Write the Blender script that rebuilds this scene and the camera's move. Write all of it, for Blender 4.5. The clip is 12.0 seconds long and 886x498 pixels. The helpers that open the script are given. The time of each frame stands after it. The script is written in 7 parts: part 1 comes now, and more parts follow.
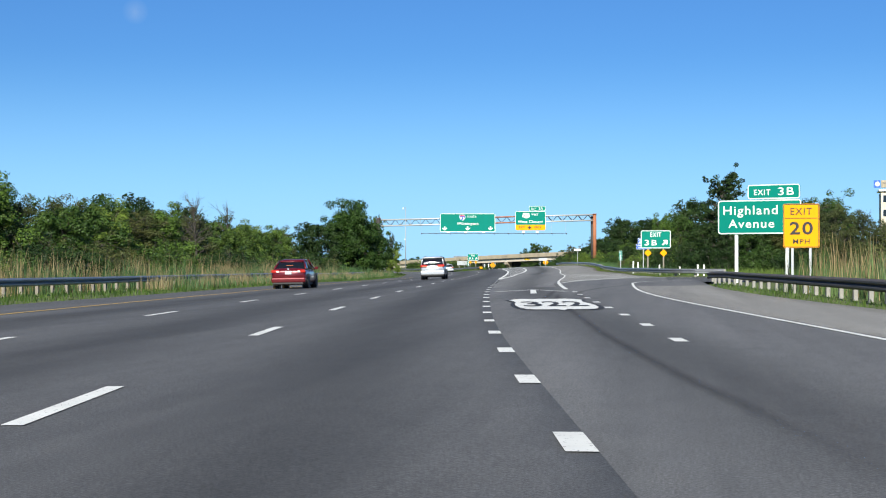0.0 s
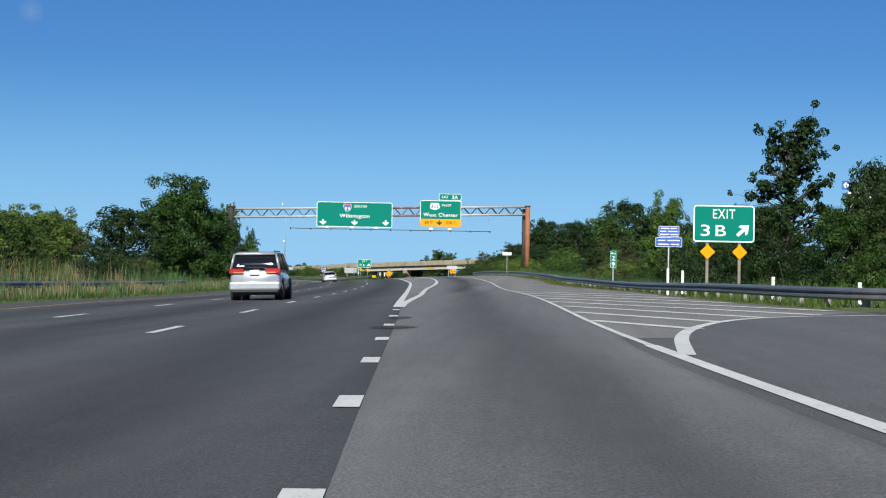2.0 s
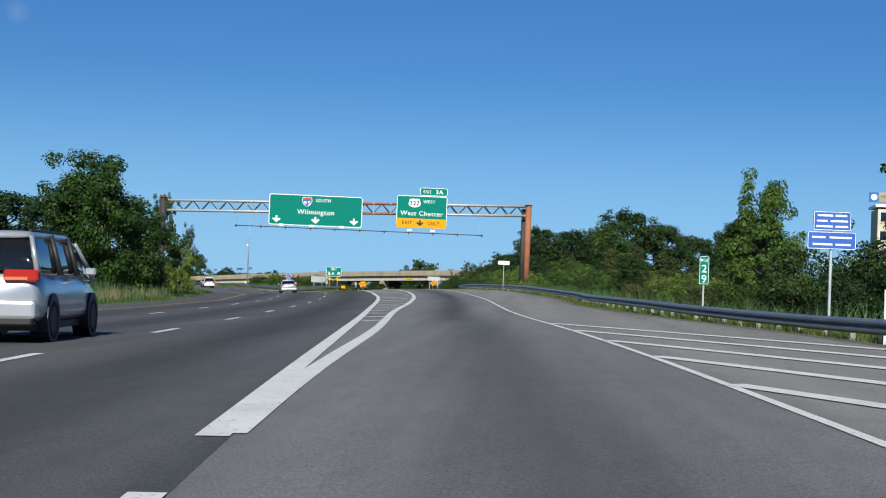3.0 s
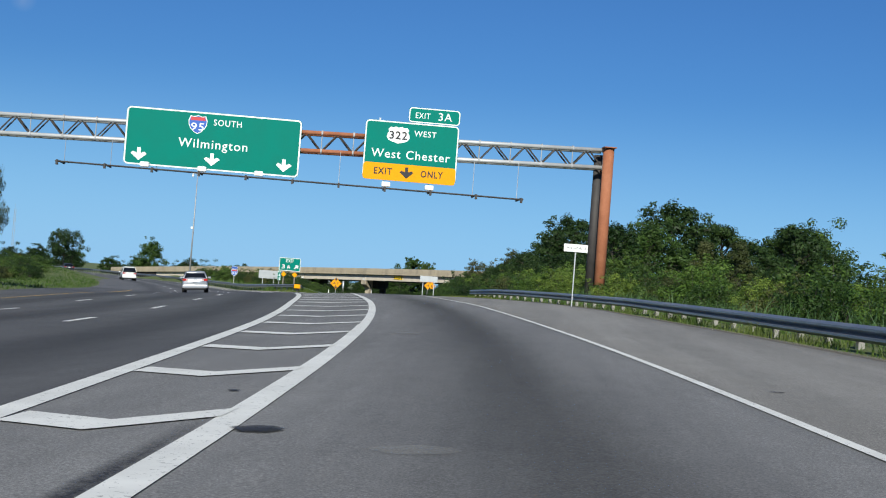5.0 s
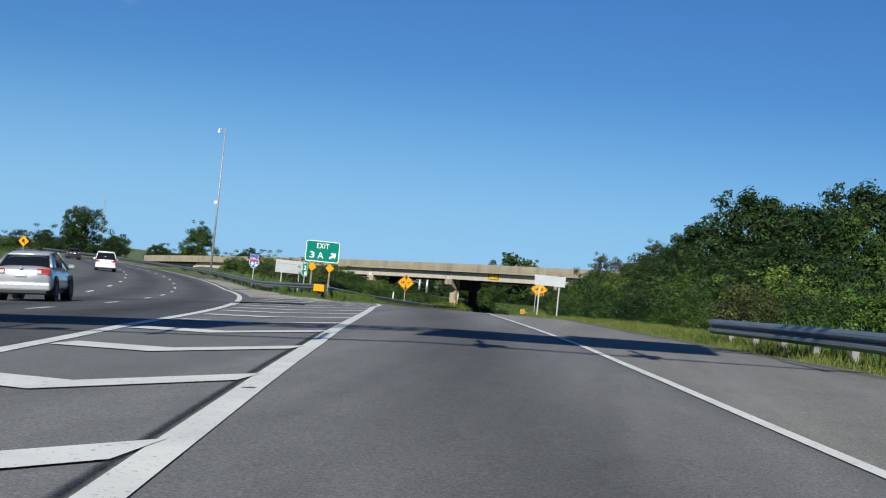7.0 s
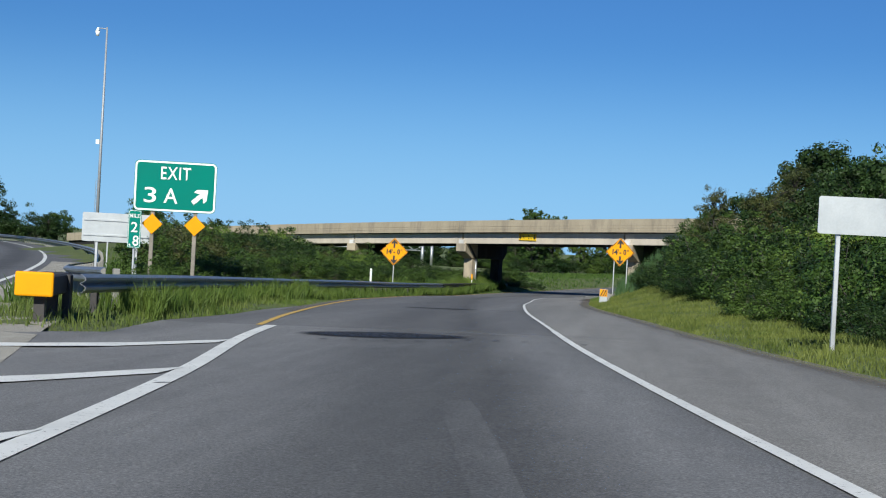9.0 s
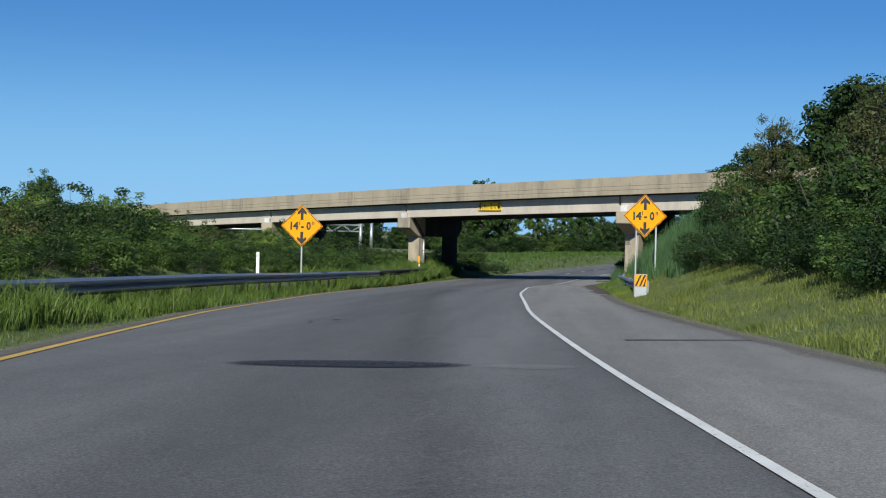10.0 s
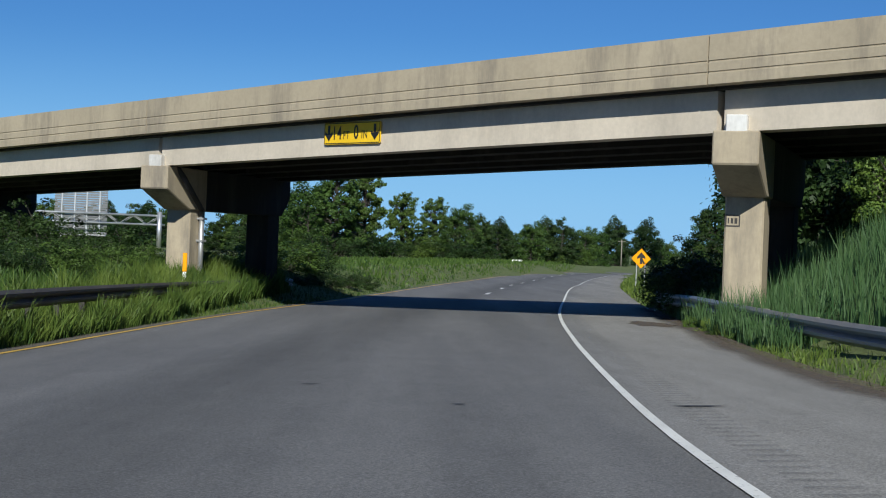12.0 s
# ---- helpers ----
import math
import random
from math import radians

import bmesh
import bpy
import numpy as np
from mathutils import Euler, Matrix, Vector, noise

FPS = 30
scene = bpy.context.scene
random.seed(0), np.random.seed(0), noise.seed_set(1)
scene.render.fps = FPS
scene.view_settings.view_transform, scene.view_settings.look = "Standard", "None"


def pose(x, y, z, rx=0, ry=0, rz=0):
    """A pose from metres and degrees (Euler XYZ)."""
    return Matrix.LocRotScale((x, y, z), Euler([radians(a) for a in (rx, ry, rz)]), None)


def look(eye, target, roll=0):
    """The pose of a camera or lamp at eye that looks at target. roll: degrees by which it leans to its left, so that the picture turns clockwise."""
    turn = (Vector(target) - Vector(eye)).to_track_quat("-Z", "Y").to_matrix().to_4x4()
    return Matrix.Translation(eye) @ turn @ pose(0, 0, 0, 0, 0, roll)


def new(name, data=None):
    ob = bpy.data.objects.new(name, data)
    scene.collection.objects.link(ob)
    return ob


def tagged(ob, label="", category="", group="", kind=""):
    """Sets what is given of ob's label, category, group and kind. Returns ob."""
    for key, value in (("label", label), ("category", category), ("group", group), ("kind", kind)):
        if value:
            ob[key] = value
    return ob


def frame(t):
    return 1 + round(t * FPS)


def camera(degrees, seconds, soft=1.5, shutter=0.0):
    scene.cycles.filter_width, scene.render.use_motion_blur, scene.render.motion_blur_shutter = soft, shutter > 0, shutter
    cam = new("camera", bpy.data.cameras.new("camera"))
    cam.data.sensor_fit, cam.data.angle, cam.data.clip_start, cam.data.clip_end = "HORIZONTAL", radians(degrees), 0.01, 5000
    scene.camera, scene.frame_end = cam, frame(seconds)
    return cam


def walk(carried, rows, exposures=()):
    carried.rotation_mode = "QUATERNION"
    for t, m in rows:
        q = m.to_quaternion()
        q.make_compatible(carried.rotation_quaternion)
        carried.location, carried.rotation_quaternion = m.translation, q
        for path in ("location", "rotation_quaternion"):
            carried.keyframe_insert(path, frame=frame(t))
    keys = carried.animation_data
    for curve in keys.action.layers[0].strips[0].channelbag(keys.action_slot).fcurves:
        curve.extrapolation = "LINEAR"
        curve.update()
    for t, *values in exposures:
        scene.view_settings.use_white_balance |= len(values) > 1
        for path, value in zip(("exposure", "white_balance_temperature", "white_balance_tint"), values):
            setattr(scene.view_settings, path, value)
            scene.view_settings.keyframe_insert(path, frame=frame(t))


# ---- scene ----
# The camera rides in a car, about a metre over the road.
cam = camera(34.2, 12.0, soft=1.12, shutter=0.0)
PATH = [
    (0, (0.00, 0.00, 1.04), (-1.370, 9.905, 1.140), -0.01),
    (0.5, (-1.85, 14.72, 0.97), (-3.027, 24.650, 1.057), -0.21),
    (1, (-3.44, 29.57, 0.87), (-4.430, 39.520, 1.024), 0.28),
    (1.5, (-4.82, 44.53, 0.84), (-5.617, 54.497, 1.009), 0.49),
    (2, (-5.91, 59.57, 0.88), (-6.575, 69.547, 1.049), 0.94),
    (2.5, (-6.86, 74.56, 0.88), (-7.419, 84.542, 1.062), 2.26),
    (2.7, (-7.24, 80.58, 0.97), (-7.789, 90.562, 1.194), 2.03),
    (4.3, (-10.30, 129.60, 0.95), (-10.738, 139.586, 1.230), 4.32),
    (4.5, (-10.63, 135.59, 0.91), (-11.084, 145.576, 1.193), 3.98),
    (5, (-11.38, 150.51, 1.01), (-11.899, 160.493, 1.286), 4.43),
    (5.5, (-12.23, 165.39, 1.10), (-12.908, 175.364, 1.335), 5.39),
    (6, (-13.35, 180.08, 1.20), (-14.191, 190.042, 1.412), 5.79),
    (6.5, (-14.72, 194.51, 1.31), (-15.740, 204.457, 1.497), 5.32),
    (7, (-16.33, 208.75, 1.33), (-17.501, 218.678, 1.539), 5.86),
    (7.2, (-16.99, 214.43, 1.35), (-18.221, 224.351, 1.545), 5.49),
    (8.8, (-22.58, 258.63, 1.17), (-23.822, 268.553, 1.199), 3.57),
    (9, (-23.19, 264.12, 1.07), (-24.375, 274.050, 1.054), 3.06),
    (9.5, (-24.76, 277.97, 0.82), (-25.761, 287.919, 0.756), 2.54),
    (10, (-26.06, 291.81, 0.55), (-26.856, 301.778, 0.428), 1.33),
    (10.5, (-27.16, 305.72, 0.31), (-27.799, 315.699, 0.218), 1.15),
    (11, (-27.96, 319.53, -0.03), (-28.362, 329.522, -0.137), 1.58),
    (11.5, (-28.60, 333.22, -0.32), (-28.723, 343.219, -0.417), 2.17),
    (12, (-29.00, 346.69, -0.63), (-28.737, 356.686, -0.656), 2.30),
]
EXPOSURES = [(t, stops, kelvin, 6) for t, stops, kelvin in ((0, 0.66, 6500), (0.5, 0.6, 6500), (1.0, 0.45, 6500), (1.5, 0.33, 6450), (2.7, 0.20, 6350), (4.3, 0.19, 6300), (7.2, 0.19, 6400), (9.0, 0.21, 6200), (10.5, 0.18, 6150), (12.0, 0.16, 6150))]
walk(cam, [(t, look(eye, target, roll)) for t, eye, target, roll in PATH], EXPOSURES)

# ---- daylight ----
SUN_WAY = Vector((0.012, 0.845, -0.53)).normalized()
sun = new("sun", bpy.data.lights.new("sun", "SUN"))
sun.data.energy, sun.data.angle, sun.data.color = 5.0, radians(0.53), (1.0, 0.95, 0.85)
sun.rotation_mode = "QUATERNION"
sun.rotation_quaternion = SUN_WAY.to_track_quat("-Z", "Y")
world = bpy.data.worlds.new("sky")
scene.world = world
world.use_nodes = True
wn = world.node_tree
sky = wn.nodes.new("ShaderNodeTexSky")
sky.sky_type, sky.sun_disc = "NISHITA", False
sky.sun_elevation = math.asin(-SUN_WAY.z)
sky.sun_rotation = math.atan2(-SUN_WAY.x, -SUN_WAY.y)
sky.air_density, sky.dust_density, sky.ozone_density, sky.altitude = 1.0, 0.0, 4.0, 50
wn.nodes["Background"].inputs["Strength"].default_value = 0.043
deep = wn.nodes.new("ShaderNodeMix")
deep.data_type, deep.blend_type = "RGBA", "MULTIPLY"
deep.inputs[0].default_value = 1.0
wn.links.new(sky.outputs[0], deep.inputs[6])
deep.inputs[7].default_value = (0.54, 0.95, 1.50, 1)
# one wisp of cloud low in the south
wco, near_wisp, far_wisp, fluff, veil = [wn.nodes.new(k) for k in ("ShaderNodeTexCoord", "ShaderNodeVectorMath", "ShaderNodeMapRange", "ShaderNodeTexNoise", "ShaderNodeMath")]
near_wisp.operation = "DISTANCE"
near_wisp.inputs[1].default_value = (-0.3364, 0.9265, 0.1690)
far_wisp.inputs[1].default_value, far_wisp.inputs[2].default_value = 0.009, 0.001
far_wisp.inputs[3].default_value, far_wisp.inputs[4].default_value = 0.0, 0.28
fluff.inputs["Scale"].default_value, fluff.inputs["Detail"].default_value = 60.0, 4.0
veil.operation = "MULTIPLY"
wn.links.new(wco.outputs["Generated"], near_wisp.inputs[0])
wn.links.new(wco.outputs["Generated"], fluff.inputs["Vector"])
wn.links.new(near_wisp.outputs["Value"], far_wisp.inputs[0])
wn.links.new(far_wisp.outputs[0], veil.inputs[0])
wn.links.new(fluff.outputs["Fac"], veil.inputs[1])
cloud = wn.nodes.new("ShaderNodeMix")
cloud.data_type = "RGBA"
wn.links.new(veil.outputs[0], cloud.inputs[0])
low = wn.nodes.new("ShaderNodeSeparateXYZ")
haze = wn.nodes.new("ShaderNodeMapRange")
haze.interpolation_type = "SMOOTHSTEP"
haze.inputs[1].default_value, haze.inputs[2].default_value = 0.15, -0.01
haze.inputs[3].default_value, haze.inputs[4].default_value = 0.0, 0.70
wn.links.new(wco.outputs["Generated"], low.inputs[0])
wn.links.new(low.outputs["Z"], haze.inputs[0])
pale = wn.nodes.new("ShaderNodeMix")
pale.data_type = "RGBA"
wn.links.new(haze.outputs[0], pale.inputs[0])
wn.links.new(deep.outputs[2], pale.inputs[6])
pale.inputs[7].default_value = (6.5, 12.2, 19.8, 1)
wn.links.new(pale.outputs[2], cloud.inputs[6])
cloud.inputs[7].default_value = (12.0, 12.5, 13.0, 1)
wn.links.new(cloud.outputs[2], wn.nodes["Background"].inputs["Color"])


# ---- materials ----
def base_mat(name, rough=0.8, metal=0.0):
    m = bpy.data.materials.new(name)
    m.use_nodes = True
    b = m.node_tree.nodes["Principled BSDF"]
    b.inputs["Roughness"].default_value, b.inputs["Metallic"].default_value = rough, metal
    return m, m.node_tree, b


def nd(nt, kind, **props):
    n = nt.nodes.new(kind)
    for k, v in props.items():
        if k == "op":
            n.operation = v
        elif k == "blend":
            n.blend_type = v
        elif k == "dtype":
            n.data_type = v
    return n


def noise_tex(nt, scale, detail=4.0, rough=0.55, stretch=None):
    co = nt.nodes.new("ShaderNodeTexCoord")
    n = nt.nodes.new("ShaderNodeTexNoise")
    n.inputs["Scale"].default_value, n.inputs["Detail"].default_value, n.inputs["Roughness"].default_value = scale, detail, rough
    if stretch:
        mp = nt.nodes.new("ShaderNodeMapping")
        mp.inputs["Scale"].default_value = stretch
        nt.links.new(co.outputs["Object"], mp.inputs["Vector"])
        nt.links.new(mp.outputs[0], n.inputs["Vector"])
    else:
        nt.links.new(co.outputs["Object"], n.inputs["Vector"])
    return n.outputs["Fac"]


def ramp(nt, fac, stops):
    r = nt.nodes.new("ShaderNodeValToRGB")
    while len(r.color_ramp.elements) < len(stops):
        r.color_ramp.elements.new(0.5)
    for e, (p, c) in zip(r.color_ramp.elements, stops):
        e.position, e.color = p, (*c, 1) if len(c) == 3 else c
    nt.links.new(fac, r.inputs[0])
    return r.outputs[0]


def mix_col(nt, fac, a, b, blend="MIX"):
    m = nt.nodes.new("ShaderNodeMix")
    m.data_type, m.blend_type = "RGBA", blend
    for sock, v in ((m.inputs[0], fac), (m.inputs[6], a), (m.inputs[7], b)):
        if isinstance(v, (int, float)):
            sock.default_value = v
        elif isinstance(v, tuple):
            sock.default_value = (*v, 1)
        else:
            nt.links.new(v, sock)
    return m.outputs[2]


def bump(nt, bsdf, height, strength, dist=0.01):
    b = nt.nodes.new("ShaderNodeBump")
    b.inputs["Strength"].default_value, b.inputs["Distance"].default_value = strength, dist
    nt.links.new(height, b.inputs["Height"])
    nt.links.new(b.outputs[0], bsdf.inputs["Normal"])


def plain(name, col, rough=0.6, metal=0.0, vary=0.12, scale=3.0, fine=40.0):
    """Paint, metal or concrete with blotches at two scales."""
    m, nt, b = base_mat(name, rough, metal)
    big, small = noise_tex(nt, scale), noise_tex(nt, fine, 3)
    lo, hi = tuple(c * (1 - vary) for c in col), tuple(min(c * (1 + vary), 1) for c in col)
    c = ramp(nt, big, [(0.3, lo), (0.7, hi)])
    c = mix_col(nt, 0.35, c, ramp(nt, small, [(0.35, lo), (0.65, hi)]))
    nt.links.new(c, b.inputs["Base Color"])
    rr = nt.nodes.new("ShaderNodeMapRange")
    rr.inputs[3].default_value, rr.inputs[4].default_value = max(rough - 0.1, 0.02), min(rough + 0.1, 1)
    nt.links.new(big, rr.inputs[0])
    nt.links.new(rr.outputs[0], b.inputs["Roughness"])
    return m


def asphalt(name, dark, light, oil=0.35):
    m, nt, b = base_mat(name, 0.88)
    grain, patch, wide = noise_tex(nt, 48, 4, 0.7), noise_tex(nt, 0.9, 5, 0.6), noise_tex(nt, 0.12, 3)
    long_ = noise_tex(nt, 1.0, 4, 0.6, (0.9, 0.03, 1))
    c = ramp(nt, patch, [(0.3, dark), (0.7, light)])
    c = mix_col(nt, 0.45, c, ramp(nt, wide, [(0.35, dark), (0.65, light)]))
    c = mix_col(nt, 0.5, c, ramp(nt, long_, [(0.35, tuple(v * 0.8 for v in dark)), (0.65, tuple(v * 1.1 for v in light))]))
    at_ = nt.nodes.new("ShaderNodeAttribute")
    at_.attribute_name = "lane"
    wear = ramp(nt, at_.outputs["Fac"], [(0.0, (1 - oil,) * 3), (0.22, (1 - 0.75 * oil,) * 3), (0.55, (1.0,) * 3), (0.8, (1.12,) * 3)])
    c = mix_col(nt, 1.0, c, wear, "MULTIPLY")
    sp = ramp(nt, grain, [(0.34, (0.45, 0.45, 0.45)), (0.5, (1, 1, 1)), (0.66, (1.75, 1.75, 1.72))])
    c = mix_col(nt, 0.6, c, sp, "MULTIPLY")
    fleck = ramp(nt, noise_tex(nt, 95, 3, 0.7), [(0.36, (0.55, 0.55, 0.55)), (0.5, (1, 1, 1)), (0.64, (1.5, 1.5, 1.48))])
    c = mix_col(nt, 0.6, c, fleck, "MULTIPLY")
    mottle = ramp(nt, noise_tex(nt, 2.4, 5, 0.6, (1.6, 0.45, 1)), [(0.30, (0.84, 0.84, 0.84)), (0.5, (1, 1, 1)), (0.70, (1.10, 1.10, 1.10))])
    c = mix_col(nt, 0.55, c, mottle, "MULTIPLY")
    nt.links.new(c, b.inputs["Base Color"])
    b.inputs["Specular IOR Level"].default_value = 0.3
    bump(nt, b, grain, 0.34, 0.010)
    return m


def worn_paint(name, col, wear=0.42):
    """Road paint, worn through to the asphalt in chips."""
    m, nt, b = base_mat(name, 0.65)
    chips, dirt = noise_tex(nt, 22, 6, 0.7), noise_tex(nt, 1.3, 4)
    c = ramp(nt, dirt, [(0.3, tuple(v * 0.8 for v in col)), (0.7, col)])
    k = ramp(nt, chips, [(wear - 0.12, (0, 0, 0)), (wear - 0.04, (1, 1, 1))])
    c = mix_col(nt, k, (0.10, 0.10, 0.10), c)
    nt.links.new(c, b.inputs["Base Color"])
    bump(nt, b, chips, 0.3, 0.006)
    return m


def leaf_mat(name, dark, light, trans=0.2):
    m, nt, b = base_mat(name, 0.55)
    isl = nt.nodes.new("ShaderNodeNewGeometry").outputs["Random Per Island"]
    big = noise_tex(nt, 0.9, 3)
    c = ramp(nt, isl, [(0.0, dark), (0.55, tuple((a + b_) / 2 for a, b_ in zip(dark, light))), (1.0, light)])
    c2 = ramp(nt, big, [(0.36, dark), (0.64, light)])
    c = mix_col(nt, 0.62, c, c2)
    info = nt.nodes.new("ShaderNodeObjectInfo")
    v = ramp(nt, info.outputs["Random"], [(0.0, (0.62, 0.72, 0.62)), (0.5, (1.0, 1.0, 1.0)), (1.0, (1.38, 1.2, 1.1))])
    c = mix_col(nt, 1.0, c, v, "MULTIPLY")
    nt.links.new(c, b.inputs["Base Color"])
    b.inputs["Specular IOR Level"].default_value = 0.25
    tr = nt.nodes.new("ShaderNodeBsdfTranslucent")
    nt.links.new(c, tr.inputs["Color"])
    mx = nt.nodes.new("ShaderNodeMixShader")
    mx.inputs[0].default_value = trans
    nt.links.new(b.outputs[0], mx.inputs[1])
    nt.links.new(tr.outputs[0], mx.inputs[2])
    nt.links.new(mx.outputs[0], nt.nodes["Material Output"].inputs["Surface"])
    return m


def turf_mat(name):
    m, nt, b = base_mat(name, 0.95)
    a, f, g = noise_tex(nt, 0.25, 5, 0.6), noise_tex(nt, 7, 5, 0.7), noise_tex(nt, 30, 3)
    c = ramp(nt, a, [(0.3, (0.068, 0.100, 0.023)), (0.55, (0.11, 0.14, 0.04)), (0.75, (0.19, 0.18, 0.08))])
    c = mix_col(nt, 0.5, c, ramp(nt, f, [(0.3, (0.05, 0.075, 0.018)), (0.7, (0.16, 0.19, 0.06))]))
    nt.links.new(c, b.inputs["Base Color"])
    bump(nt, b, g, 0.8, 0.06)
    return m


def concrete(name, col, stain=0.75):
    m, nt, b = base_mat(name, 0.85)
    big, fine = noise_tex(nt, 0.5, 5, 0.6), noise_tex(nt, 9, 5, 0.65)
    drip = noise_tex(nt, 1.0, 6, 0.75, (0.8, 0.8, 0.16))
    c = ramp(nt, big, [(0.3, tuple(v * 0.82 for v in col)), (0.7, tuple(v * 1.08 for v in col))])
    c = mix_col(nt, 0.2, c, ramp(nt, fine, [(0.35, tuple(v * 0.7 for v in col)), (0.65, tuple(v * 1.15 for v in col))]))
    k = ramp(nt, drip, [(0.50, (0, 0, 0)), (0.72, (stain, stain, stain))])
    c = mix_col(nt, k, c, (0.13, 0.115, 0.10))
    nt.links.new(c, b.inputs["Base Color"])
    bump(nt, b, fine, 0.25, 0.01)
    return m


def glass_mat(name, col):
    m, nt, b = base_mat(name, 0.05)
    b.inputs["Base Color"].default_value = (*col, 1)
    b.inputs["Coat Weight"].default_value = 0.5
    return m


def lamp_mat(name, col, rough=0.15):
    m, nt, b = base_mat(name, rough)
    b.inputs["Base Color"].default_value = (*col, 1)
    b.inputs["Coat Weight"].default_value = 0.6
    return m


def car_paint(name, col, metal=0.3):
    m, nt, b = base_mat(name, 0.32, metal)
    d = noise_tex(nt, 2.5, 4)
    c = ramp(nt, d, [(0.3, tuple(v * 0.88 for v in col)), (0.7, col)])
    nt.links.new(c, b.inputs["Base Color"])
    b.inputs["Coat Weight"].default_value, b.inputs["Coat Roughness"].default_value = 0.7, 0.06
    return m


def rust_mat(name):
    m, nt, b = base_mat(name, 0.85)
    a, f = noise_tex(nt, 1.2, 5, 0.65), noise_tex(nt, 25, 4)
    c = ramp(nt, a, [(0.25, (0.20, 0.065, 0.03)), (0.5, (0.33, 0.115, 0.05)), (0.72, (0.42, 0.17, 0.085))])
    c = mix_col(nt, 0.3, c, ramp(nt, f, [(0.35, (0.16, 0.055, 0.03)), (0.65, (0.42, 0.18, 0.09))]))
    nt.links.new(c, b.inputs["Base Color"])
    bump(nt, b, f, 0.3, 0.004)
    return m


M_ASPH = asphalt("asphalt", (0.091, 0.092, 0.096), (0.121, 0.121, 0.124))
M_ASPH_DARK = asphalt("through_asphalt", (0.067, 0.068, 0.072), (0.090, 0.090, 0.093))
M_ASPH_RAMP = asphalt("ramp_asphalt", (0.132, 0.132, 0.134), (0.170, 0.169, 0.168), 0.38)
M_ASPH_LOWER = asphalt("lower_ramp_asphalt", (0.106, 0.106, 0.109), (0.138, 0.137, 0.137), 0.24)
M_ASPH_OLD = asphalt("old_asphalt", (0.165, 0.160, 0.152), (0.215, 0.208, 0.196))
M_WHITE_LINE = worn_paint("white_road_paint", (0.76, 0.76, 0.72), 0.45)
M_YELLOW_LINE = worn_paint("yellow_road_paint", (0.62, 0.40, 0.08), 0.42)
M_BLACK_LINE = plain("black_road_paint", (0.018, 0.018, 0.02), 0.8)
M_TAR = plain("tar", (0.022, 0.022, 0.024), 0.7, fine=12)
M_TURF = turf_mat("turf")
M_GREEN = plain("green_sheeting", (0.000, 0.178, 0.132), 0.65, vary=0.08, scale=0.8)
M_SIGNWHITE = plain("white_sheeting", (0.80, 0.82, 0.80), 0.45, vary=0.05)
M_SIGNYELLOW = plain("amber_sheeting", (0.80, 0.33, 0.002), 0.65, vary=0.06)
for m_ in (M_GREEN, M_SIGNYELLOW):
    m_.node_tree.nodes["Principled BSDF"].inputs["Specular IOR Level"].default_value = 0.15
M_PLATEYELLOW = plain("yellow_sheeting", (0.82, 0.52, 0.012), 0.6, vary=0.08)
M_SIGNBLUE = plain("blue_sheeting", (0.018, 0.095, 0.42), 0.5, vary=0.08)
M_SIGNRED = plain("red_sheeting", (0.50, 0.03, 0.04), 0.5)
M_SIGNBLACK = plain("black_sheeting", (0.012, 0.012, 0.012), 0.5)
M_SLAT = plain("weathered_slat", (0.16, 0.165, 0.17), 0.6, 0.3, 0.2)
M_SIGNBACK = plain("aluminium_sheet", (0.44, 0.46, 0.47), 0.45, 0.5, 0.1)
M_GALV = plain("galvanised_steel", (0.52, 0.53, 0.54), 0.42, 0.75, 0.15, 1.5)
M_BEAM = plain("guardrail_steel", (0.27, 0.28, 0.30), 0.42, 0.65, 0.2, 1.5)
M_BEAM_DARK = plain("dark_brown_steel", (0.085, 0.072, 0.064), 0.65, 0.2, 0.35, 1.2)
M_GALV_OLD = plain("dull_galvanised_steel", (0.36, 0.37, 0.38), 0.6, 0.4, 0.25, 1.2)
M_RUST = rust_mat("weathering_steel")
M_DARKSTEEL = plain("dark_steel", (0.055, 0.05, 0.048), 0.7, 0.3, 0.3)
M_WOODPOST = plain("weathered_timber", (0.24, 0.215, 0.18), 0.9, 0.0, 0.3, 2.0, 30)
M_CONC = concrete("bridge_concrete", (0.40, 0.337, 0.240))
M_CONC_PALE = concrete("pale_concrete", (0.58, 0.51, 0.415), 0.22)
M_CHALK = concrete("lime_streaked_concrete", (0.66, 0.65, 0.63), 0.5)
# Shade under the deck is put into this near-black concrete colour.
M_CONC_SHADED = concrete("shade_dark_concrete", (0.016, 0.015, 0.014), 0.3)
M_TRUSS = plain("pale_galvanised_steel", (0.46, 0.47, 0.47), 0.5, 0.25, 0.12, 1.5)
M_POST = plain("pale_weathered_post", (0.27, 0.262, 0.24), 0.85, 0.0, 0.2, 2.0, 30)
M_LEAF = leaf_mat("leaf_green", (0.016, 0.040, 0.008), (0.082, 0.145, 0.028))
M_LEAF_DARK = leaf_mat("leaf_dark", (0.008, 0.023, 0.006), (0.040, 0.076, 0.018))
M_LEAF_LIGHT = leaf_mat("leaf_bright", (0.038, 0.085, 0.012), (0.165, 0.245, 0.045))
M_LEAF_OLIVE = leaf_mat("leaf_olive", (0.028, 0.040, 0.012), (0.095, 0.110, 0.036))
M_REED = leaf_mat("reed_green", (0.036, 0.090, 0.030), (0.13, 0.215, 0.085), 0.3)
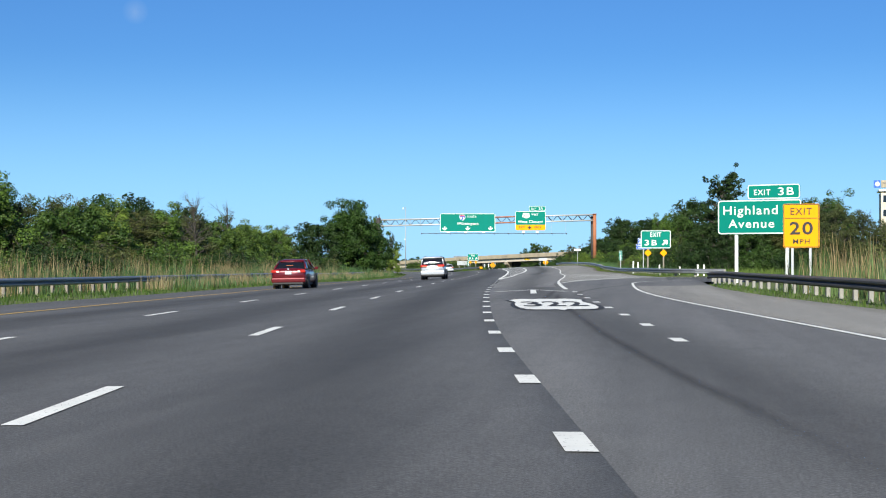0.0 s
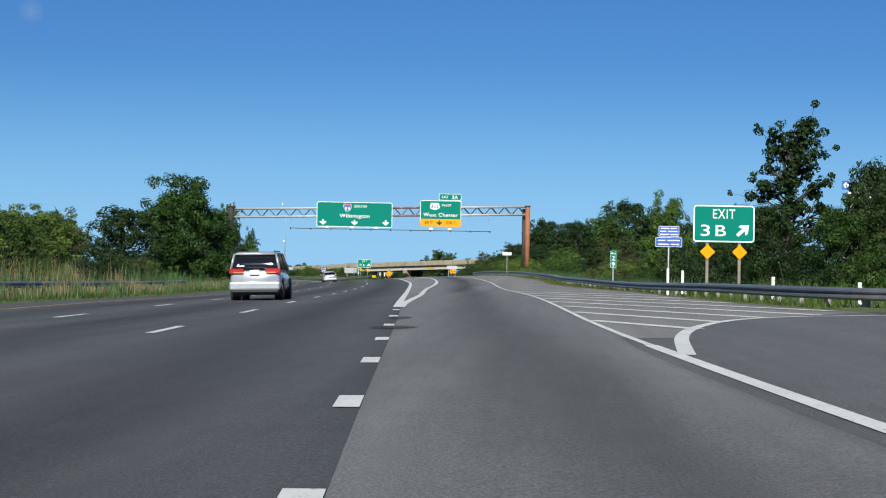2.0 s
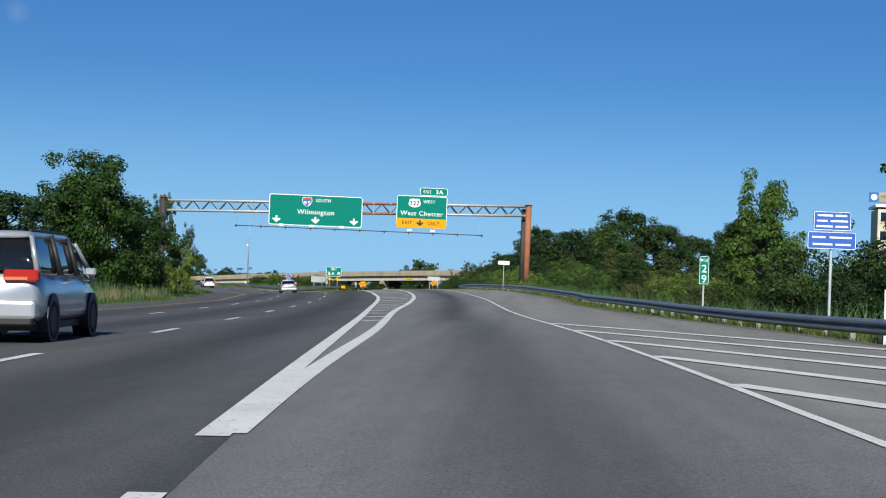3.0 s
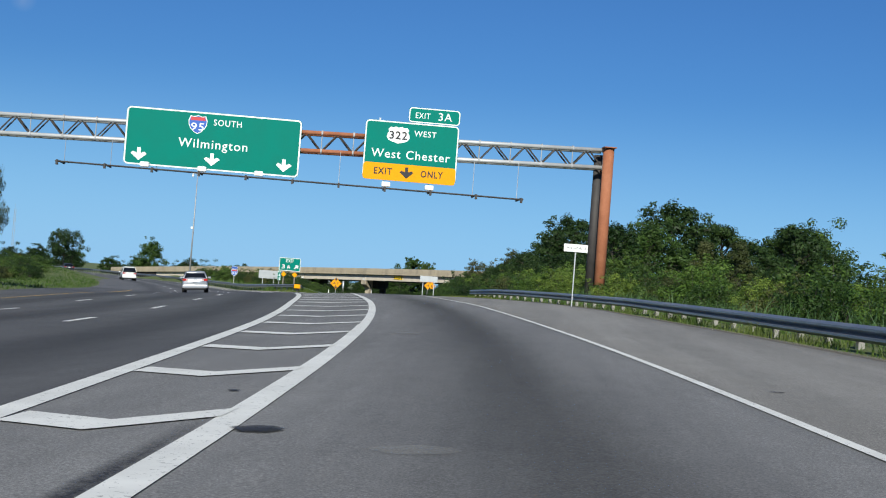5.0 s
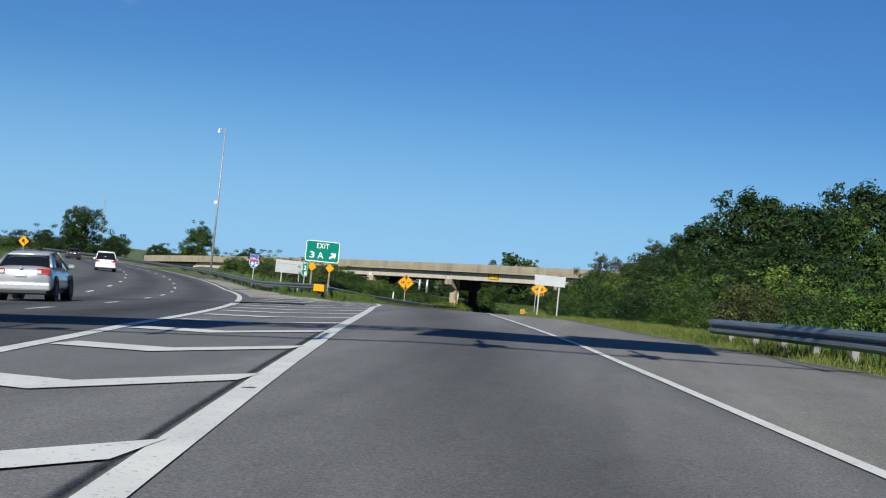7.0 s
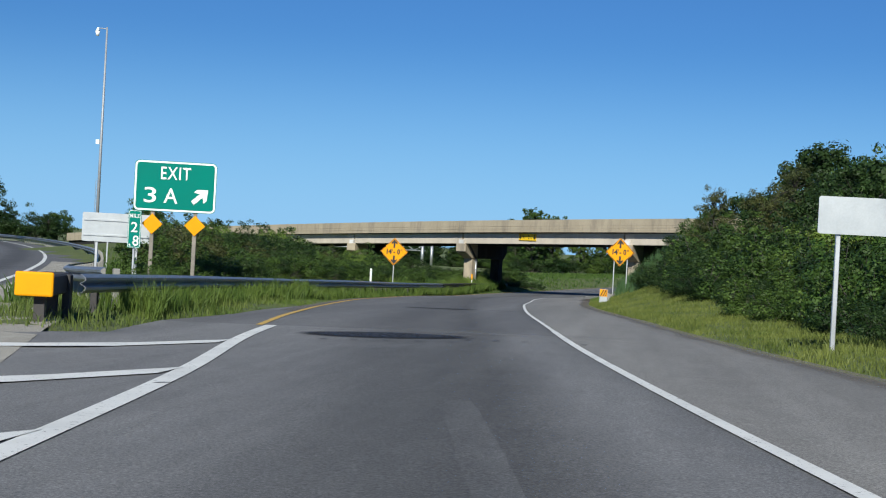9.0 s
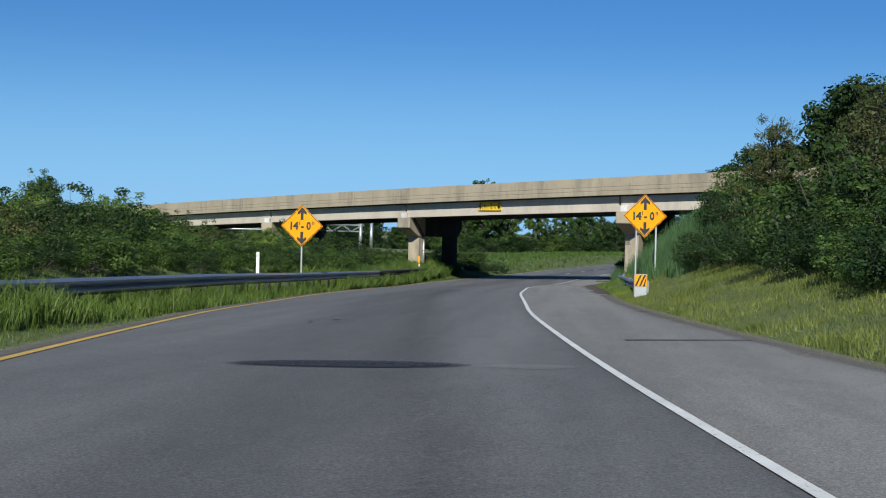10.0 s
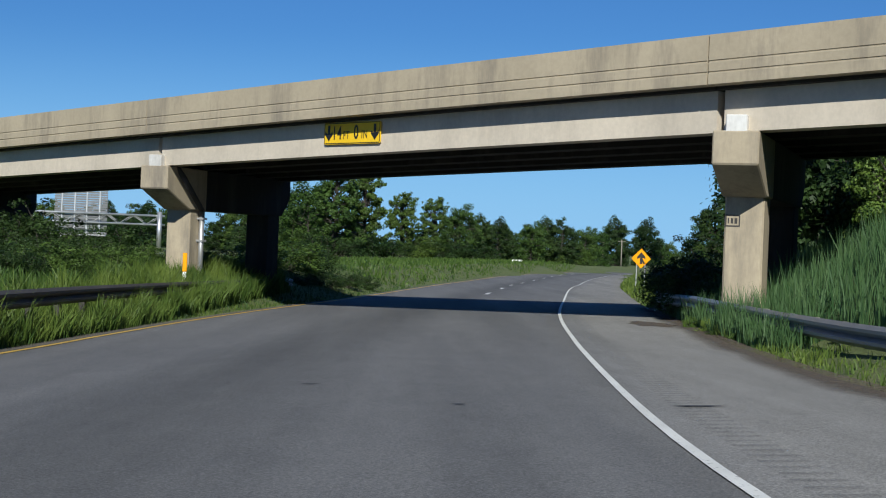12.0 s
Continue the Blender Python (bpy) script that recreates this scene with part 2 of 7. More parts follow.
M_STRAW = leaf_mat("dry_straw", (0.16, 0.13, 0.06), (0.36, 0.30, 0.17), 0.3)
M_GRASS = leaf_mat("grass_blade", (0.030, 0.070, 0.012), (0.125, 0.190, 0.038), 0.25)
M_GRASS_DRY = leaf_mat("grass_yellowish", (0.062, 0.100, 0.020), (0.185, 0.225, 0.055), 0.3)
M_WEED = leaf_mat("weed_leaf", (0.016, 0.042, 0.008), (0.070, 0.130, 0.026), 0.22)
M_BARK = plain("bark", (0.055, 0.048, 0.04), 0.95, 0.0, 0.35, 2.0, 18)
M_TYRE = plain("tyre_rubber", (0.016, 0.016, 0.017), 0.85)
M_ALLOY = plain("alloy_rim", (0.45, 0.46, 0.47), 0.35, 0.8, 0.1)
M_CARGLASS = glass_mat("car_glass", (0.008, 0.009, 0.010))
M_LENS = lamp_mat("red_lens", (0.40, 0.022, 0.015))
M_LENS_AMBER = lamp_mat("amber_lens", (0.60, 0.20, 0.10))
M_LENS_CLEAR = lamp_mat("clear_lens", (0.65, 0.62, 0.58))
M_PAINT_RED = car_paint("maroon_paint", (0.125, 0.005, 0.010))
M_PAINT_SILVER = car_paint("silver_paint", (0.55, 0.57, 0.60), 0.55)
M_PAINT_WHITE = car_paint("white_paint", (0.78, 0.78, 0.77), 0.0)
M_PAINT_DARK = car_paint("dark_paint", (0.03, 0.035, 0.045), 0.3)
M_PLASTIC = plain("black_plastic", (0.02, 0.02, 0.021), 0.55)
M_PLATE = plain("plate_white", (0.70, 0.71, 0.72), 0.4)


# ---- geometry helpers ----
class Geo:
    """Collects vertices and faces of one mesh."""

    def __init__(self):
        self.v, self.f, self.fade = [], [], []

    def quad(self, a, b, c, d):
        n = len(self.v)
        self.v += [tuple(a), tuple(b), tuple(c), tuple(d)]
        self.f.append((n, n + 1, n + 2, n + 3))
        return self

    def poly(self, pts):
        n = len(self.v)
        self.v += [tuple(p) for p in pts]
        self.f.append(tuple(range(n, n + len(pts))))
        return self

    def box(self, cx, cy, cz, sx, sy, sz, turn=0.0, m=None):
        """A box by its centre and sizes, turned about z, or placed by m."""
        n = len(self.v)
        c, s = math.cos(turn), math.sin(turn)
        for dz in (-0.5, 0.5):
            for dx, dy in ((-0.5, -0.5), (0.5, -0.5), (0.5, 0.5), (-0.5, 0.5)):
                x, y, z = dx * sx, dy * sy, dz * sz
                p = Vector((cx + c * x - s * y, cy + s * x + c * y, cz + z))
                self.v.append(tuple(m @ p if m else p))
        for q in ((0, 3, 2, 1), (4, 5, 6, 7), (0, 1, 5, 4), (1, 2, 6, 5), (2, 3, 7, 6), (3, 0, 4, 7)):
            self.f.append(tuple(n + i for i in q))
        return self

    def tube(self, a, b, r0, r1=None, sides=10, caps=True):
        a, b = Vector(a), Vector(b)
        r1 = r0 if r1 is None else r1
        w = (b - a).normalized()
        u = w.orthogonal().normalized()
        k = w.cross(u)
        n = len(self.v)
        for p, r in ((a, r0), (b, r1)):
            for i in range(sides):
                t = 2 * math.pi * i / sides
                self.v.append(tuple(p + r * (math.cos(t) * u + math.sin(t) * k)))
        for i in range(sides):
            j = (i + 1) % sides
            self.f.append((n + i, n + j, n + sides + j, n + sides + i))
        if caps:
            self.f.append(tuple(n + i for i in reversed(range(sides))))
            self.f.append(tuple(n + sides + i for i in range(sides)))
        return self

    def sweep(self, path, section, closed=True, caps=True):
        """A section of (side, up) pairs along a path of points, kept upright."""
        n0, k = len(self.v), len(section)
        for i, p in enumerate(path):
            p = Vector(p)
            w = Vector(path[min(i + 1, len(path) - 1)]) - Vector(path[max(i - 1, 0)])
            w.z = 0
            w.normalize()
            r = Vector((w.y, -w.x, 0))
            for a, b in section:
                self.v.append(tuple(p + a * r + Vector((0, 0, b))))
        for i in range(len(path) - 1):
            for j in range(k if closed else k - 1):
                a, b = n0 + i * k + j, n0 + i * k + (j + 1) % k
                self.f.append((a, b, b + k, a + k))
        if caps and closed:
            self.f.append(tuple(n0 + j for j in range(k)))
            self.f.append(tuple(n0 + (len(path) - 1) * k + j for j in reversed(range(k))))
        return self

    def prism(self, outline, y0, y1, m=None):
        """An outline in x and z, from depth y0 to y1."""
        n, k = len(self.v), len(outline)
        for y in (y0, y1):
            for x, z in outline:
                p = Vector((x, y, z))
                self.v.append(tuple(m @ p if m else p))
        self.f.append(tuple(n + i for i in range(k)))
        self.f.append(tuple(n + k + i for i in reversed(range(k))))
        for i in range(k):
            j = (i + 1) % k
            self.f.append((n + j, n + i, n + k + i, n + k + j))
        return self

    def mesh(self, name, material=None, smooth=False):
        me = bpy.data.meshes.new(name)
        me.from_pydata(self.v, [], self.f)
        if material:
            me.materials.append(material)
        if smooth:
            me.polygons.foreach_set("use_smooth", [True] * len(me.polygons))
        me.update()
        return me


def part(name, geo, material, parent=None, label="", smooth=False, at=None):
    me = geo.mesh(name, material, smooth) if isinstance(geo, Geo) else geo
    ob = new(name, me)
    if parent:
        ob.parent = parent
    if at:
        ob.matrix_basis = at
    if label:
        ob["label"] = label
    return ob


def thing(name, label, category, at=None, group="", kind=""):
    ob = new(name)
    ob.empty_display_size = 0.2
    if at:
        ob.matrix_basis = at
    return tagged(ob, label, category, group, kind)


def bevelled(geo, width=0.01, seg=2):
    bm = bmesh.new()
    me = geo.mesh("tmp")
    bm.from_mesh(me)
    bmesh.ops.remove_doubles(bm, verts=bm.verts, dist=1e-5)
    bmesh.ops.recalc_face_normals(bm, faces=bm.faces)
    bmesh.ops.bevel(bm, geom=[e for e in bm.edges if len(e.link_faces) == 2 and e.calc_face_angle(0) > 0.5], offset=width, segments=seg, profile=0.5, affect="EDGES")
    bm.to_mesh(me)
    bm.free()
    out = Geo()
    out.v = [tuple(v.co) for v in me.vertices]
    out.f = [tuple(p.vertices) for p in me.polygons]
    bpy.data.meshes.remove(me)
    return out


def spline(knots):
    """A smooth curve x(y) through (y, x) knots; straight beyond its ends."""
    ys, xs = np.array([k[0] for k in knots], float), np.array([k[1] for k in knots], float)
    n = len(ys)
    h = np.diff(ys)
    a, rhs = np.eye(n), np.zeros(n)
    for i in range(1, n - 1):
        a[i, i - 1 : i + 2] = h[i - 1], 2 * (h[i - 1] + h[i]), h[i]
        rhs[i] = 6 * ((xs[i + 1] - xs[i]) / h[i] - (xs[i] - xs[i - 1]) / h[i - 1])
    m = np.linalg.solve(a, rhs)

    def at(y):
        i = min(max(int(np.searchsorted(ys, y)) - 1, 0), n - 2)
        d = h[i]
        s0 = (xs[1] - xs[0]) / h[0] - h[0] * m[1] / 6
        s1 = (xs[-1] - xs[-2]) / h[-1] + h[-1] * m[-2] / 6
        if y < ys[0]:
            return float(xs[0] + s0 * (y - ys[0]))
        if y > ys[-1]:
            return float(xs[-1] + s1 * (y - ys[-1]))
        u, w = ys[i + 1] - y, y - ys[i]
        return float(m[i] * u**3 / (6 * d) + m[i + 1] * w**3 / (6 * d) + (xs[i] / d - m[i] * d / 6) * u + (xs[i + 1] / d - m[i + 1] * d / 6) * w)

    return at


def smooth01(t):
    t = min(max(t, 0.0), 1.0)
    return t * t * (3 - 2 * t)


# ---- lettering ----
def text_geo(word, height, width=None, depth=0.004, bold=0.0):
    """A word of that capital height, centred on x, standing on z = 0 and facing -y."""
    cu = bpy.data.curves.new("word", "FONT")
    cu.body, cu.resolution_u, cu.offset, cu.space_character = word, 3, bold, 1.14
    ob = bpy.data.objects.new("word", cu)
    scene.collection.objects.link(ob)
    bpy.context.view_layer.update()
    me = bpy.data.meshes.new_from_object(ob.evaluated_get(bpy.context.evaluated_depsgraph_get()))
    co = np.empty(len(me.vertices) * 3)
    me.vertices.foreach_get("co", co)
    co = co.reshape(-1, 3)
    k = height / 0.70
    lo, hi = co[:, 0].min(), co[:, 0].max()
    sx = width / (hi - lo) if width else k
    g = Geo()
    g.v = [((x - (lo + hi) / 2) * sx, -depth, y * k) for x, y, _ in co]
    g.f = [tuple(p.vertices) for p in me.polygons]
    bpy.data.objects.remove(ob)
    bpy.data.curves.remove(cu)
    bpy.data.meshes.remove(me)
    return g


def shift(geo, x=0.0, y=0.0, z=0.0):
    geo.v = [(a + x, b + y, c + z) for a, b, c in geo.v]
    return geo


def rounded(x0, z0, x1, z1, r, n=5):
    """Outline of a round-cornered panel, counter-clockwise as seen from -y."""
    out = []
    for cx, cz, a in ((x1 - r, z0 + r, -90), (x1 - r, z1 - r, 0), (x0 + r, z1 - r, 90), (x0 + r, z0 + r, 180)):
        for i in range(n + 1):
            t = radians(a + 90 * i / n)
            out.append((cx + r * math.cos(t), cz + r * math.sin(t)))
    return out


def rim(x0, z0, x1, z1, r, width, y=-0.022):
    """A flat border just inside a rounded panel's edge."""
    a, b = rounded(x0, z0, x1, z1, r), rounded(x0 + width, z0 + width, x1 - width, z1 - width, max(r - width, 0.01))
    g, n = Geo(), len(rounded(0, 0, 1, 1, 0.1))
    g.v = [(x, y, z) for x, z in a] + [(x, y, z) for x, z in b]
    g.f = [(i, (i + 1) % n, n + (i + 1) % n, n + i) for i in range(n)]
    return g


def panel(parent, name, x0, z0, x1, z1, mat, r=0.08, border=None, bw=0.035, label="", thick=0.03):
    """A sign face with its border, facing -y."""
    p = part(name, Geo().prism(rounded(x0, z0, x1, z1, r), -thick / 2, thick / 2), mat, parent, label)
    if border:
        part("border", rim(x0 + 0.012, z0 + 0.012, x1 - 0.012, z1 - 0.012, r, bw, -thick / 2 - 0.004), border, p)
    return p


def word(parent, text, x, z, height, mat, width=None, y=-0.020, bold=0.006):
    return part("legend", shift(text_geo(text, height, width, bold=bold), x, y, z), mat, parent)


def arrow_geo(x, z, size, angle, y=-0.024, stem=0.30):
    """A road-sign arrow pointing along angle (degrees, 0 to the right, 90 up)."""
    pts = [(-0.5, -0.11), (0.05, -0.11), (-0.10, -0.36), (0.10, -0.36), (0.5, 0.0), (0.10, 0.36), (-0.10, 0.36), (0.05, 0.11), (-0.5, 0.11)]
    c, s = math.cos(radians(angle)), math.sin(radians(angle))
    g = Geo()
    g.v = [(x + size * (c * a - s * b), y, z + size * (s * a + c * b)) for a, b in pts]
    g.f = [(0, 1, 7, 8), (1, 2, 3, 4), (1, 4, 7), (7, 4, 5, 6)]
    return g


def lane_arrow_geo(x, z, size, y=-0.024):
    """A broad-headed arrow pointing down at a lane."""
    pts = [(-0.12, 0.42), (-0.12, 0.05), (-0.38, 0.16), (-0.52, 0.02), (0.0, -0.42), (0.52, 0.02), (0.38, 0.16), (0.12, 0.05), (0.12, 0.42)]
    g = Geo()
    g.v = [(x + size * a, y, z + size * b) for a, b in pts]
    g.f = [(0, 1, 7, 8), (1, 2, 3, 4), (1, 4, 7), (7, 4, 5, 6)]
    return g


def shield_outline(w, h, kind="us"):
    """Outline of a route shield, standing on z = 0."""
    half = [(0.0, 0.0), (0.10, 0.05), (0.26, 0.10), (0.42, 0.18), (0.50, 0.34), (0.485, 0.52), (0.42, 0.68), (0.46, 0.80), (0.36, 0.95), (0.24, 0.92), (0.13, 0.98), (0.0, 0.93)]
    if kind == "interstate":
        half = [(0.0, 0.0), (0.20, 0.10), (0.38, 0.28), (0.48, 0.50), (0.50, 0.70), (0.44, 0.88), (0.40, 0.97), (0.27, 0.93), (0.13, 0.95), (0.0, 1.0)]
    right = [(x * w, z * h) for x, z in half]
    return right + [(-x, z) for x, z in reversed(right[1:-1])]


def flat(outline, y):
    """A filled outline facing -y, as a fan about its middle."""
    n = len(outline)
    cx, cz = sum(p[0] for p in outline) / n, sum(p[1] for p in outline) / n
    g = Geo()
    g.v = [(cx, y, cz)] + [(x, y, z) for x, z in outline]
    g.f = [(0, 1 + i, 1 + (i + 1) % n) for i in range(n)]
    return g


def moved(outline, x, z):
    return [(a + x, b + z) for a, b in outline]


# ---- the plan: lines along the road, as x over y ----
# lane line on the right of the three through lanes, later the left edge of the gore
near_line = spline([(-40, 5.9), (8.6, -0.4), (21.7, -2.2), (39.7, -4.28), (60.4, -6.42), (80.4, -8.15), (99, -9.76), (121, -11.6), (143.6, -13.49), (161.9, -15.02), (181, -16.73), (198.5, -18.82), (222, -22.12), (240, -25.39)])


def through_edge(y):
    return near_line(y) if y < 240 else -25.39 - 0.2 * (y - 240) - 0.0009 * (y - 240) ** 2


gore_right = spline([(98, -9.62), (104, -10.03), (121, -10.96), (141.5, -12.35), (157, -13.14), (169.2, -13.72), (184.7, -14.79), (200.7, -16.4), (214.4, -18.2), (220.4, -19.05), (225.6, -19.77), (235, -21.11), (255, -23.95), (271.6, -26.39), (278, -27.3), (283.5, -28.27), (289, -29.0)])
yellow_line = spline([(270, -26.34), (289, -29.23), (304.5, -31.25), (320, -32.97), (335.5, -34.05), (351, -34.54), (366, -34.74), (377, -34.25), (400, -31.22), (419, -28.54), (437, -26.2), (463, -22.4), (490, -17.3), (510, -12.7), (560, -0.5), (640, 20.0)])
ramp_edge = spline([(59.8, -3.11), (74.5, -4.25), (85, -4.85), (98, -5.34), (121, -6.47), (144.6, -8.16), (160, -8.96), (174.8, -9.97), (188, -11.22), (204, -13.1), (217, -14.96), (237, -17.47), (255, -19.83), (271, -22.05), (285, -23.72), (293, -24.48), (301, -25.25), (313, -26.14), (321, -26.6), (326, -26.78), (333, -27.03), (340, -27.26), (347, -27.28), (354, -27.25), (361.3, -26.81), (373.5, -25.83), (384, -24.91), (400, -23.04), (420, -20.58), (451, -16.2), (474, -12.5), (498, -8.0), (511, -5.2), (560, 7.0), (640, 28.0)])
loop_edge = spline([(-40, 8.7), (20, 3.3), (31.6, 2.0), (43.7, 0.75), (55, -0.05), (66, -0.4)])
right_pave = spline([(92, 1.3), (102, -0.2), (120, -1.5), (140, -3.5), (157, -5.0), (173, -5.6), (188, -6.9), (202, -8.4), (213, -9.9), (225, -12.4), (240, -14.9), (260, -17.6), (279, -20.4), (298, -22.3), (313, -23.6), (330, -24.4), (345, -24.5), (360, -24.4), (374, -23.1), (385, -22.0), (402, -20.1), (420, -17.7), (452, -13.2), (476, -9.3), (511, -2.3), (560, 10), (640, 32)])

PROFILE = ([-400, -30, 60, 80, 110, 135, 146, 160, 180, 200, 215, 222, 230, 246, 260, 280, 300, 320, 330, 340, 352, 364, 370, 376, 390, 400, 450, 520, 560, 720, 900], [0.0, 0.0, -0.064, -0.042, -0.036, -0.05, -0.014, 0.037, 0.214, 0.411, 0.476, 0.49, 0.474, 0.333, 0.215, -0.174, -0.573, -1.041, -1.302, -1.519, -1.802, -2.13, -2.281, -2.379, -2.556, -2.681, -3.174, -3.47, -3.75, -5.75, -5.9])
FREEWAY = ([-400, -30, 60, 110, 135, 146, 160, 180, 200, 215, 222, 230, 246, 260, 300, 350, 450, 650], [0.0, 0.0, -0.064, -0.036, -0.05, -0.014, 0.037, 0.214, 0.411, 0.476, 0.49, 0.474, 0.37, 0.24, 0.05, -0.2, -0.7, -1.4])
BANK = ([-30, 0, 30, 60, 75, 130, 165, 209, 258, 278, 292, 320, 350, 400, 450], [0.005, 0.005, 0.007, 0.010, 0.018, 0.032, 0.038, 0.039, 0.026, 0.022, 0.014, 0.022, 0.038, 0.034, 0.01])
BANK_LEFT = ([-30, 30, 75, 111, 130, 166, 190, 263, 278, 292, 320, 350, 400, 450], [0.005, 0.007, 0.018, 0.026, 0.034, 0.050, 0.070, 0.074, 0.045, 0.014, 0.022, 0.038, 0.034, 0.01])
BANK_THROUGH = ([255, 270, 330, 450], [0.074, 0.074, 0.055, 0.03])
LINE = ([0, 30, 75, 130, 165, 195, 214, 259, 278, 292, 306, 320, 347, 400], [0, -3.4, -6.9, -10.2, -12.2, -14.8, -17.0, -22.6, -24.7, -26.0, -27.1, -27.9, -29.3, -28.0])


def road_z(x, y, side=0):
    """Height of the pavement: a sagging grade with a cross slope that steepens in the bend. side < 0: the through lanes, which stay higher past the gore."""
    off = min(max(x - np.interp(y, *LINE), -16), 9)
    cross = np.interp(y, *(BANK if off > 0 else BANK_LEFT)) * off
    low = np.interp(y, *PROFILE) + cross
    high = np.interp(y, *FREEWAY) + (np.interp(y, *BANK_THROUGH) * off if y > 255 else cross)
    if side < 0:
        return float(high)
    if y < 262 or side > 0:
        return float(low)
    x0, x1 = through_edge(y) + 3.0, yellow_line(y) - 1.2
    return float(low + (high - low) * smooth01((x1 - x) / max(x1 - x0, 0.5)))


def loop_pave(y):
    """Right edge of all pavement before and at the loop ramp's mouth."""
    return loop_edge(min(y, 66)) + 3.4


def paved(x, y):
    """How far a place lies outside the pavement, in metres (negative: on it)."""
    out = 1e9
    if y < 283.5:
        left = through_edge(y) - 14.3
        right = loop_pave(y) if y < 92 else right_pave(y)
        if 66 < y < 93 and x > -2:
            d = max(73.5 + 0.12 * max(x, 0) - y, y - 92.5) if x > 1.6 else -1
            out = min(out, d if x < 60 else 5)
        out = min(out, max(left - x, x - right))
    if y > 240:
        out = min(out, max(through_edge(y) - 14.3 - x, x - through_edge(y) - 2.6))
        left = yellow_line(y) - 0.32 - 0.58 * smooth01((304 - y) / 10) - 0.9 * smooth01((293 - y) / 6) if y > 283.5 else through_edge(y)
        out = min(out, max(left - x, x - right_pave(y)))
    return out


def bank_z(x, y):
    """How far the verge rises over or falls under the pavement's own level."""
    z = 0.0
    d = paved(x, y)
    if y > 262 and x > yellow_line(y) - 40:
        z += 0.95 * smooth01((d - 0.5) / 3.5) * smooth01((y - 292) / 40)
    if x > ramp_edge(max(min(y, 600), 60)) and y > 325:
        z += 2.9 * smooth01((d - 0.9) / 6.5) * smooth01((y - 341) / 18) * (0.15 + 0.85 * smooth01((388 - y) / 20)) * smooth01((420 - y) / 30)
    return z


def ground_z(x, y):
    d = paved(x, y)
    z = road_z(x, y)
    if d < 1.0:
        return z - 0.16 + 0.19 * smooth01((d + 0.2) / 1.2)
    return z + 0.03 + bank_z(x, y)


# ---- ground: one sheet out to the horizon ----
def steps(lo, hi, near_lo, near_hi, fine):
    out, v, d = list(np.arange(near_lo, near_hi + 0.01, fine)), near_hi, fine
    while v < hi:
        d *= 1.35
        v += d
        out.append(v)
    v, d = near_lo, fine
    while v > lo:
        d *= 1.35
        v -= d
        out.insert(0, v)
    return out


gx, gy = steps(-2600, 2600, -48, 12, 1.0), steps(-700, 4000, -20, 420, 2.0)
g = Geo()
for yy in gy:
    for xx in gx:
        z = ground_z(xx, yy) if -150 < xx < 150 and -60 < yy < 640 else road_z(min(max(xx, -150), 150), min(max(yy, -60), 640)) - 0.05
        g.v.append((xx, yy, z + (0.06 * noise.noise(Vector((xx * 0.25, yy * 0.25, 0))) if -150 < xx < 150 and paved(xx, yy) > 1.2 else 0)))
w = len(gx)
for j in range(len(gy) - 1):
    for i in range(w - 1):
        g.f.append((j * w + i, j * w + i + 1, j * w + w + i + 1, j * w + w + i))
tagged(part("ground", g, M_TURF, smooth=True), "grassy roadside ground reaching to the horizon", "ground", kind="structure")


# ---- pavements ----
def ribbon(left, right, y0, y1, step=2.0, lift=0.0, cols=8, side=0, skirt=True, centres=()):
    """A sheet between two lines over y. centres: lines of lane middles, from which the worn strips are counted."""
    g = Geo()
    g.lane = []
    rows_ = np.linspace(y0, y1, max(int((y1 - y0) / step), 1) + 1)
    for yy in rows_:
        a, b = left(yy), right(yy)
        pts = [(a + (b - a) * i / cols, yy) for i in range(cols + 1)]
        line = [(x, y, road_z(x, y, side) + lift) for x, y in pts]
        if skirt:
            line = [(line[0][0] - 0.1, line[0][1], line[0][2] - 0.2)] + line + [(line[-1][0] + 0.1, line[-1][1], line[-1][2] - 0.2)]
        g.v += line
        g.lane += [min([abs(p[0] - c(yy)) for c in centres] + [1.85]) / 1.85 for p in line]
    k = len(line)
    for j in range(len(rows_) - 1):
        for i in range(k - 1):
            g.f.append((j * k + i, j * k + i + 1, j * k + k + i + 1, j * k + k + i))
    return g


def pavement(name, geo, mat, label):
    me = geo.mesh(name, mat, True)
    me.attributes.new("lane", "FLOAT", "POINT").data.foreach_set("value", geo.lane)
    tagged(new(name, me), label, "road", kind="structure")


def seam(y):
    """Joint between the ramp's asphalt and what lies right of its edge line."""
    return ramp_edge(y) - 0.28 + 0.31 * smooth01((y - 76) / 8)


JOINT = 65.3
LANES = [lambda y: through_edge(y) - 1.85, lambda y: through_edge(y) - 5.55, lambda y: through_edge(y) - 9.25]
EXIT_LANE = [lambda y: through_edge(y) + 1.95]
RAMP_LANE = [lambda y: (max(gore_right(min(y, 289)), through_edge(y) if y < 100 else -99) + ramp_edge(y)) / 2 if y < 289 else (yellow_line(y) + ramp_edge(y)) / 2]
pavement("road", ribbon(lambda y: through_edge(y) - 14.3, lambda y: through_edge(y) + 0.10, -40, 262, cols=30, centres=LANES), M_ASPH_DARK, "dark grey asphalt of the three through lanes")
pavement("road_exit_lane", ribbon(lambda y: through_edge(y) + 0.10, lambda y: loop_edge(y) + 0.15, -40, JOINT, cols=14, centres=EXIT_LANE), M_ASPH, "dark grey asphalt of the exit lane")
pavement("loop_shoulder", ribbon(lambda y: loop_edge(y) + 0.15, loop_pave, -40, JOINT, cols=4), M_ASPH_OLD, "pale worn asphalt shoulder beside the exit lane")
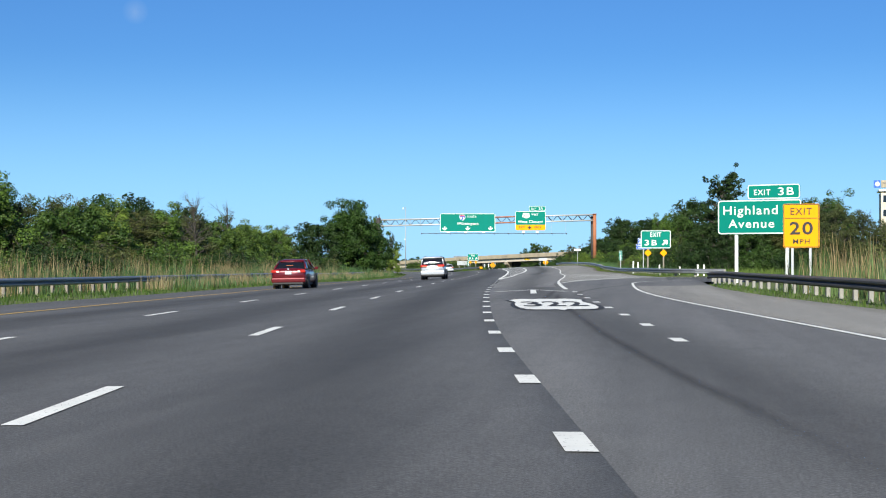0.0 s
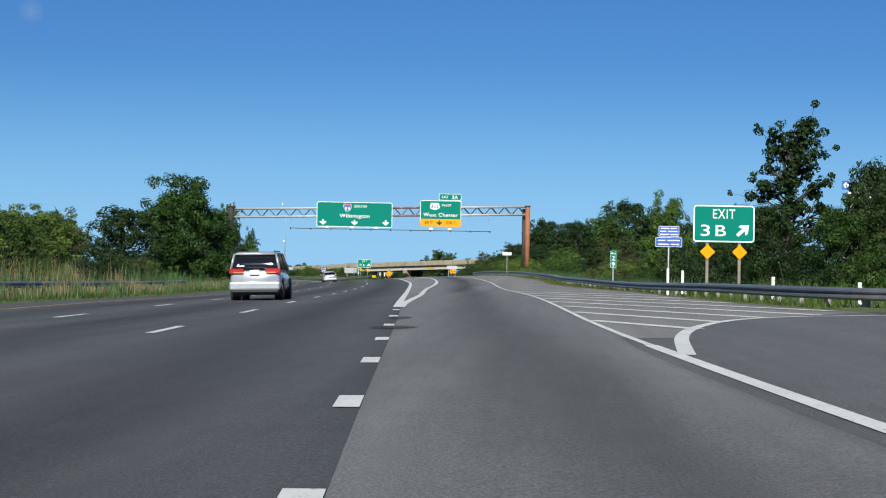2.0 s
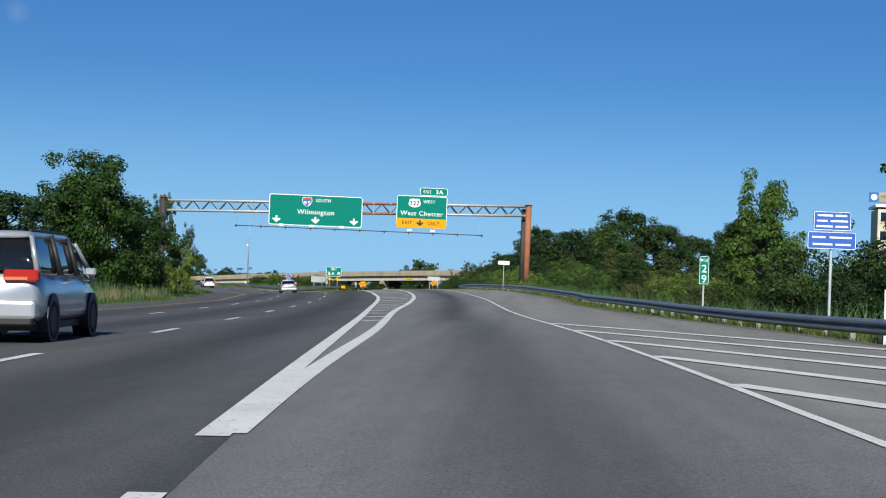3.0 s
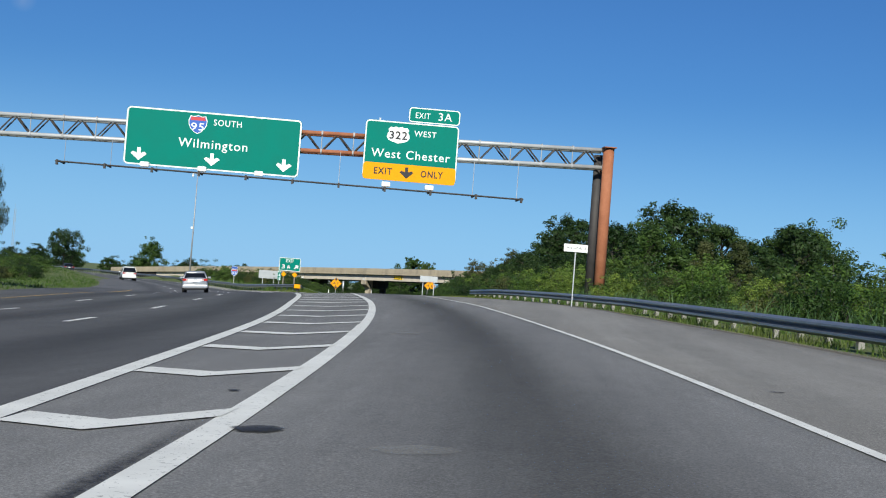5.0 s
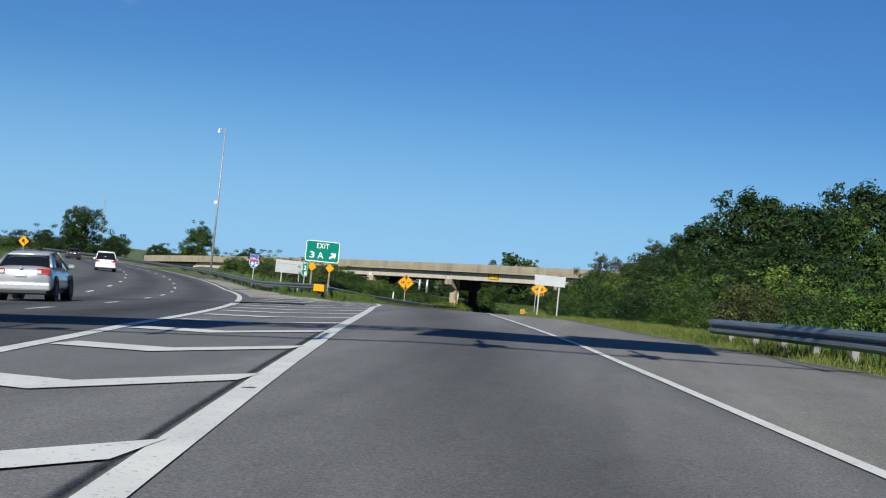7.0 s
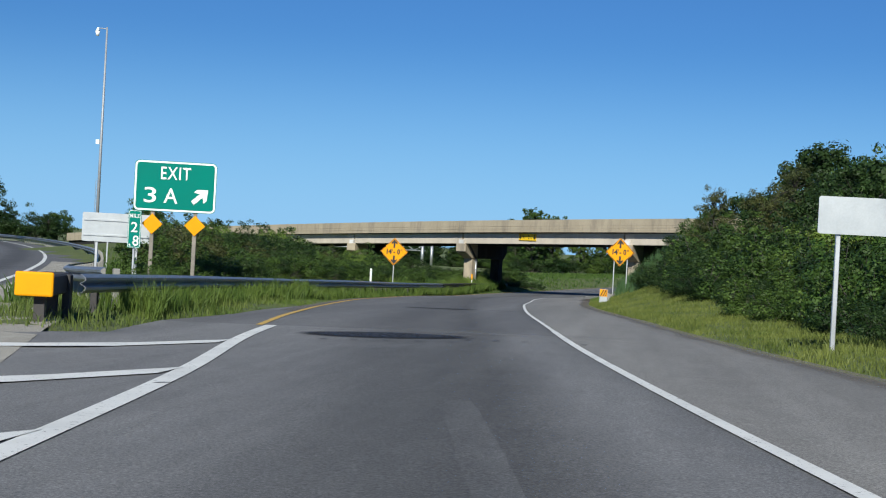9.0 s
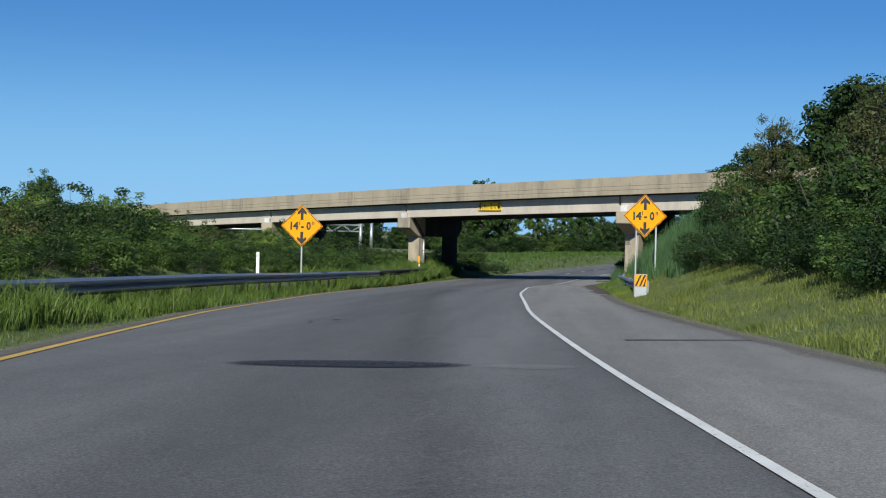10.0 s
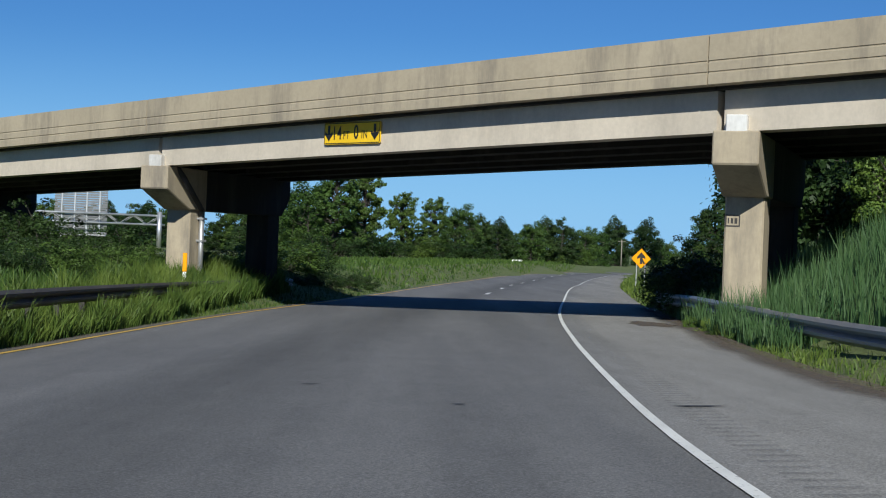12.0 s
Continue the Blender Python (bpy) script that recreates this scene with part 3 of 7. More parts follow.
pavement("road_mouth", ribbon(seam, loop_pave, JOINT, 92, cols=8), M_ASPH, "grey asphalt at the loop ramp's mouth")
pavement("road_far", ribbon(lambda y: through_edge(y) - 14.3, lambda y: through_edge(y) + 2.6, 262, 620, 6, cols=24, side=-1, centres=LANES), M_ASPH, "dark grey asphalt bending away beyond the gore")
pavement("ramp", ribbon(lambda y: through_edge(y) + 0.10 if y < 262 else (through_edge(y) + 2.5 if y < 283.5 else yellow_line(y) - 0.32 - 0.58 * smooth01((304 - y) / 10) - 0.9 * smooth01((293 - y) / 6)), seam, JOINT, 288, 2, cols=18, centres=RAMP_LANE), M_ASPH_RAMP, "pale grey asphalt of the curving exit ramp")
pavement("ramp_lower", ribbon(lambda y: through_edge(y) + 0.10 if y < 262 else (through_edge(y) + 2.5 if y < 283.5 else yellow_line(y) - 0.32 - 0.58 * smooth01((304 - y) / 10) - 0.9 * smooth01((293 - y) / 6)), seam, 288, 640, 2, cols=18, centres=RAMP_LANE), M_ASPH_LOWER, "grey asphalt of the ramp beyond the joint")
pavement("shoulder", ribbon(seam, right_pave, 92, 640, 2, cols=4), M_ASPH_OLD, "pale worn asphalt shoulder beside the ramp")
nose_side = lambda y: float(np.interp(y, [80, 82.7, 85.3, 87.5, 89.0, 92.2], [-3.9, -3.5, -2.9, -2.1, -1.0, 1.3]))
pavement("nose_pavement", ribbon(seam, nose_side, 80, 92.2, 1, 0.004, 6, skirt=False), M_ASPH_OLD, "pale worn asphalt of the paved nose")
M_GRAVEL = asphalt("pale_gravel", (0.25, 0.235, 0.20), (0.33, 0.31, 0.265), 0.0)
pavement("gravel_nose", ribbon(lambda y: through_edge(y) + 0.5, lambda y: float(np.interp(y, [276, 284, 288, 300, 345], [-28.6, -31.2, -32.3, through_edge(300) + 3.3, through_edge(345) + 3.1])), 276, 345, 1.5, 0.006, 5, skirt=False), M_GRAVEL, "pale gravel between the gore and the guardrail")
loop = Geo()
for i in range(15):
    x = 1.4 + i * 4
    y0, y1 = 73.5 + 0.12 * x, 92.5
    for j in range(5):
        y = y0 + (y1 - y0) * j / 4
        loop.v.append((x, y, road_z(x, y) + 0.002))
for i in range(14):
    for j in range(4):
        loop.f.append((i * 5 + j, i * 5 + 5 + j, i * 5 + 6 + j, i * 5 + 1 + j))
tagged(part("loop_ramp", loop, M_ASPH, smooth=True), "asphalt mouth of the loop ramp to the avenue", "road", kind="structure")


# ---- painted lines, 4 mm over the asphalt ----
def stripe(mid, y0, y1, width=0.15, step=1.5, lift=0.008, side=0):
    n = max(int((y1 - y0) / step), 1)
    g = Geo()
    for j in range(n + 1):
        y = y0 + (y1 - y0) * j / n
        slope = (mid(y + 0.5) - mid(y - 0.5))
        w2 = width / 2 * math.hypot(1, slope)
        for x in (mid(y) - w2, mid(y) + w2):
            g.v.append((x, y, road_z(x, y, side) + lift))
    for j in range(n):
        g.f.append((2 * j, 2 * j + 1, 2 * j + 3, 2 * j + 2))
    return g


def path_stripe(pts, width, lift=0.008):
    """A painted band along plan points."""
    g = Geo()
    fine = []
    for (x0, y0), (x1, y1) in zip(pts, pts[1:]):
        n = max(int(math.hypot(x1 - x0, y1 - y0) / 0.8), 1)
        fine += [(x0 + (x1 - x0) * i / n, y0 + (y1 - y0) * i / n) for i in range(n)]
    fine.append(pts[-1])
    for i, (x, y) in enumerate(fine):
        a, b = fine[max(i - 1, 0)], fine[min(i + 1, len(fine) - 1)]
        dx, dy = b[0] - a[0], b[1] - a[1]
        l = math.hypot(dx, dy)
        for s in (-1, 1):
            p = (x - s * dy / l * width / 2, y + s * dx / l * width / 2)
            g.v.append((*p, road_z(*p) + lift))
    for i in range(len(fine) - 1):
        g.f.append((2 * i, 2 * i + 1, 2 * i + 3, 2 * i + 2))
    return g


def curve_pts(pts, step=1.0):
    """Points along a smooth line through the given plan points."""
    out = []
    p = [pts[0], *pts, pts[-1]]
    for a, b, c, d in zip(p, p[1:], p[2:], p[3:]):
        n = max(int(math.dist(b, c) / step), 1)
        for i in range(n):
            t = i / n
            out.append(tuple(0.5 * (2 * q1 + (q2 - q0) * t + (2 * q0 - 5 * q1 + 4 * q2 - q3) * t * t + (3 * q1 - q0 - 3 * q2 + q3) * t**3) for q0, q1, q2, q3 in zip(a, b, c, d)))
    return out + [pts[-1]]


def painted(name, geo, label, material=None, parent=None):
    ob = part(name, geo, material or M_WHITE_LINE, parent)
    return ob if parent else tagged(ob, label, "road marking", kind="structure")


lane_1 = thing("lane_line_1", "broken white line of ten-foot dashes", "road marking", kind="structure")
lane_2 = thing("lane_line_2", "broken white line of ten-foot dashes", "road marking", kind="structure")
for k in range(-2, 22):
    y1 = 12.2 + 12.1 * k
    part("dash", stripe(lambda y: through_edge(y) - 3.7, y1 - 3.05, y1, 0.16, 1.0), M_WHITE_LINE, lane_1)
    y2 = 32.9 + 12.1 * (k - 2)
    part("dash", stripe(lambda y: through_edge(y) - 7.4, y2 - 3.05, y2, 0.16, 1.0), M_WHITE_LINE, lane_2)
for k in range(20):
    y1 = 276 + 12.1 * k
    part("dash", stripe(lambda y: through_edge(y) - 3.7, y1 - 3.05, y1, 0.18, 1.0, side=-1), M_WHITE_LINE, lane_1)
    part("dash", stripe(lambda y: through_edge(y) - 7.4, y1 - 1.5, y1 + 1.5, 0.18, 1.0, side=-1), M_WHITE_LINE, lane_2)
ramp_dashes = thing("lane_line_3", "broken white line between the two lanes past the overpass", "road marking", kind="structure")
mid_line = spline([(400, -26.8), (411, -25.2), (423, -23.8), (437, -22.2), (450, -20.4), (465, -18.0), (500, -12.2), (560, 3.4)])
for k in range(10):
    part("dash", stripe(mid_line, 409.4 + 12.6 * k, 412.4 + 12.6 * k, 0.16, 1.0), M_WHITE_LINE, ramp_dashes)
dotted = thing("dotted_line", "dotted white line of short wide dashes", "road marking", kind="structure")
for y1 in (4.0, 8.6, 13.25, 17.7, 22.3, 26.95, 31.5, 36.1, 40.8, 45.7, 50.6, 55.6, 60.4, 65.3, 70.0, 74.9, 79.8, 85.3, 90.7, 96.0):
    part("dash", stripe(near_line, y1 - 0.47, y1 + 0.47, 0.19, 0.5), M_WHITE_LINE, dotted)
dotted_exit = thing("dotted_line", "dotted white line of short wide dashes", "road marking", kind="structure")
exit_dots = spline([(20, 0.5), (28.7, -0.25), (37, -1.0), (43.8, -1.6), (49.4, -2.1), (54.3, -2.5)])
for k in range(8):
    y1 = 20.6 + 4.9 * k
    part("dash", stripe(exit_dots, y1 - 0.95, y1, 0.19, 0.5), M_WHITE_LINE, dotted_exit)
painted("left_edge_line", stripe(lambda y: through_edge(y) - 11.1, -40, 262, 0.14), "yellow edge line along the median shoulder", M_YELLOW_LINE)
painted("gore_line_left", stripe(lambda y: through_edge(y) - 0.02, 99, 254, 0.23), "wide white line on the gore's through side")
painted("gore_line_right", stripe(gore_right, 99.2, 180, 0.235), "wide white line on the gore's ramp side")
painted("gore_line_right", stripe(lambda y: gore_right(y) + 0.01, 180, 287.8, 0.205), "wide white line on the gore's ramp side")
painted("through_edge_line", path_stripe([(through_edge(y), y) for y in np.arange(254, 262, 2)], 0.3), "white line rounding the gore")
painted("through_edge_line", stripe(lambda y: through_edge(y) + 0.0, 262, 600, 0.22, 4, side=-1), "white edge line of the through lanes")
painted("ramp_edge_line", stripe(ramp_edge, 59.8, 78, 0.18), "wide white line at the exit's nose")
painted("ramp_edge_line", stripe(ramp_edge, 290, 640, 0.082), "white right edge line past the gore")
painted("ramp_edge_line", stripe(ramp_edge, 78, 290, 0.112), "white right edge line of the ramp")
painted("yellow_edge_line", stripe(yellow_line, 287.8, 640, 0.12), "yellow left edge line of the ramp", M_YELLOW_LINE)
painted("loop_edge_line", path_stripe(curve_pts([(loop_edge(y), y) for y in np.arange(-40, 67, 3)] + [(-0.45, 70), (-0.42, 73), (0.0, 75.6), (0.9, 77.4), (2.9, 78.9), (6.5, 79.8), (30, 81.5)], 0.6), 0.12), "white edge line swinging into the loop ramp")
painted("nose_line", path_stripe(curve_pts([(ramp_edge(76) + 0.12, 75.9), (-3.90, 79.9), (-3.50, 82.7), (-2.9, 85.3), (-2.1, 87.5), (-1.0, 89.0), (0.5, 89.7), (2.6, 90.1), (12, 90.7), (40, 91)], 0.5), 0.20), "wide white line rounding the exit's nose")
# hatching past the nose
hatch = thing("nose_hatching", "slanting white bars across the paved nose", "road marking", kind="structure")
for k in range(8):
    y = 87.3 + 5.9 * k
    x = ramp_edge(y) + 0.06
    reach = 0.2
    while reach < 7 and x + reach < min(nose_side(y - 2.7 * reach), right_pave(max(y - 2.7 * reach, 92)) - 0.35):
        reach += 0.05
    part("bar", path_stripe([(x, y), (x + reach / 2, y - 1.35 * reach), (x + reach, y - 2.7 * reach)], 0.31, 0.012), M_WHITE_LINE, hatch)
# chevrons in the gore
chev = thing("gore_chevrons", "white chevron bars across the gore", "road marking", kind="structure")
for k in range(-6, 25):
    ym = float(np.interp(k, [-6, 0, 9, 11, 12, 13, 22, 25], [130.1, 159.9, 204.2, 213.9, 218.6, 223.4, 268.8, 284.0]))
    a, b = through_edge(ym) + 0.1, gore_right(ym) - 0.08
    if b - a < 0.35 or ym > 281:
        continue
    m = a + (b - a) * 0.5
    y = ym
    for _ in range(6):
        b = gore_right(y + 0.3) - 0.06
        y = ym + (1.75 if ym < 190 else 1.35) * (b - m)
    pts = [(max(a, m - 2.2), ym + 0.55 * min(m - a, 2.2)), (m, ym), (b, y)]
    g = Geo()
    half = 0.34 if y < 200 else 0.42
    for (x0, y0), (x1, y1) in zip(pts, pts[1:]):
        for i in range(3):
            q = [(x0 + (x1 - x0) * j / 3, y0 + (y1 - y0) * j / 3) for j in (i, i + 1)]
            c = [(q[0][0], q[0][1] - half), (q[1][0], q[1][1] - half), (q[1][0], q[1][1] + half), (q[0][0], q[0][1] + half)]
            g.quad(*[(*p, road_z(*p) + 0.012) for p in c])
    part("chevron", g, M_WHITE_LINE, chev)
# branching mark before the nose
arrow = thing("lane_split_mark", "white three-armed lane split mark", "road marking", kind="structure")
part("arm", path_stripe([(-5.6, 55.7), (-4.42, 58.75)], 0.22, 0.008), M_WHITE_LINE, arrow)
part("arm", path_stripe([(-4.35, 58.75), (-2.85, 55.0)], 0.18, 0.012), M_WHITE_LINE, arrow)
part("arm", path_stripe([(-4.42, 58.9), (-3.83, 51.2)], 0.22, 0.016), M_WHITE_LINE, arrow)


# ---- wear: patches, joints, skid marks ----
def blot(x, y, rx, ry, lift, seed=0, n=44, rough=0.06):
    """A ragged oval on the road, thinning out at its rim."""
    r = np.random.default_rng(seed)
    g = Geo()
    g.v.append((x, y, road_z(x, y) + lift))
    g.fade = [1.0] * (n + 1) + [0.0] * n
    k = 1 + rough * r.normal(size=n)
    k = (k + np.roll(k, 1) + np.roll(k, -1)) / 3
    for f in (0.84, 1.10):
        for i in range(n):
            t = 2 * math.pi * i / n
            px, py = x + rx * f * k[i] * math.cos(t), y + ry * f * k[i] * math.sin(t)
            g.v.append((px, py, road_z(px, py) + lift))
    g.f = [(0, 1 + i, 1 + (i + 1) % n) for i in range(n)] + [(1 + i, 1 + n + i, 1 + n + (i + 1) % n, 1 + (i + 1) % n) for i in range(n)]
    return g


def soft_stripe(pts, width, lift):
    """A band along plan points that fades out sideways."""
    band = path_stripe(pts, width, lift)
    g = Geo()
    g.fade = []
    for a, b in zip(band.v[0::2], band.v[1::2]):
        m = tuple((p + q) / 2 for p, q in zip(a, b))
        g.v += [a, m, b]
        g.fade += [0.0, 1.0, 0.0]
    k = len(g.v) // 3
    ends = [min(1.0, i / 6, (k - 1 - i) / 6) for i in range(k)]
    g.fade = [f * ends[i // 3] for i, f in enumerate(g.fade)]
    for i in range(k - 1):
        for j in range(2):
            g.f.append((3 * i + j, 3 * i + j + 1, 3 * i + j + 4, 3 * i + j + 3))
    return g


def stain(name, col, strength):
    """Oil, rubber or dust lying thinly on the asphalt."""
    m, nt, b = base_mat(name, 0.85)
    at_ = nt.nodes.new("ShaderNodeAttribute")
    at_.attribute_name = "fade"
    spots = ramp(nt, noise_tex(nt, 14, 5, 0.7), [(0.3, (strength * 0.35,) * 3), (0.6, (strength,) * 3)])
    al = mix_col(nt, 1.0, at_.outputs["Fac"], spots, "MULTIPLY")
    b.inputs["Base Color"].default_value = (*col, 1)
    nt.links.new(al, b.inputs["Alpha"])
    return m


def mark(name, geo, label, mat=None):
    ob = part(name, geo, mat or M_TAR)
    if geo.fade:
        ob.data.attributes.new("fade", "FLOAT", "POINT").data.foreach_set("value", geo.fade)
    tagged(ob, label, "road wear", kind="structure")


M_FADED_TAR = stain("faded_tar", (0.014, 0.016, 0.024), 1.1)
M_WORN_TAR = stain("worn_tar", (0.03, 0.03, 0.032), 0.62)
M_SKID = stain("rubber_mark", (0.025, 0.025, 0.027), 0.4)
M_OIL = stain("oil_film", (0.025, 0.025, 0.027), 0.24)
M_PALE = stain("pale_dust", (0.30, 0.295, 0.28), 0.36)
M_PATCHED = stain("patched_asphalt", (0.10, 0.10, 0.102), 0.6)
mark("asphalt_patch", blot(-8.35, 84.0, 0.42, 0.80, 0.010, 3), "round dark asphalt patch on the lane line", M_WORN_TAR)
mark("asphalt_patch", blot(-8.33, 84.05, 0.25, 0.55, 0.014, 4), "paler middle of the round patch", M_PATCHED)
mark("asphalt_patch", blot(-8.75, 89.2, 0.25, 0.9, 0.010, 5), "dark patch on the lane line", M_WORN_TAR)
mark("asphalt_patch", blot(-26.6, 285.65, 1.22, 0.95, 0.010, 6, 64, 0.05), "wide dark oil-stained patch across the ramp", M_FADED_TAR)
mark("asphalt_patch", blot(-26.62, 285.65, 1.08, 0.72, 0.014, 16, 64, 0.10), "darker oily middle of the wide patch", M_FADED_TAR)
mark("asphalt_patch", blot(-28.0, 305.1, 1.1, 0.45, 0.010, 7, 64, 0.04), "wide dark tar patch across the ramp", M_FADED_TAR)
mark("tar_joint", soft_stripe([(-29.2, 287.3), (-26.9, 286.9), (-25.5, 286.95), (-23.6, 286.95), (-22.6, 285.9), (-21.75, 284.8)], 0.16, 0.012), "tarred joint across the ramp", M_FADED_TAR)
mark("tar_joint", soft_stripe([(-5.9, 53.95), (-4.6, 53.8), (-3.4, 53.7), (-2.6, 53.6)], 0.09, 0.012), "tarred joint across the exit lane", M_WORN_TAR)
mark("tar_joint", path_stripe([(-25.2, 310.0), (-23.6, 310.2)], 0.12, 0.012), "tarred crack in the shoulder")
mark("tar_spot", blot(-24.37, 321.12, 0.16, 0.22, 0.010, 64, 30, 0.2), "dark tar spot on the shoulder", M_WORN_TAR)
mark("tar_joint", soft_stripe([(gore_right(y) - 0.15, y) for y in np.arange(200, 236, 3)], 0.10, 0.006), "open dark joint along the gore line", M_FADED_TAR)
mark("tar_joint", soft_stripe([(gore_right(y) - 0.17, y) for y in np.arange(153, 161.5, 0.8)], 0.26, 0.006), "open dark joint along the gore line", M_FADED_TAR)
mark("tar_spot", blot(-12.98, 159.95, 0.17, 0.20, 0.016, 61, 30, 0.2), "dark tar spot over the gore line", M_FADED_TAR)
mark("pale_patch", blot(-11.9, 159.1, 0.26, 0.22, 0.010, 63, 40, 0.15), "pale scuffed spot on the ramp", M_PALE)
mark("pale_patch", soft_stripe([(-28.3, 284.0), (-28.6, 287.0)], 0.5, 0.016), "pale dusty streak beside the gore line", M_PALE)
mark("pale_patch", soft_stripe([(-29.0, 288.2), (-24.0, 287.9), (-21.8, 287.6)], 1.2, 0.005), "pale dusty band along the ramp's joint", M_PALE)
mark("pale_patch", blot(-28.6, 343.2, 0.20, 0.16, 0.010, 11), "pale scuffed spot on the ramp", M_PALE)
mark("oil_stain", soft_stripe([(-9.6, 128), (-10.4, 150), (-11.6, 172), (-13.0, 190), (-16.0, 212)], 1.3, 0.005), "faint dark oil band along the lane's middle", M_OIL)
mark("oil_stain", soft_stripe([(-22.5, 262), (-25.0, 284), (-27.9, 310), (-29.9, 335), (-30.4, 352)], 1.3, 0.005), "faint dark oil band along the lane's middle", M_OIL)
mark("pale_patch", blot(-13.2, 175.9, 0.26, 0.32, 0.010, 8, 40, 0.08), "pale scuffed spot on the ramp", M_PALE)
mark("pale_patch", blot(-29.2, 352.6, 0.16, 0.15, 0.010, 9), "pale scuffed spot on the ramp", M_PALE)
mark("pale_patch", blot(-26.3, 305.0, 0.45, 0.3, 0.010, 10), "pale scuffed spot on the ramp", M_PALE)
mark("skid_mark", soft_stripe([(1.35, 6), (1.1, 8.3), (0.35, 13.8), (-0.6, 22), (-1.95, 36.5), (-2.24, 40.2), (-2.55, 43.5), (-2.95, 51.3)], 0.26, 0.006), "faint tyre mark curving to the loop ramp", M_SKID)
mark("skid_mark", soft_stripe([(-1.2, 42.5), (-1.54, 44.5), (-1.83, 45.9), (-2.2, 49.2), (-2.3, 55), (-1.8, 62), (-0.6, 68), (2.2, 74.5)], 0.34, 0.006), "dark tyre mark curving to the loop ramp", M_SKID)
mark("skid_mark", soft_stripe([(-2.7, 34), (-3.1, 48), (-3.5, 60)], 0.30, 0.006), "faint tyre mark along the exit lane", M_SKID)
mark("pale_patch", soft_stripe([(-25.91, 270.93), (-26.00, 272.14), (-26.24, 274.36)], 0.10, 0.010), "pale scuffed streak in the ramp lane", M_PALE)
studs = thing("marker_studs", "two rows of dark rectangular marker pads", "road wear", kind="structure")
for i in range(5):
    part("pad", path_stripe([(-27.24 + 0.45 * i, 284.0), (-27.14 + 0.45 * i, 284.0)], 0.12, 0.014), M_TAR, studs)
    part("pad", path_stripe([(-25.3 + 0.42 * i, 284.95), (-25.2 + 0.42 * i, 284.95)], 0.12, 0.014), M_TAR, studs)
SPOTS = [(-29.75, 315.9, 0.07, 0.16), (-30.0, 314.7, 0.06, 0.12), (-30.15, 315.6, 0.03, 0.06), (-29.9, 361.3, 0.09, 0.05), (-28.5, 358.8, 0.06, 0.04), (-26.5, 358.6, 0.22, 0.06), (-8.65, 165.3, 0.08, 0.05), (-13.75, 163.0, 0.06, 0.08), (-18.85, 219.0, 0.05, 0.06), (-26.95, 276.0, 0.08, 0.05)]
for i, (x, y, rx, ry) in enumerate(SPOTS):
    mark("tar_spot", blot(x, y, rx, ry, 0.010, 40 + i, 18, 0.25), "small tar spot on the road", M_FADED_TAR)



def grit_strip(name, mid, y0, y1, width, mat, label, seed):
    """A ragged band of loose dirt lying along the pavement's edge, thinning out towards the road."""
    g = Geo()
    ys_ = np.arange(y0, y1, 0.7)
    for i, y in enumerate(ys_):
        a = 0.5 + 0.5 * noise.noise(Vector((y * 0.35, seed, 0))) + 0.25 * noise.noise(Vector((y * 1.9, seed, 4)))
        for x, f in ((mid(y) - width * (0.3 + 0.9 * a), 0.0), (mid(y) - width * 0.25 * a, 0.9), (mid(y) + width * 0.6, 1.0)):
            g.v.append((x, y, road_z(x, y) + 0.006))
            g.fade.append(f)
    for i in range(len(ys_) - 1):
        for j in range(2):
            g.f.append((3 * i + j, 3 * i + j + 1, 3 * i + j + 4, 3 * i + j + 3))
    ob = part(name, g, mat)
    ob.data.attributes.new("fade", "FLOAT", "POINT").data.foreach_set("value", g.fade)
    tagged(ob, label, "dirt", kind="structure")


M_DIRT = stain("roadside_dirt", (0.10, 0.075, 0.052), 0.95)
M_GRIT = stain("pale_grit", (0.17, 0.15, 0.12), 0.85)
mark("dirt_patch", blot(-23.36, 379.38, 0.42, 1.5, 0.006, 65, 40, 0.2), "reddish brown dirt washed over the shoulder", M_DIRT)
grit_strip("dirt_edge", lambda y: right_pave(y) - 0.10, 338, 392, 0.5, M_DIRT, "brown dirt washed along the shoulder's edge", 1)
grit_strip("dirt_edge", lambda y: right_pave(y) - 0.06, 240, 338, 0.35, M_GRIT, "pale grit along the shoulder's edge", 2)
grit_strip("dirt_edge", lambda y: right_pave(y) - 0.06, 96, 240, 0.30, M_GRIT, "pale grit along the shoulder's edge", 3)
grit_strip("dirt_edge", lambda y: yellow_line(y) - 0.30, 296, 400, 0.30, M_GRIT, "pale grit beside the yellow line", 4)

g = Geo()
for k in range(200):
    y = 336 + 0.27 * k
    x = ramp_edge(y) + 0.42
    g.quad(*[(px_, py_, road_z(px_, py_) + 0.006) for px_, py_ in ((x - 0.13, y - 0.045), (x + 0.17, y - 0.045), (x + 0.17, y + 0.045), (x - 0.13, y + 0.045))])
g.fade = [1.0] * len(g.v)
mark("rumble_strip", g, "shallow rumble grooves beside the edge line", stain("groove", (0.06, 0.06, 0.06), 0.2))

# route shield painted in the exit lane
AX, AY = Vector((-0.112, 0.9937)), Vector((0.9937, 0.112))
ROAD_SHIELD = [(0.0, 0.0), (0.055, 0.078), (0.16, 0.060), (0.30, 0.066), (0.39, 0.10), (0.45, 0.20), (0.478, 0.36), (0.468, 0.50), (0.435, 0.62), (0.445, 0.72), (0.50, 0.85), (0.42, 0.93), (0.31, 0.985), (0.17, 0.955), (0.0, 0.985)]


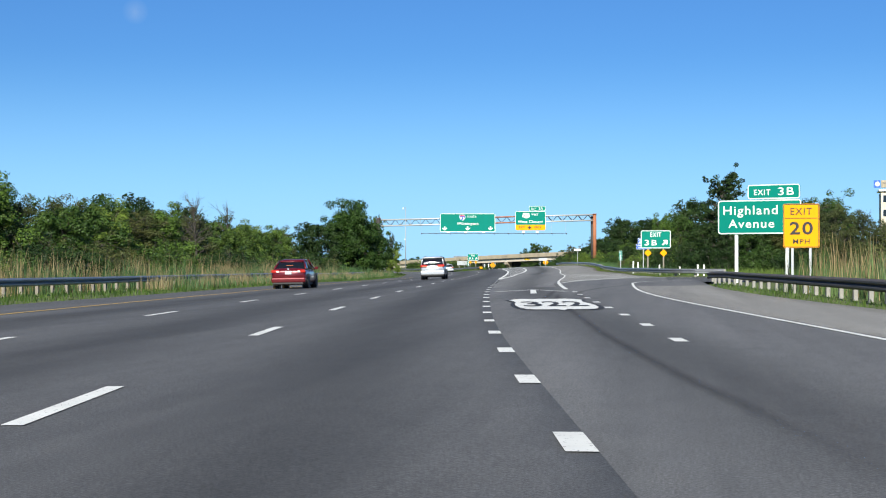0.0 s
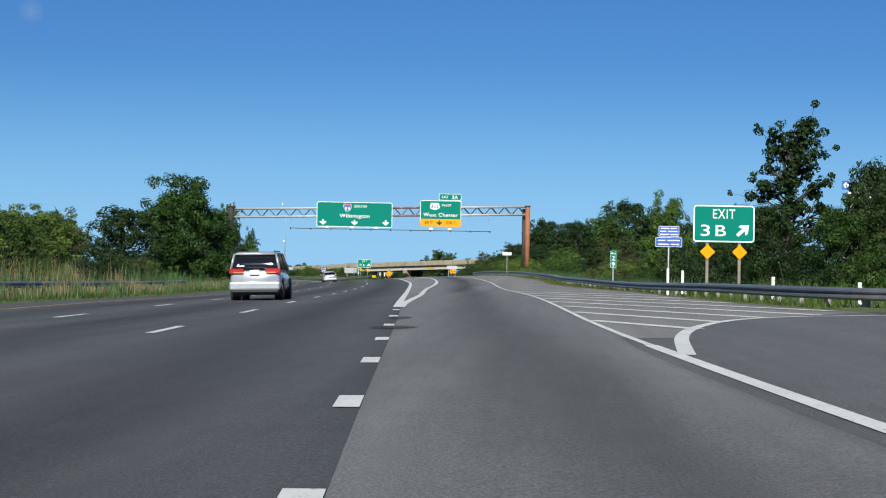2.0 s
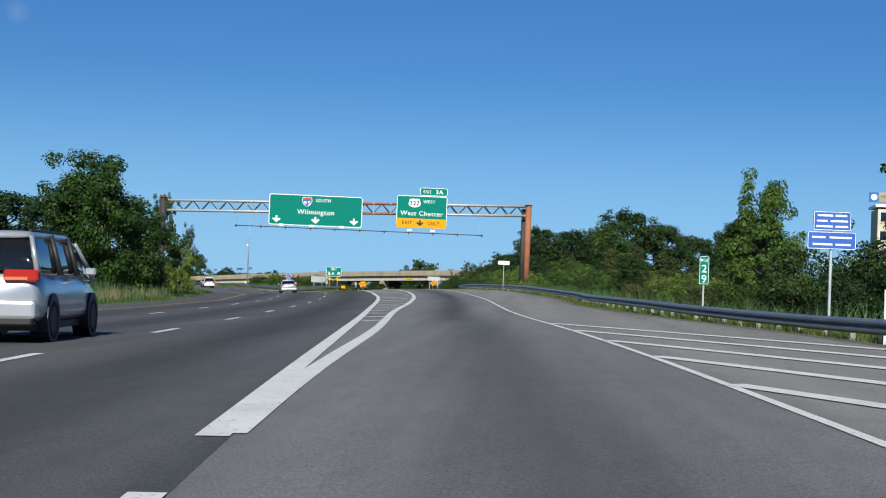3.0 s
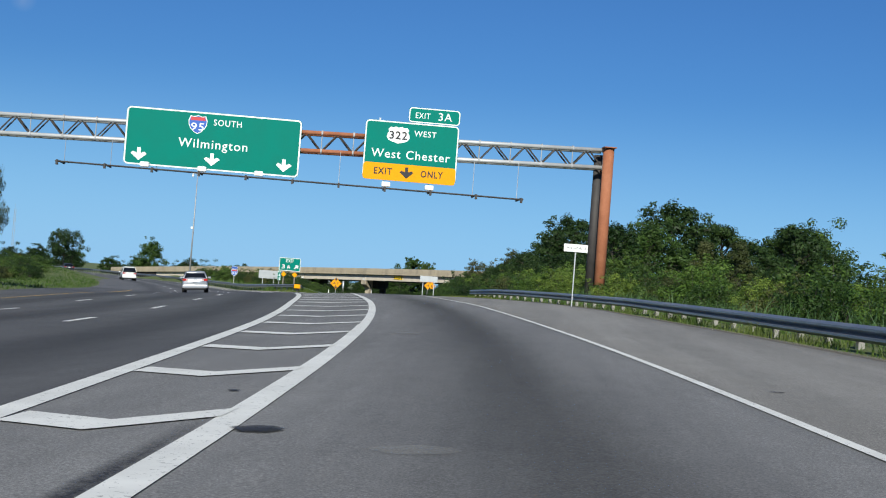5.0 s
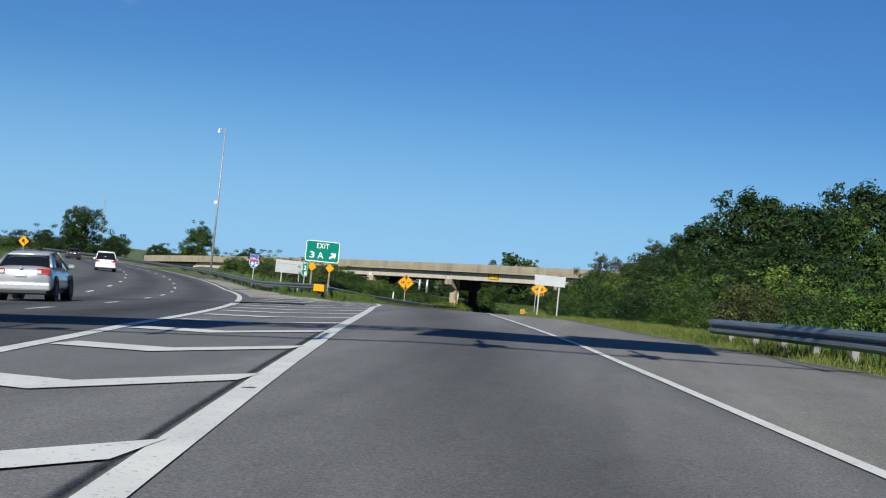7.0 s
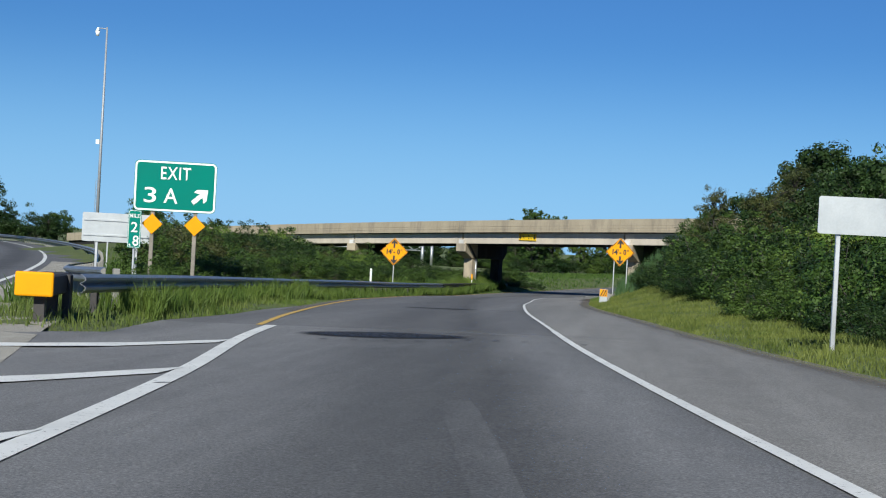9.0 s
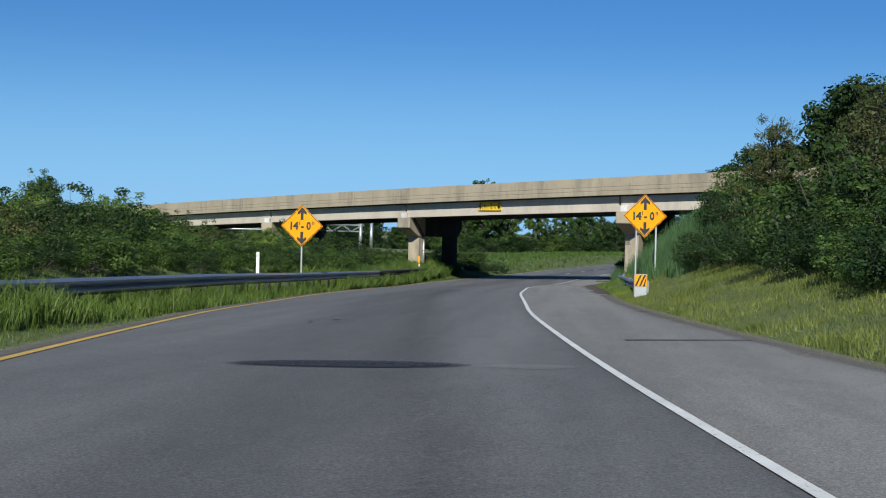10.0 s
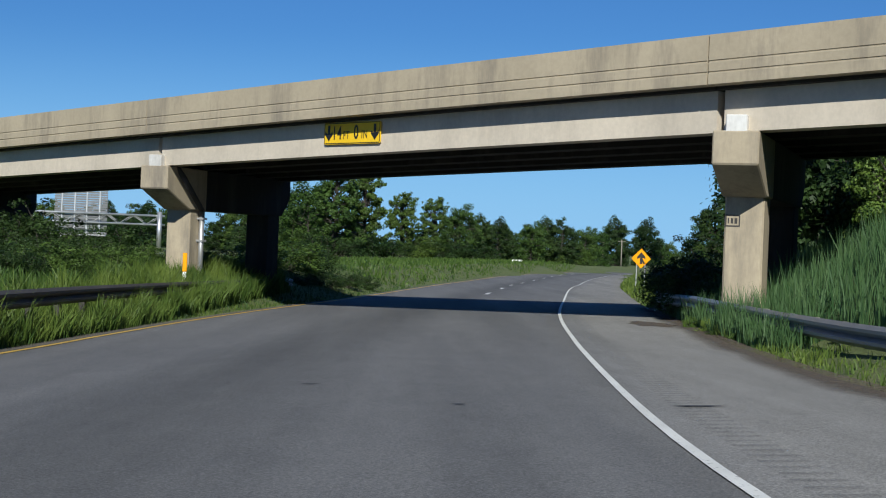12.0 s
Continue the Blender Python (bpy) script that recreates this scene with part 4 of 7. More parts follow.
def on_lane(u, v, lift):
    """A place in the painted shield: u across, v along the lane from its near point."""
    p = Vector((-1.715, 32.43)) + AX * v + AY * u
    return (p.x, p.y, road_z(p.x, p.y) + lift)


route = thing("route_shield_marking", "white 322 route shield with black edge painted on asphalt", "road marking", kind="structure")
for k, mat, lift, w, h, v0 in (("edge", M_BLACK_LINE, 0.010, 2.36, 11.7, -0.15), ("field", M_WHITE_LINE, 0.014, 2.12, 11.1, 0.22)):
    right = [(x * w, z * h) for x, z in ROAD_SHIELD]
    o = right + [(-x, z) for x, z in reversed(right[1:-1])]
    g = Geo()
    g.v = [on_lane(0, v0 + h * 0.5, lift)] + [on_lane(x, v0 + z, lift) for x, z in o]
    g.f = [(0, 1 + i, 1 + (i + 1) % len(o)) for i in range(len(o))]
    part(k, g, mat, route)
for c, u in (("3", -0.56), ("2", 0.0), ("2", 0.56)):
    g = text_geo(c, 4.5, 0.50, 0, 0.02)
    g.v = [on_lane(x + u, 3.3 + z, 0.019) for x, _, z in g.v]
    part("digit", g, M_BLACK_LINE, route)


# ---- guard rails ----
W_BEAM = [(0.0, 0.0), (0.035, 0.02), (0.085, 0.055), (0.085, 0.10), (0.035, 0.135), (0.0, 0.155), (0.035, 0.175), (0.085, 0.21), (0.085, 0.255), (0.035, 0.29), (0.0, 0.31)]
W_BEAM = [(-a, b) for a, b in W_BEAM] + [(-a + 0.012, b) for a, b in reversed(W_BEAM)]


def resample(pts, step):
    out, left = [pts[0]], step
    for (x0, y0), (x1, y1) in zip(pts, pts[1:]):
        l = math.hypot(x1 - x0, y1 - y0)
        d = left
        while d <= l:
            out.append((x0 + (x1 - x0) * d / l, y0 + (y1 - y0) * d / l))
            d += step
        left = d - l
    return out


def guardrail(pts, label, side=1, spacing=1.9, beam_mat=None, post_mat=None, zf=ground_z, top=0.72):
    """A W-beam on posts along plan points; side: 1 if traffic is on its left."""
    line = curve_pts(pts, 1.0)
    rail = thing("guardrail", label, "guardrail", Matrix.Translation((*line[0], zf(*line[0]))))
    o = Vector((*line[0], zf(*line[0])))
    sec = W_BEAM if side > 0 else [(-a, b) for a, b in W_BEAM]
    g = Geo().sweep([Vector((x, y, zf(x, y) + top - 0.31)) - o for x, y in line], sec)
    part("beam", g, beam_mat or M_BEAM, rail, smooth=False)
    post = bevelled(Geo().box(0, 0, top / 2 - 0.09, 0.12, 0.18, top + 0.24), 0.012, 1).mesh("post", post_mat or M_POST)
    ring = resample(line, spacing)
    for i, (x, y) in enumerate(ring):
        a, b = ring[max(i - 1, 0)], ring[min(i + 1, len(ring) - 1)]
        t = math.atan2(b[1] - a[1], b[0] - a[0]) - math.pi / 2
        off = side * 0.20
        px, py = x + off * math.cos(t), y + off * math.sin(t)
        part("post", post, None, rail, at=Matrix.Translation(Vector((px, py, zf(x, y) - 0.05)) - o) @ Matrix.Rotation(t, 4, "Z"))
    return rail


RAIL_LOOP = [(7.3, 8), (6.5, 24), (5.8, 36), (4.75, 52), (3.85, 65), (3.4, 72), (3.35, 74.5)]
RAIL_NOSE = [(5.2, 94.0), (3.4, 94.3), (1.9, 95.8), (0.9, 100), (0.0, 108), (-0.9, 118), (-2.9, 140), (-4.3, 157), (-5.0, 173), (-6.3, 188), (-7.8, 202), (-9.3, 213), (-11.6, 225), (-14.1, 239.8)]
RAIL_MEDIAN = [(through_edge(y) - 17.2, y) for y in range(0, 180, 12)]
RAIL_RAMP_LEFT = [(-31.6, 286.2), (-32.9, 297), (-34.0, 312), (-34.8, 328), (-35.2, 342), (-35.35, 352), (-35.3, 366)]
TOPS_RAMP_LEFT = [0.33, 0.08, -0.30, -0.67, -1.03, -1.26, -1.56]
RAIL_THROUGH = [(-32.4, 289.5), (through_edge(300) + 3.4, 300), (through_edge(330) + 3.2, 330), (through_edge(370) + 3.2, 370), (through_edge(430) + 3.2, 430), (through_edge(500) + 3.2, 500)]
RAIL_BRIDGE = [(-23.6, 335), (-23.5, 342), (-23.3, 350), (-23.1, 358), (-22.9, 366), (-22.6, 371), (-22.45, 376), (-22.2, 380), (-21.6, 388), (-19.9, 398), (-17.7, 408)]
TOPS_BRIDGE = [-0.75, -0.97, -1.12, -1.31, -1.46, -1.53, -1.55, -1.58, -1.74, -1.95, -2.1]
RAIL_PIER = [(-34.0, 396), (-33.55, 399.6), (-33.3, 401.8)]
guardrail(RAIL_LOOP, "dark brown steel guardrail on pale posts beside the exit lane", 1, beam_mat=M_BEAM_DARK, top=0.60)
guardrail(RAIL_NOSE, "galvanised W-beam guardrail beside the ramp shoulder", 1, zf=lambda x, y: ground_z(x, y) - 0.08, top=0.57)
guardrail(RAIL_MEDIAN, "galvanised median guardrail in long grass", -1, post_mat=M_WOODPOST)


def on_line(line, tops):
    """Foot heights that run straight between a rail's plan points."""
    ys_ = [p[1] for p in line]
    zs_ = [t - 0.72 for t in tops]
    return lambda x, y: float(np.interp(y, ys_, zs_))


guardrail(RAIL_RAMP_LEFT, "galvanised guardrail on the ramp's grassy inner verge", -1, zf=on_line(RAIL_RAMP_LEFT, TOPS_RAMP_LEFT), post_mat=M_DARKSTEEL)
RAIL_OVERGROWN = [(-35.3, 366), (-35.15, 376), (-34.7, 388), (-34.0, 396)]
guardrail(RAIL_OVERGROWN, "rusty guardrail overgrown by weeds on the inner verge", -1, beam_mat=M_DARKSTEEL, post_mat=M_DARKSTEEL, zf=on_line(RAIL_OVERGROWN, [-1.56, -1.72, -1.93, -2.05]))
guardrail(RAIL_THROUGH, "galvanised guardrail bending away with the through lanes", 1, zf=lambda x, y: road_z(x, y, -1))
guardrail(RAIL_BRIDGE, "galvanised guardrail running under the overpass", 1, zf=on_line(RAIL_BRIDGE, TOPS_BRIDGE))
guardrail(RAIL_PIER, "weathered guardrail before the bridge pier", -1, beam_mat=M_GALV_OLD, post_mat=M_WOODPOST, zf=on_line(RAIL_PIER, [-2.05, -2.10, -2.13]))

# ---- sign gantry over the road ----
GL, GR = Vector((-40.2, 218.3, 0)), Vector((-7.28, 222.85, 0))
gdir = (GR - GL).normalized()
gang = math.atan2(gdir.y, gdir.x)
gantry = thing("sign_gantry", "overhead sign gantry with rusty columns and a galvanised truss", "gantry", Matrix.Translation((GL.x, GL.y, 0)) @ Matrix.Rotation(gang, 4, "Z"))
SPAN = (GR - GL).length


def chord_z(x, upper):
    """The truss climbs gently towards the ramp."""
    return 7.72 + 0.0252 * x if upper else 6.80 + 0.0265 * x


for x, z0 in ((0.0, ground_z(-40.2, 218.3)), (SPAN, ground_z(-7.28, 222.85))):
    part("column", Geo().tube((x, -0.35, z0 - 0.3), (x, -0.35, 7.95 + 0.0203 * x), 0.27, sides=20), M_RUST if x else M_DARKSTEEL, gantry, smooth=True)
    # The front column's shade on the rear one is put into its dark colour.
    part("column", Geo().tube((x - 0.25, 0.85, z0 - 0.3), (x - 0.25, 0.85, 7.7 + 0.02 * x), 0.24, sides=18), M_DARKSTEEL, gantry, "rear column coloured dark for the front one's shade", smooth=True)
    part("cap_plate", Geo().box(x, 0.2, 7.98 + 0.0203 * x, 0.62, 1.9, 0.05), M_RUST, gantry)
    part("cross_beam", Geo().box(x - 0.1, 0.25, chord_z(x, False), 0.22, 1.4, 0.25), M_RUST, gantry)
BS0, BS1 = 9.45, 17.95
WS0, WS1 = 21.05, 25.7
for up in (True, False):
    for yo in (0.0, 0.75):
        for a, b, mat in ((0.2, BS1 - 0.1, M_TRUSS), (BS1 - 0.1, WS0 + 0.1, M_RUST), (WS0 + 0.1, SPAN - 0.2, M_TRUSS)):
            part("chord", Geo().tube((a, yo, chord_z(a, up)), (b, yo, chord_z(b, up)), 0.105, sides=12), mat, gantry, smooth=True)
for yo in (0.0, 0.75):
    n = 42
    for i in range(n):
        x0, x1 = 0.2 + (SPAN - 0.4) * i / n, 0.2 + (SPAN - 0.4) * (i + 1) / n
        z0, z1 = chord_z(x0, i % 2), chord_z(x1, not i % 2)
        part("brace", Geo().tube((x0, yo, z0), (x1, yo, z1), 0.042, sides=6), M_DARKSTEEL, gantry)
for i in range(22):
    x = 0.2 + (SPAN - 0.4) * i / 21
    for up in (True, False):
        part("collar", Geo().tube((x - 0.04, 0, chord_z(x, up)), (x + 0.04, 0, chord_z(x, up)), 0.15, sides=12), M_GALV_OLD, gantry)
    part("strut", Geo().tube((x, 0, chord_z(x, True)), (x, 0.75, chord_z(x, True)), 0.03, sides=6), M_GALV_OLD, gantry)
    part("strut", Geo().tube((x, 0, chord_z(x, False)), (x, 0, chord_z(x, True)), 0.028, sides=6), M_GALV_OLD, gantry)
# lighting bar below and before the signs
B0, B1 = 6.55, 28.9
for dy in (-1.75, -1.95):
    part("light_bar", Geo().tube((B0, dy, 5.62), (B1, dy, 5.62), 0.035, sides=8), M_DARKSTEEL, gantry)
for i in range(11):
    x = B0 + 0.1 + (B1 - B0 - 0.2) * i / 10
    part("bracket", Geo().box(x, -1.0, 5.66, 0.07, 2.1, 0.07).box(x, -1.98, 5.56, 0.1, 0.2, 0.22), M_DARKSTEEL, gantry)
    part("hanger", Geo().tube((x, -0.1, 5.7), (x, -0.1, chord_z(x, False)), 0.016, sides=6), M_GALV, gantry)
for x in (10.7, 13.4, 16.1, 22.2, 24.3):
    part("floodlight", bevelled(Geo().box(x, -1.75, 5.82, 0.42, 0.30, 0.24), 0.03, 1), M_SIGNWHITE, gantry, "pale boxed floodlight")


def gantry_sign(name, label, x0, z0, x1, z1):
    return thing(name, label, "road sign", gantry.matrix_basis @ Matrix.Translation((0, -0.18, 0)))


s95 = gantry_sign("overhead_sign", "wide green overhead sign, 95 South Wilmington, with three arrows", 0, 0, 0, 0)
big = panel(s95, "panel", BS0, 5.88, BS1, 8.72, M_GREEN, 0.22, M_SIGNWHITE, 0.07)
BW = BS1 - BS0
part("shield", flat(moved(shield_outline(0.92, 0.92, "interstate"), BS0 + 0.405 * BW, 7.62), -0.024), M_SIGNWHITE, s95)
part("shield", flat(moved(shield_outline(0.84, 0.84, "interstate"), BS0 + 0.405 * BW, 7.66), -0.028), M_SIGNBLUE, s95)
part("shield_top", Geo().quad((BS0 + 0.405 * BW - 0.36, -0.032, 8.28), (BS0 + 0.405 * BW + 0.36, -0.032, 8.28), (BS0 + 0.405 * BW + 0.34, -0.032, 8.45), (BS0 + 0.405 * BW - 0.34, -0.032, 8.45)), M_SIGNRED, s95)
word(s95, "95", BS0 + 0.405 * BW, 7.80, 0.36, M_SIGNWHITE, 0.62, -0.032)
word(s95, "SOUTH", BS0 + 0.575 * BW, 8.10, 0.30, M_SIGNWHITE, 1.36)
word(s95, "Wilmington", BS0 + 0.50 * BW, 6.95, 0.44, M_SIGNWHITE, 3.35)
for k in (0.085, 0.50, 0.912):
    part("arrow", lane_arrow_geo(BS0 + k * BW, 6.42, 0.74), M_SIGNWHITE, s95)
for k in (0.1, 0.3, 0.5, 0.7, 0.9):
    part("bracket", Geo().box(BS0 + k * BW, 0.09, 7.3, 0.08, 0.1, 2.7), M_GALV, s95)

sw = gantry_sign("overhead_sign", "green and amber overhead sign, 322 West Chester exit only", 0, 0, 0, 0)
WW = WS1 - WS0
panel(sw, "panel", WS0, 6.2, WS1, 9.08, M_GREEN, 0.2, M_SIGNWHITE, 0.06)
panel(sw, "amber_panel", WS0 + 0.03, 6.14, WS1 - 0.03, 6.98, M_SIGNYELLOW, 0.16, None, 0.04, "amber exit only strip", 0.05)
panel(sw, "exit_tab", WS0 + 0.45 * WW, 9.10, WS1, 9.86, M_GREEN, 0.16, M_SIGNWHITE, 0.05)
word(sw, "EXIT", WS0 + 0.60 * WW, 9.33, 0.28, M_SIGNWHITE, 0.72)
word(sw, "3A", WS0 + 0.84 * WW, 9.30, 0.38, M_SIGNWHITE, 0.66)
part("shield", flat(moved(shield_outline(1.12, 0.86), WS0 + 0.355 * WW, 7.98), -0.024), M_SIGNWHITE, sw)
word(sw, "322", WS0 + 0.355 * WW, 8.21, 0.38, M_SIGNBLACK, 0.88, -0.028, 0.022)
word(sw, "WEST", WS0 + 0.64 * WW, 8.42, 0.28, M_SIGNWHITE, 1.1)
word(sw, "West Chester", WS0 + 0.5 * WW, 7.26, 0.42, M_SIGNWHITE, 3.9)
word(sw, "EXIT", WS0 + 0.22 * WW, 6.43, 0.32, M_SIGNBLACK, 0.9, -0.032, 0.018)
word(sw, "ONLY", WS0 + 0.74 * WW, 6.43, 0.32, M_SIGNBLACK, 1.1, -0.032, 0.018)
part("arrow", lane_arrow_geo(WS0 + 0.47 * WW, 6.57, 0.66, -0.034), M_SIGNBLACK, sw)
for k in (0.15, 0.5, 0.85):
    part("bracket", Geo().box(WS0 + k * WW, 0.09, 7.7, 0.08, 0.1, 3.0), M_GALV, sw)

# ---- the overpass: a ramp descending to join the through lanes ----
OV_A, OV_D = Vector((-22.72, 376.9, 0)), Vector((-0.6987, 0.7154, 0))
OV_N = Vector((0.7154, 0.6987, 0))


def ov(s, w, z):
    return OV_A + OV_D * s + OV_N * w + Vector((0, 0, z))


def ov_top(s):
    return 3.93 - 0.0225 * s - 0.00012 * s * s if s > -20 else 4.33 + 0.012 * (-20 - s)


over = thing("overpass", "stained concrete overpass on hammerhead piers", "bridge")
JOINTS = [-34, -17, -0.3, 19.9, 37, 54, 71, 88, 106]
W0, W1 = -0.55, 7.7


def ov_sweep(s0, s1, outline):
    """An outline of (across, down from the parapet's top) pairs along the deck from s0 to s1."""
    g = Geo()
    n = max(int(abs(s1 - s0) / 2.5), 1)
    k = len(outline)
    for i in range(n + 1):
        s = s0 + (s1 - s0) * i / n
        for a, b in outline:
            g.v.append(tuple(ov(s, a, ov_top(s) - b)))
    for i in range(n):
        for j in range(k):
            p, q = i * k + j, i * k + (j + 1) % k
            g.f.append((p, q, q + k, p + k))
    g.f.append(tuple(reversed(range(k))))
    g.f.append(tuple(n * k + j for j in range(k)))
    return g


PARAPET = [(0.0, 0.0), (0.0, 0.53), (0.02, 0.545), (0.02, 0.565), (0.0, 0.58), (0.0, 0.76), (0.02, 0.775), (0.02, 0.795), (0.0, 0.81), (0.0, 1.03), (0.36, 1.03), (0.36, 0.85), (0.26, 0.4), (0.24, 0.0)]
for s0, s1 in zip(JOINTS, JOINTS[1:]):
    a, b = s0 + 0.02, s1 - 0.02
    part("parapet", ov_sweep(a, b, [(W0 + x, z) for x, z in PARAPET]), M_CONC, over)
    part("parapet", ov_sweep(a, b, [(W1 - x, z) for x, z in PARAPET]), M_CONC, over)
    if s1 <= 88:
        # slab and inner girders are coloured dark for the shade they lie in
        part("deck", ov_sweep(a, b, [(W0 + 0.36, 0.82), (W1 - 0.36, 0.82), (W1 - 0.36, 1.10), (W0 + 0.36, 1.10)]), M_CONC_SHADED, over)
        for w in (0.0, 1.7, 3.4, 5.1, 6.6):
            part("girder", ov_sweep(a + 0.07, b - 0.07, [(w, 1.10), (w + 0.5, 1.10), (w + 0.5, 1.98), (w, 1.98)]), M_CONC_PALE if w == 0 else M_CONC_SHADED, over)
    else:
        part("deck", ov_sweep(a, b, [(W0 + 0.36, 0.82), (W1 - 0.36, 0.82), (W1 - 0.36, 2.5), (W0 + 0.36, 2.5)]), M_CONC_SHADED, over)
# piers stand along the road below, askew to the deck
PIER_A, PIER_B = Vector((0.375, 0.927, 0)), Vector((-0.927, 0.375, 0))
rot = math.atan2(PIER_B.y, PIER_B.x)


def pier_at(s, q, side, z):
    """A place on a pier: q metres back along it from the deck's near girder, side metres off its middle line."""
    return ov(s, 0, 0) + PIER_A * q + PIER_B * side + Vector((0, 0, z))


for s in (-17, -0.75, 19.9, 37.3, 54, 71, 88):
    zt = ov_top(s) - 1.98
    # the cap's rear part is coloured dark for the shade under the deck
    for nm, mat, prof in (("cap_head", M_CONC, ((-0.32, 0), (2.1, 0), (2.1, 1.30), (1.10, 1.30), (-0.32, 0.70))), ("cap_beam", M_CONC_SHADED, ((2.102, 0.004), (8.0, 0.004), (8.0, 0.70), (7.4, 1.295), (2.102, 1.295)))):
        capg = Geo()
        for sd in (-0.48, 0.48):
            for q, b in prof:
                capg.v.append(tuple(pier_at(s, q, sd, zt - b)))
        capg.f = [(4, 3, 2, 1, 0), (5, 6, 7, 8, 9)] + [(i, (i + 1) % 5, 5 + (i + 1) % 5, 5 + i) for i in range(5)]
        part(nm, bevelled(capg, 0.03, 1), mat, over)
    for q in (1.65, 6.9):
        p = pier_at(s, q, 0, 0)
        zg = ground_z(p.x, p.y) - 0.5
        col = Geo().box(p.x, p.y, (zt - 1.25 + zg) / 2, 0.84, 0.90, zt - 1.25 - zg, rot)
        # under-deck shade is put into the rear column's dark colour
        part("column", bevelled(col, 0.04, 1), M_CONC if q < 2 else M_CONC_SHADED, over, "" if q < 2 else "rear column coloured dark for the deck's shade")
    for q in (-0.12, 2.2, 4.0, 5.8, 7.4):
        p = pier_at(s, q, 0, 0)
        # inner bearings take the same painted-in shade
        part("bearing", bevelled(Geo().box(p.x, p.y, zt + 0.15, 0.44, 0.36, 0.36, rot), 0.02, 1), M_CHALK if q < 0.5 else M_CONC_SHADED, over)
clr = thing("clearance_sign", "yellow clearance plate, 14 FT 0 IN, on the girder", "road sign", Matrix.Translation(ov(11.1, -0.06, ov_top(11) - 1.72)) @ Matrix.Rotation(math.atan2(-OV_D.y, -OV_D.x), 4, "Z"))
panel(clr, "panel", -1.1, 0.0, 1.1, 0.58, M_PLATEYELLOW, 0.05, M_SIGNBLACK, 0.022)
word(clr, "14", -0.55, 0.14, 0.34, M_SIGNBLACK, 0.31, bold=0.02)
word(clr, "FT", -0.20, 0.14, 0.20, M_SIGNBLACK, 0.24)
word(clr, "0", 0.18, 0.14, 0.36, M_SIGNBLACK, 0.18, bold=0.02)
word(clr, "IN", 0.50, 0.14, 0.22, M_SIGNBLACK, 0.21)
for x in (-0.90, 0.90):
    part("arrow", arrow_geo(x, 0.30, 0.42, -90), M_SIGNBLACK, clr)


# ---- roadside signs ----
def post_sign(name, label, x, y, turn=0.0, group=""):
    """A sign's Empty on the ground, facing -y before the turn (degrees)."""
    return thing(name, label, "road sign", Matrix.Translation((x, y, ground_z(x, y))) @ Matrix.Rotation(radians(turn), 4, "Z"), group)


def posts(sign, xs, top, w=0.09, mat=None, y=0.06):
    for x in xs:
        part("post", bevelled(Geo().box(x, y, top / 2 - 0.3, w, w, top + 0.6), 0.008, 1), mat or M_GALV, sign)


hl = post_sign("guide_sign", "green guide sign, Highland Avenue exit 3B, on white posts", 5.47, 69.3, -20)
z0 = 2.42 - ground_z(5.47, 69.3)
panel(hl, "panel", -2.0, z0, 2.0, z0 + 1.62, M_GREEN, 0.14, M_SIGNWHITE, 0.05)
panel(hl, "exit_tab", -0.56, z0 + 1.64, 1.94, z0 + 2.34, M_GREEN, 0.12, M_SIGNWHITE, 0.045)
word(hl, "EXIT", 0.15, z0 + 1.84, 0.26, M_SIGNWHITE, 0.78)
word(hl, "3B", 1.28, z0 + 1.82, 0.36, M_SIGNWHITE, 0.74)
word(hl, "Highland", -0.42, z0 + 0.93, 0.42, M_SIGNWHITE, 2.6)
word(hl, "Avenue", -0.38, z0 + 0.30, 0.40, M_SIGNWHITE, 2.2)
part("arrow", arrow_geo(1.46, z0 + 0.85, 0.86, 58), M_SIGNWHITE, hl)
posts(hl, (-1.12, 1.3), z0 + 1.6, 0.14, M_SIGNWHITE, 0.10)

adv = post_sign("advisory_sign", "amber exit speed sign, 20 MPH, on a post", 5.45, 51.0, -8)
z0 = 1.58 - ground_z(5.45, 51)
panel(adv, "panel", -0.61, z0, 0.61, z0 + 1.52, M_SIGNYELLOW, 0.06, M_SIGNBLACK, 0.025)
word(adv, "EXIT", 0, z0 + 1.14, 0.24, M_SIGNBLACK, 0.72)
word(adv, "20", 0, z0 + 0.47, 0.42, M_SIGNBLACK, 0.78, bold=0.02)
word(adv, "MPH", 0, z0 + 0.14, 0.16, M_SIGNBLACK, 0.56)
part("rule", Geo().box(0, -0.02, z0 + 1.02, 1.1, 0.006, 0.02), M_SIGNBLACK, adv)
posts(adv, (-0.3, 0.3), z0 + 1.45, 0.09)


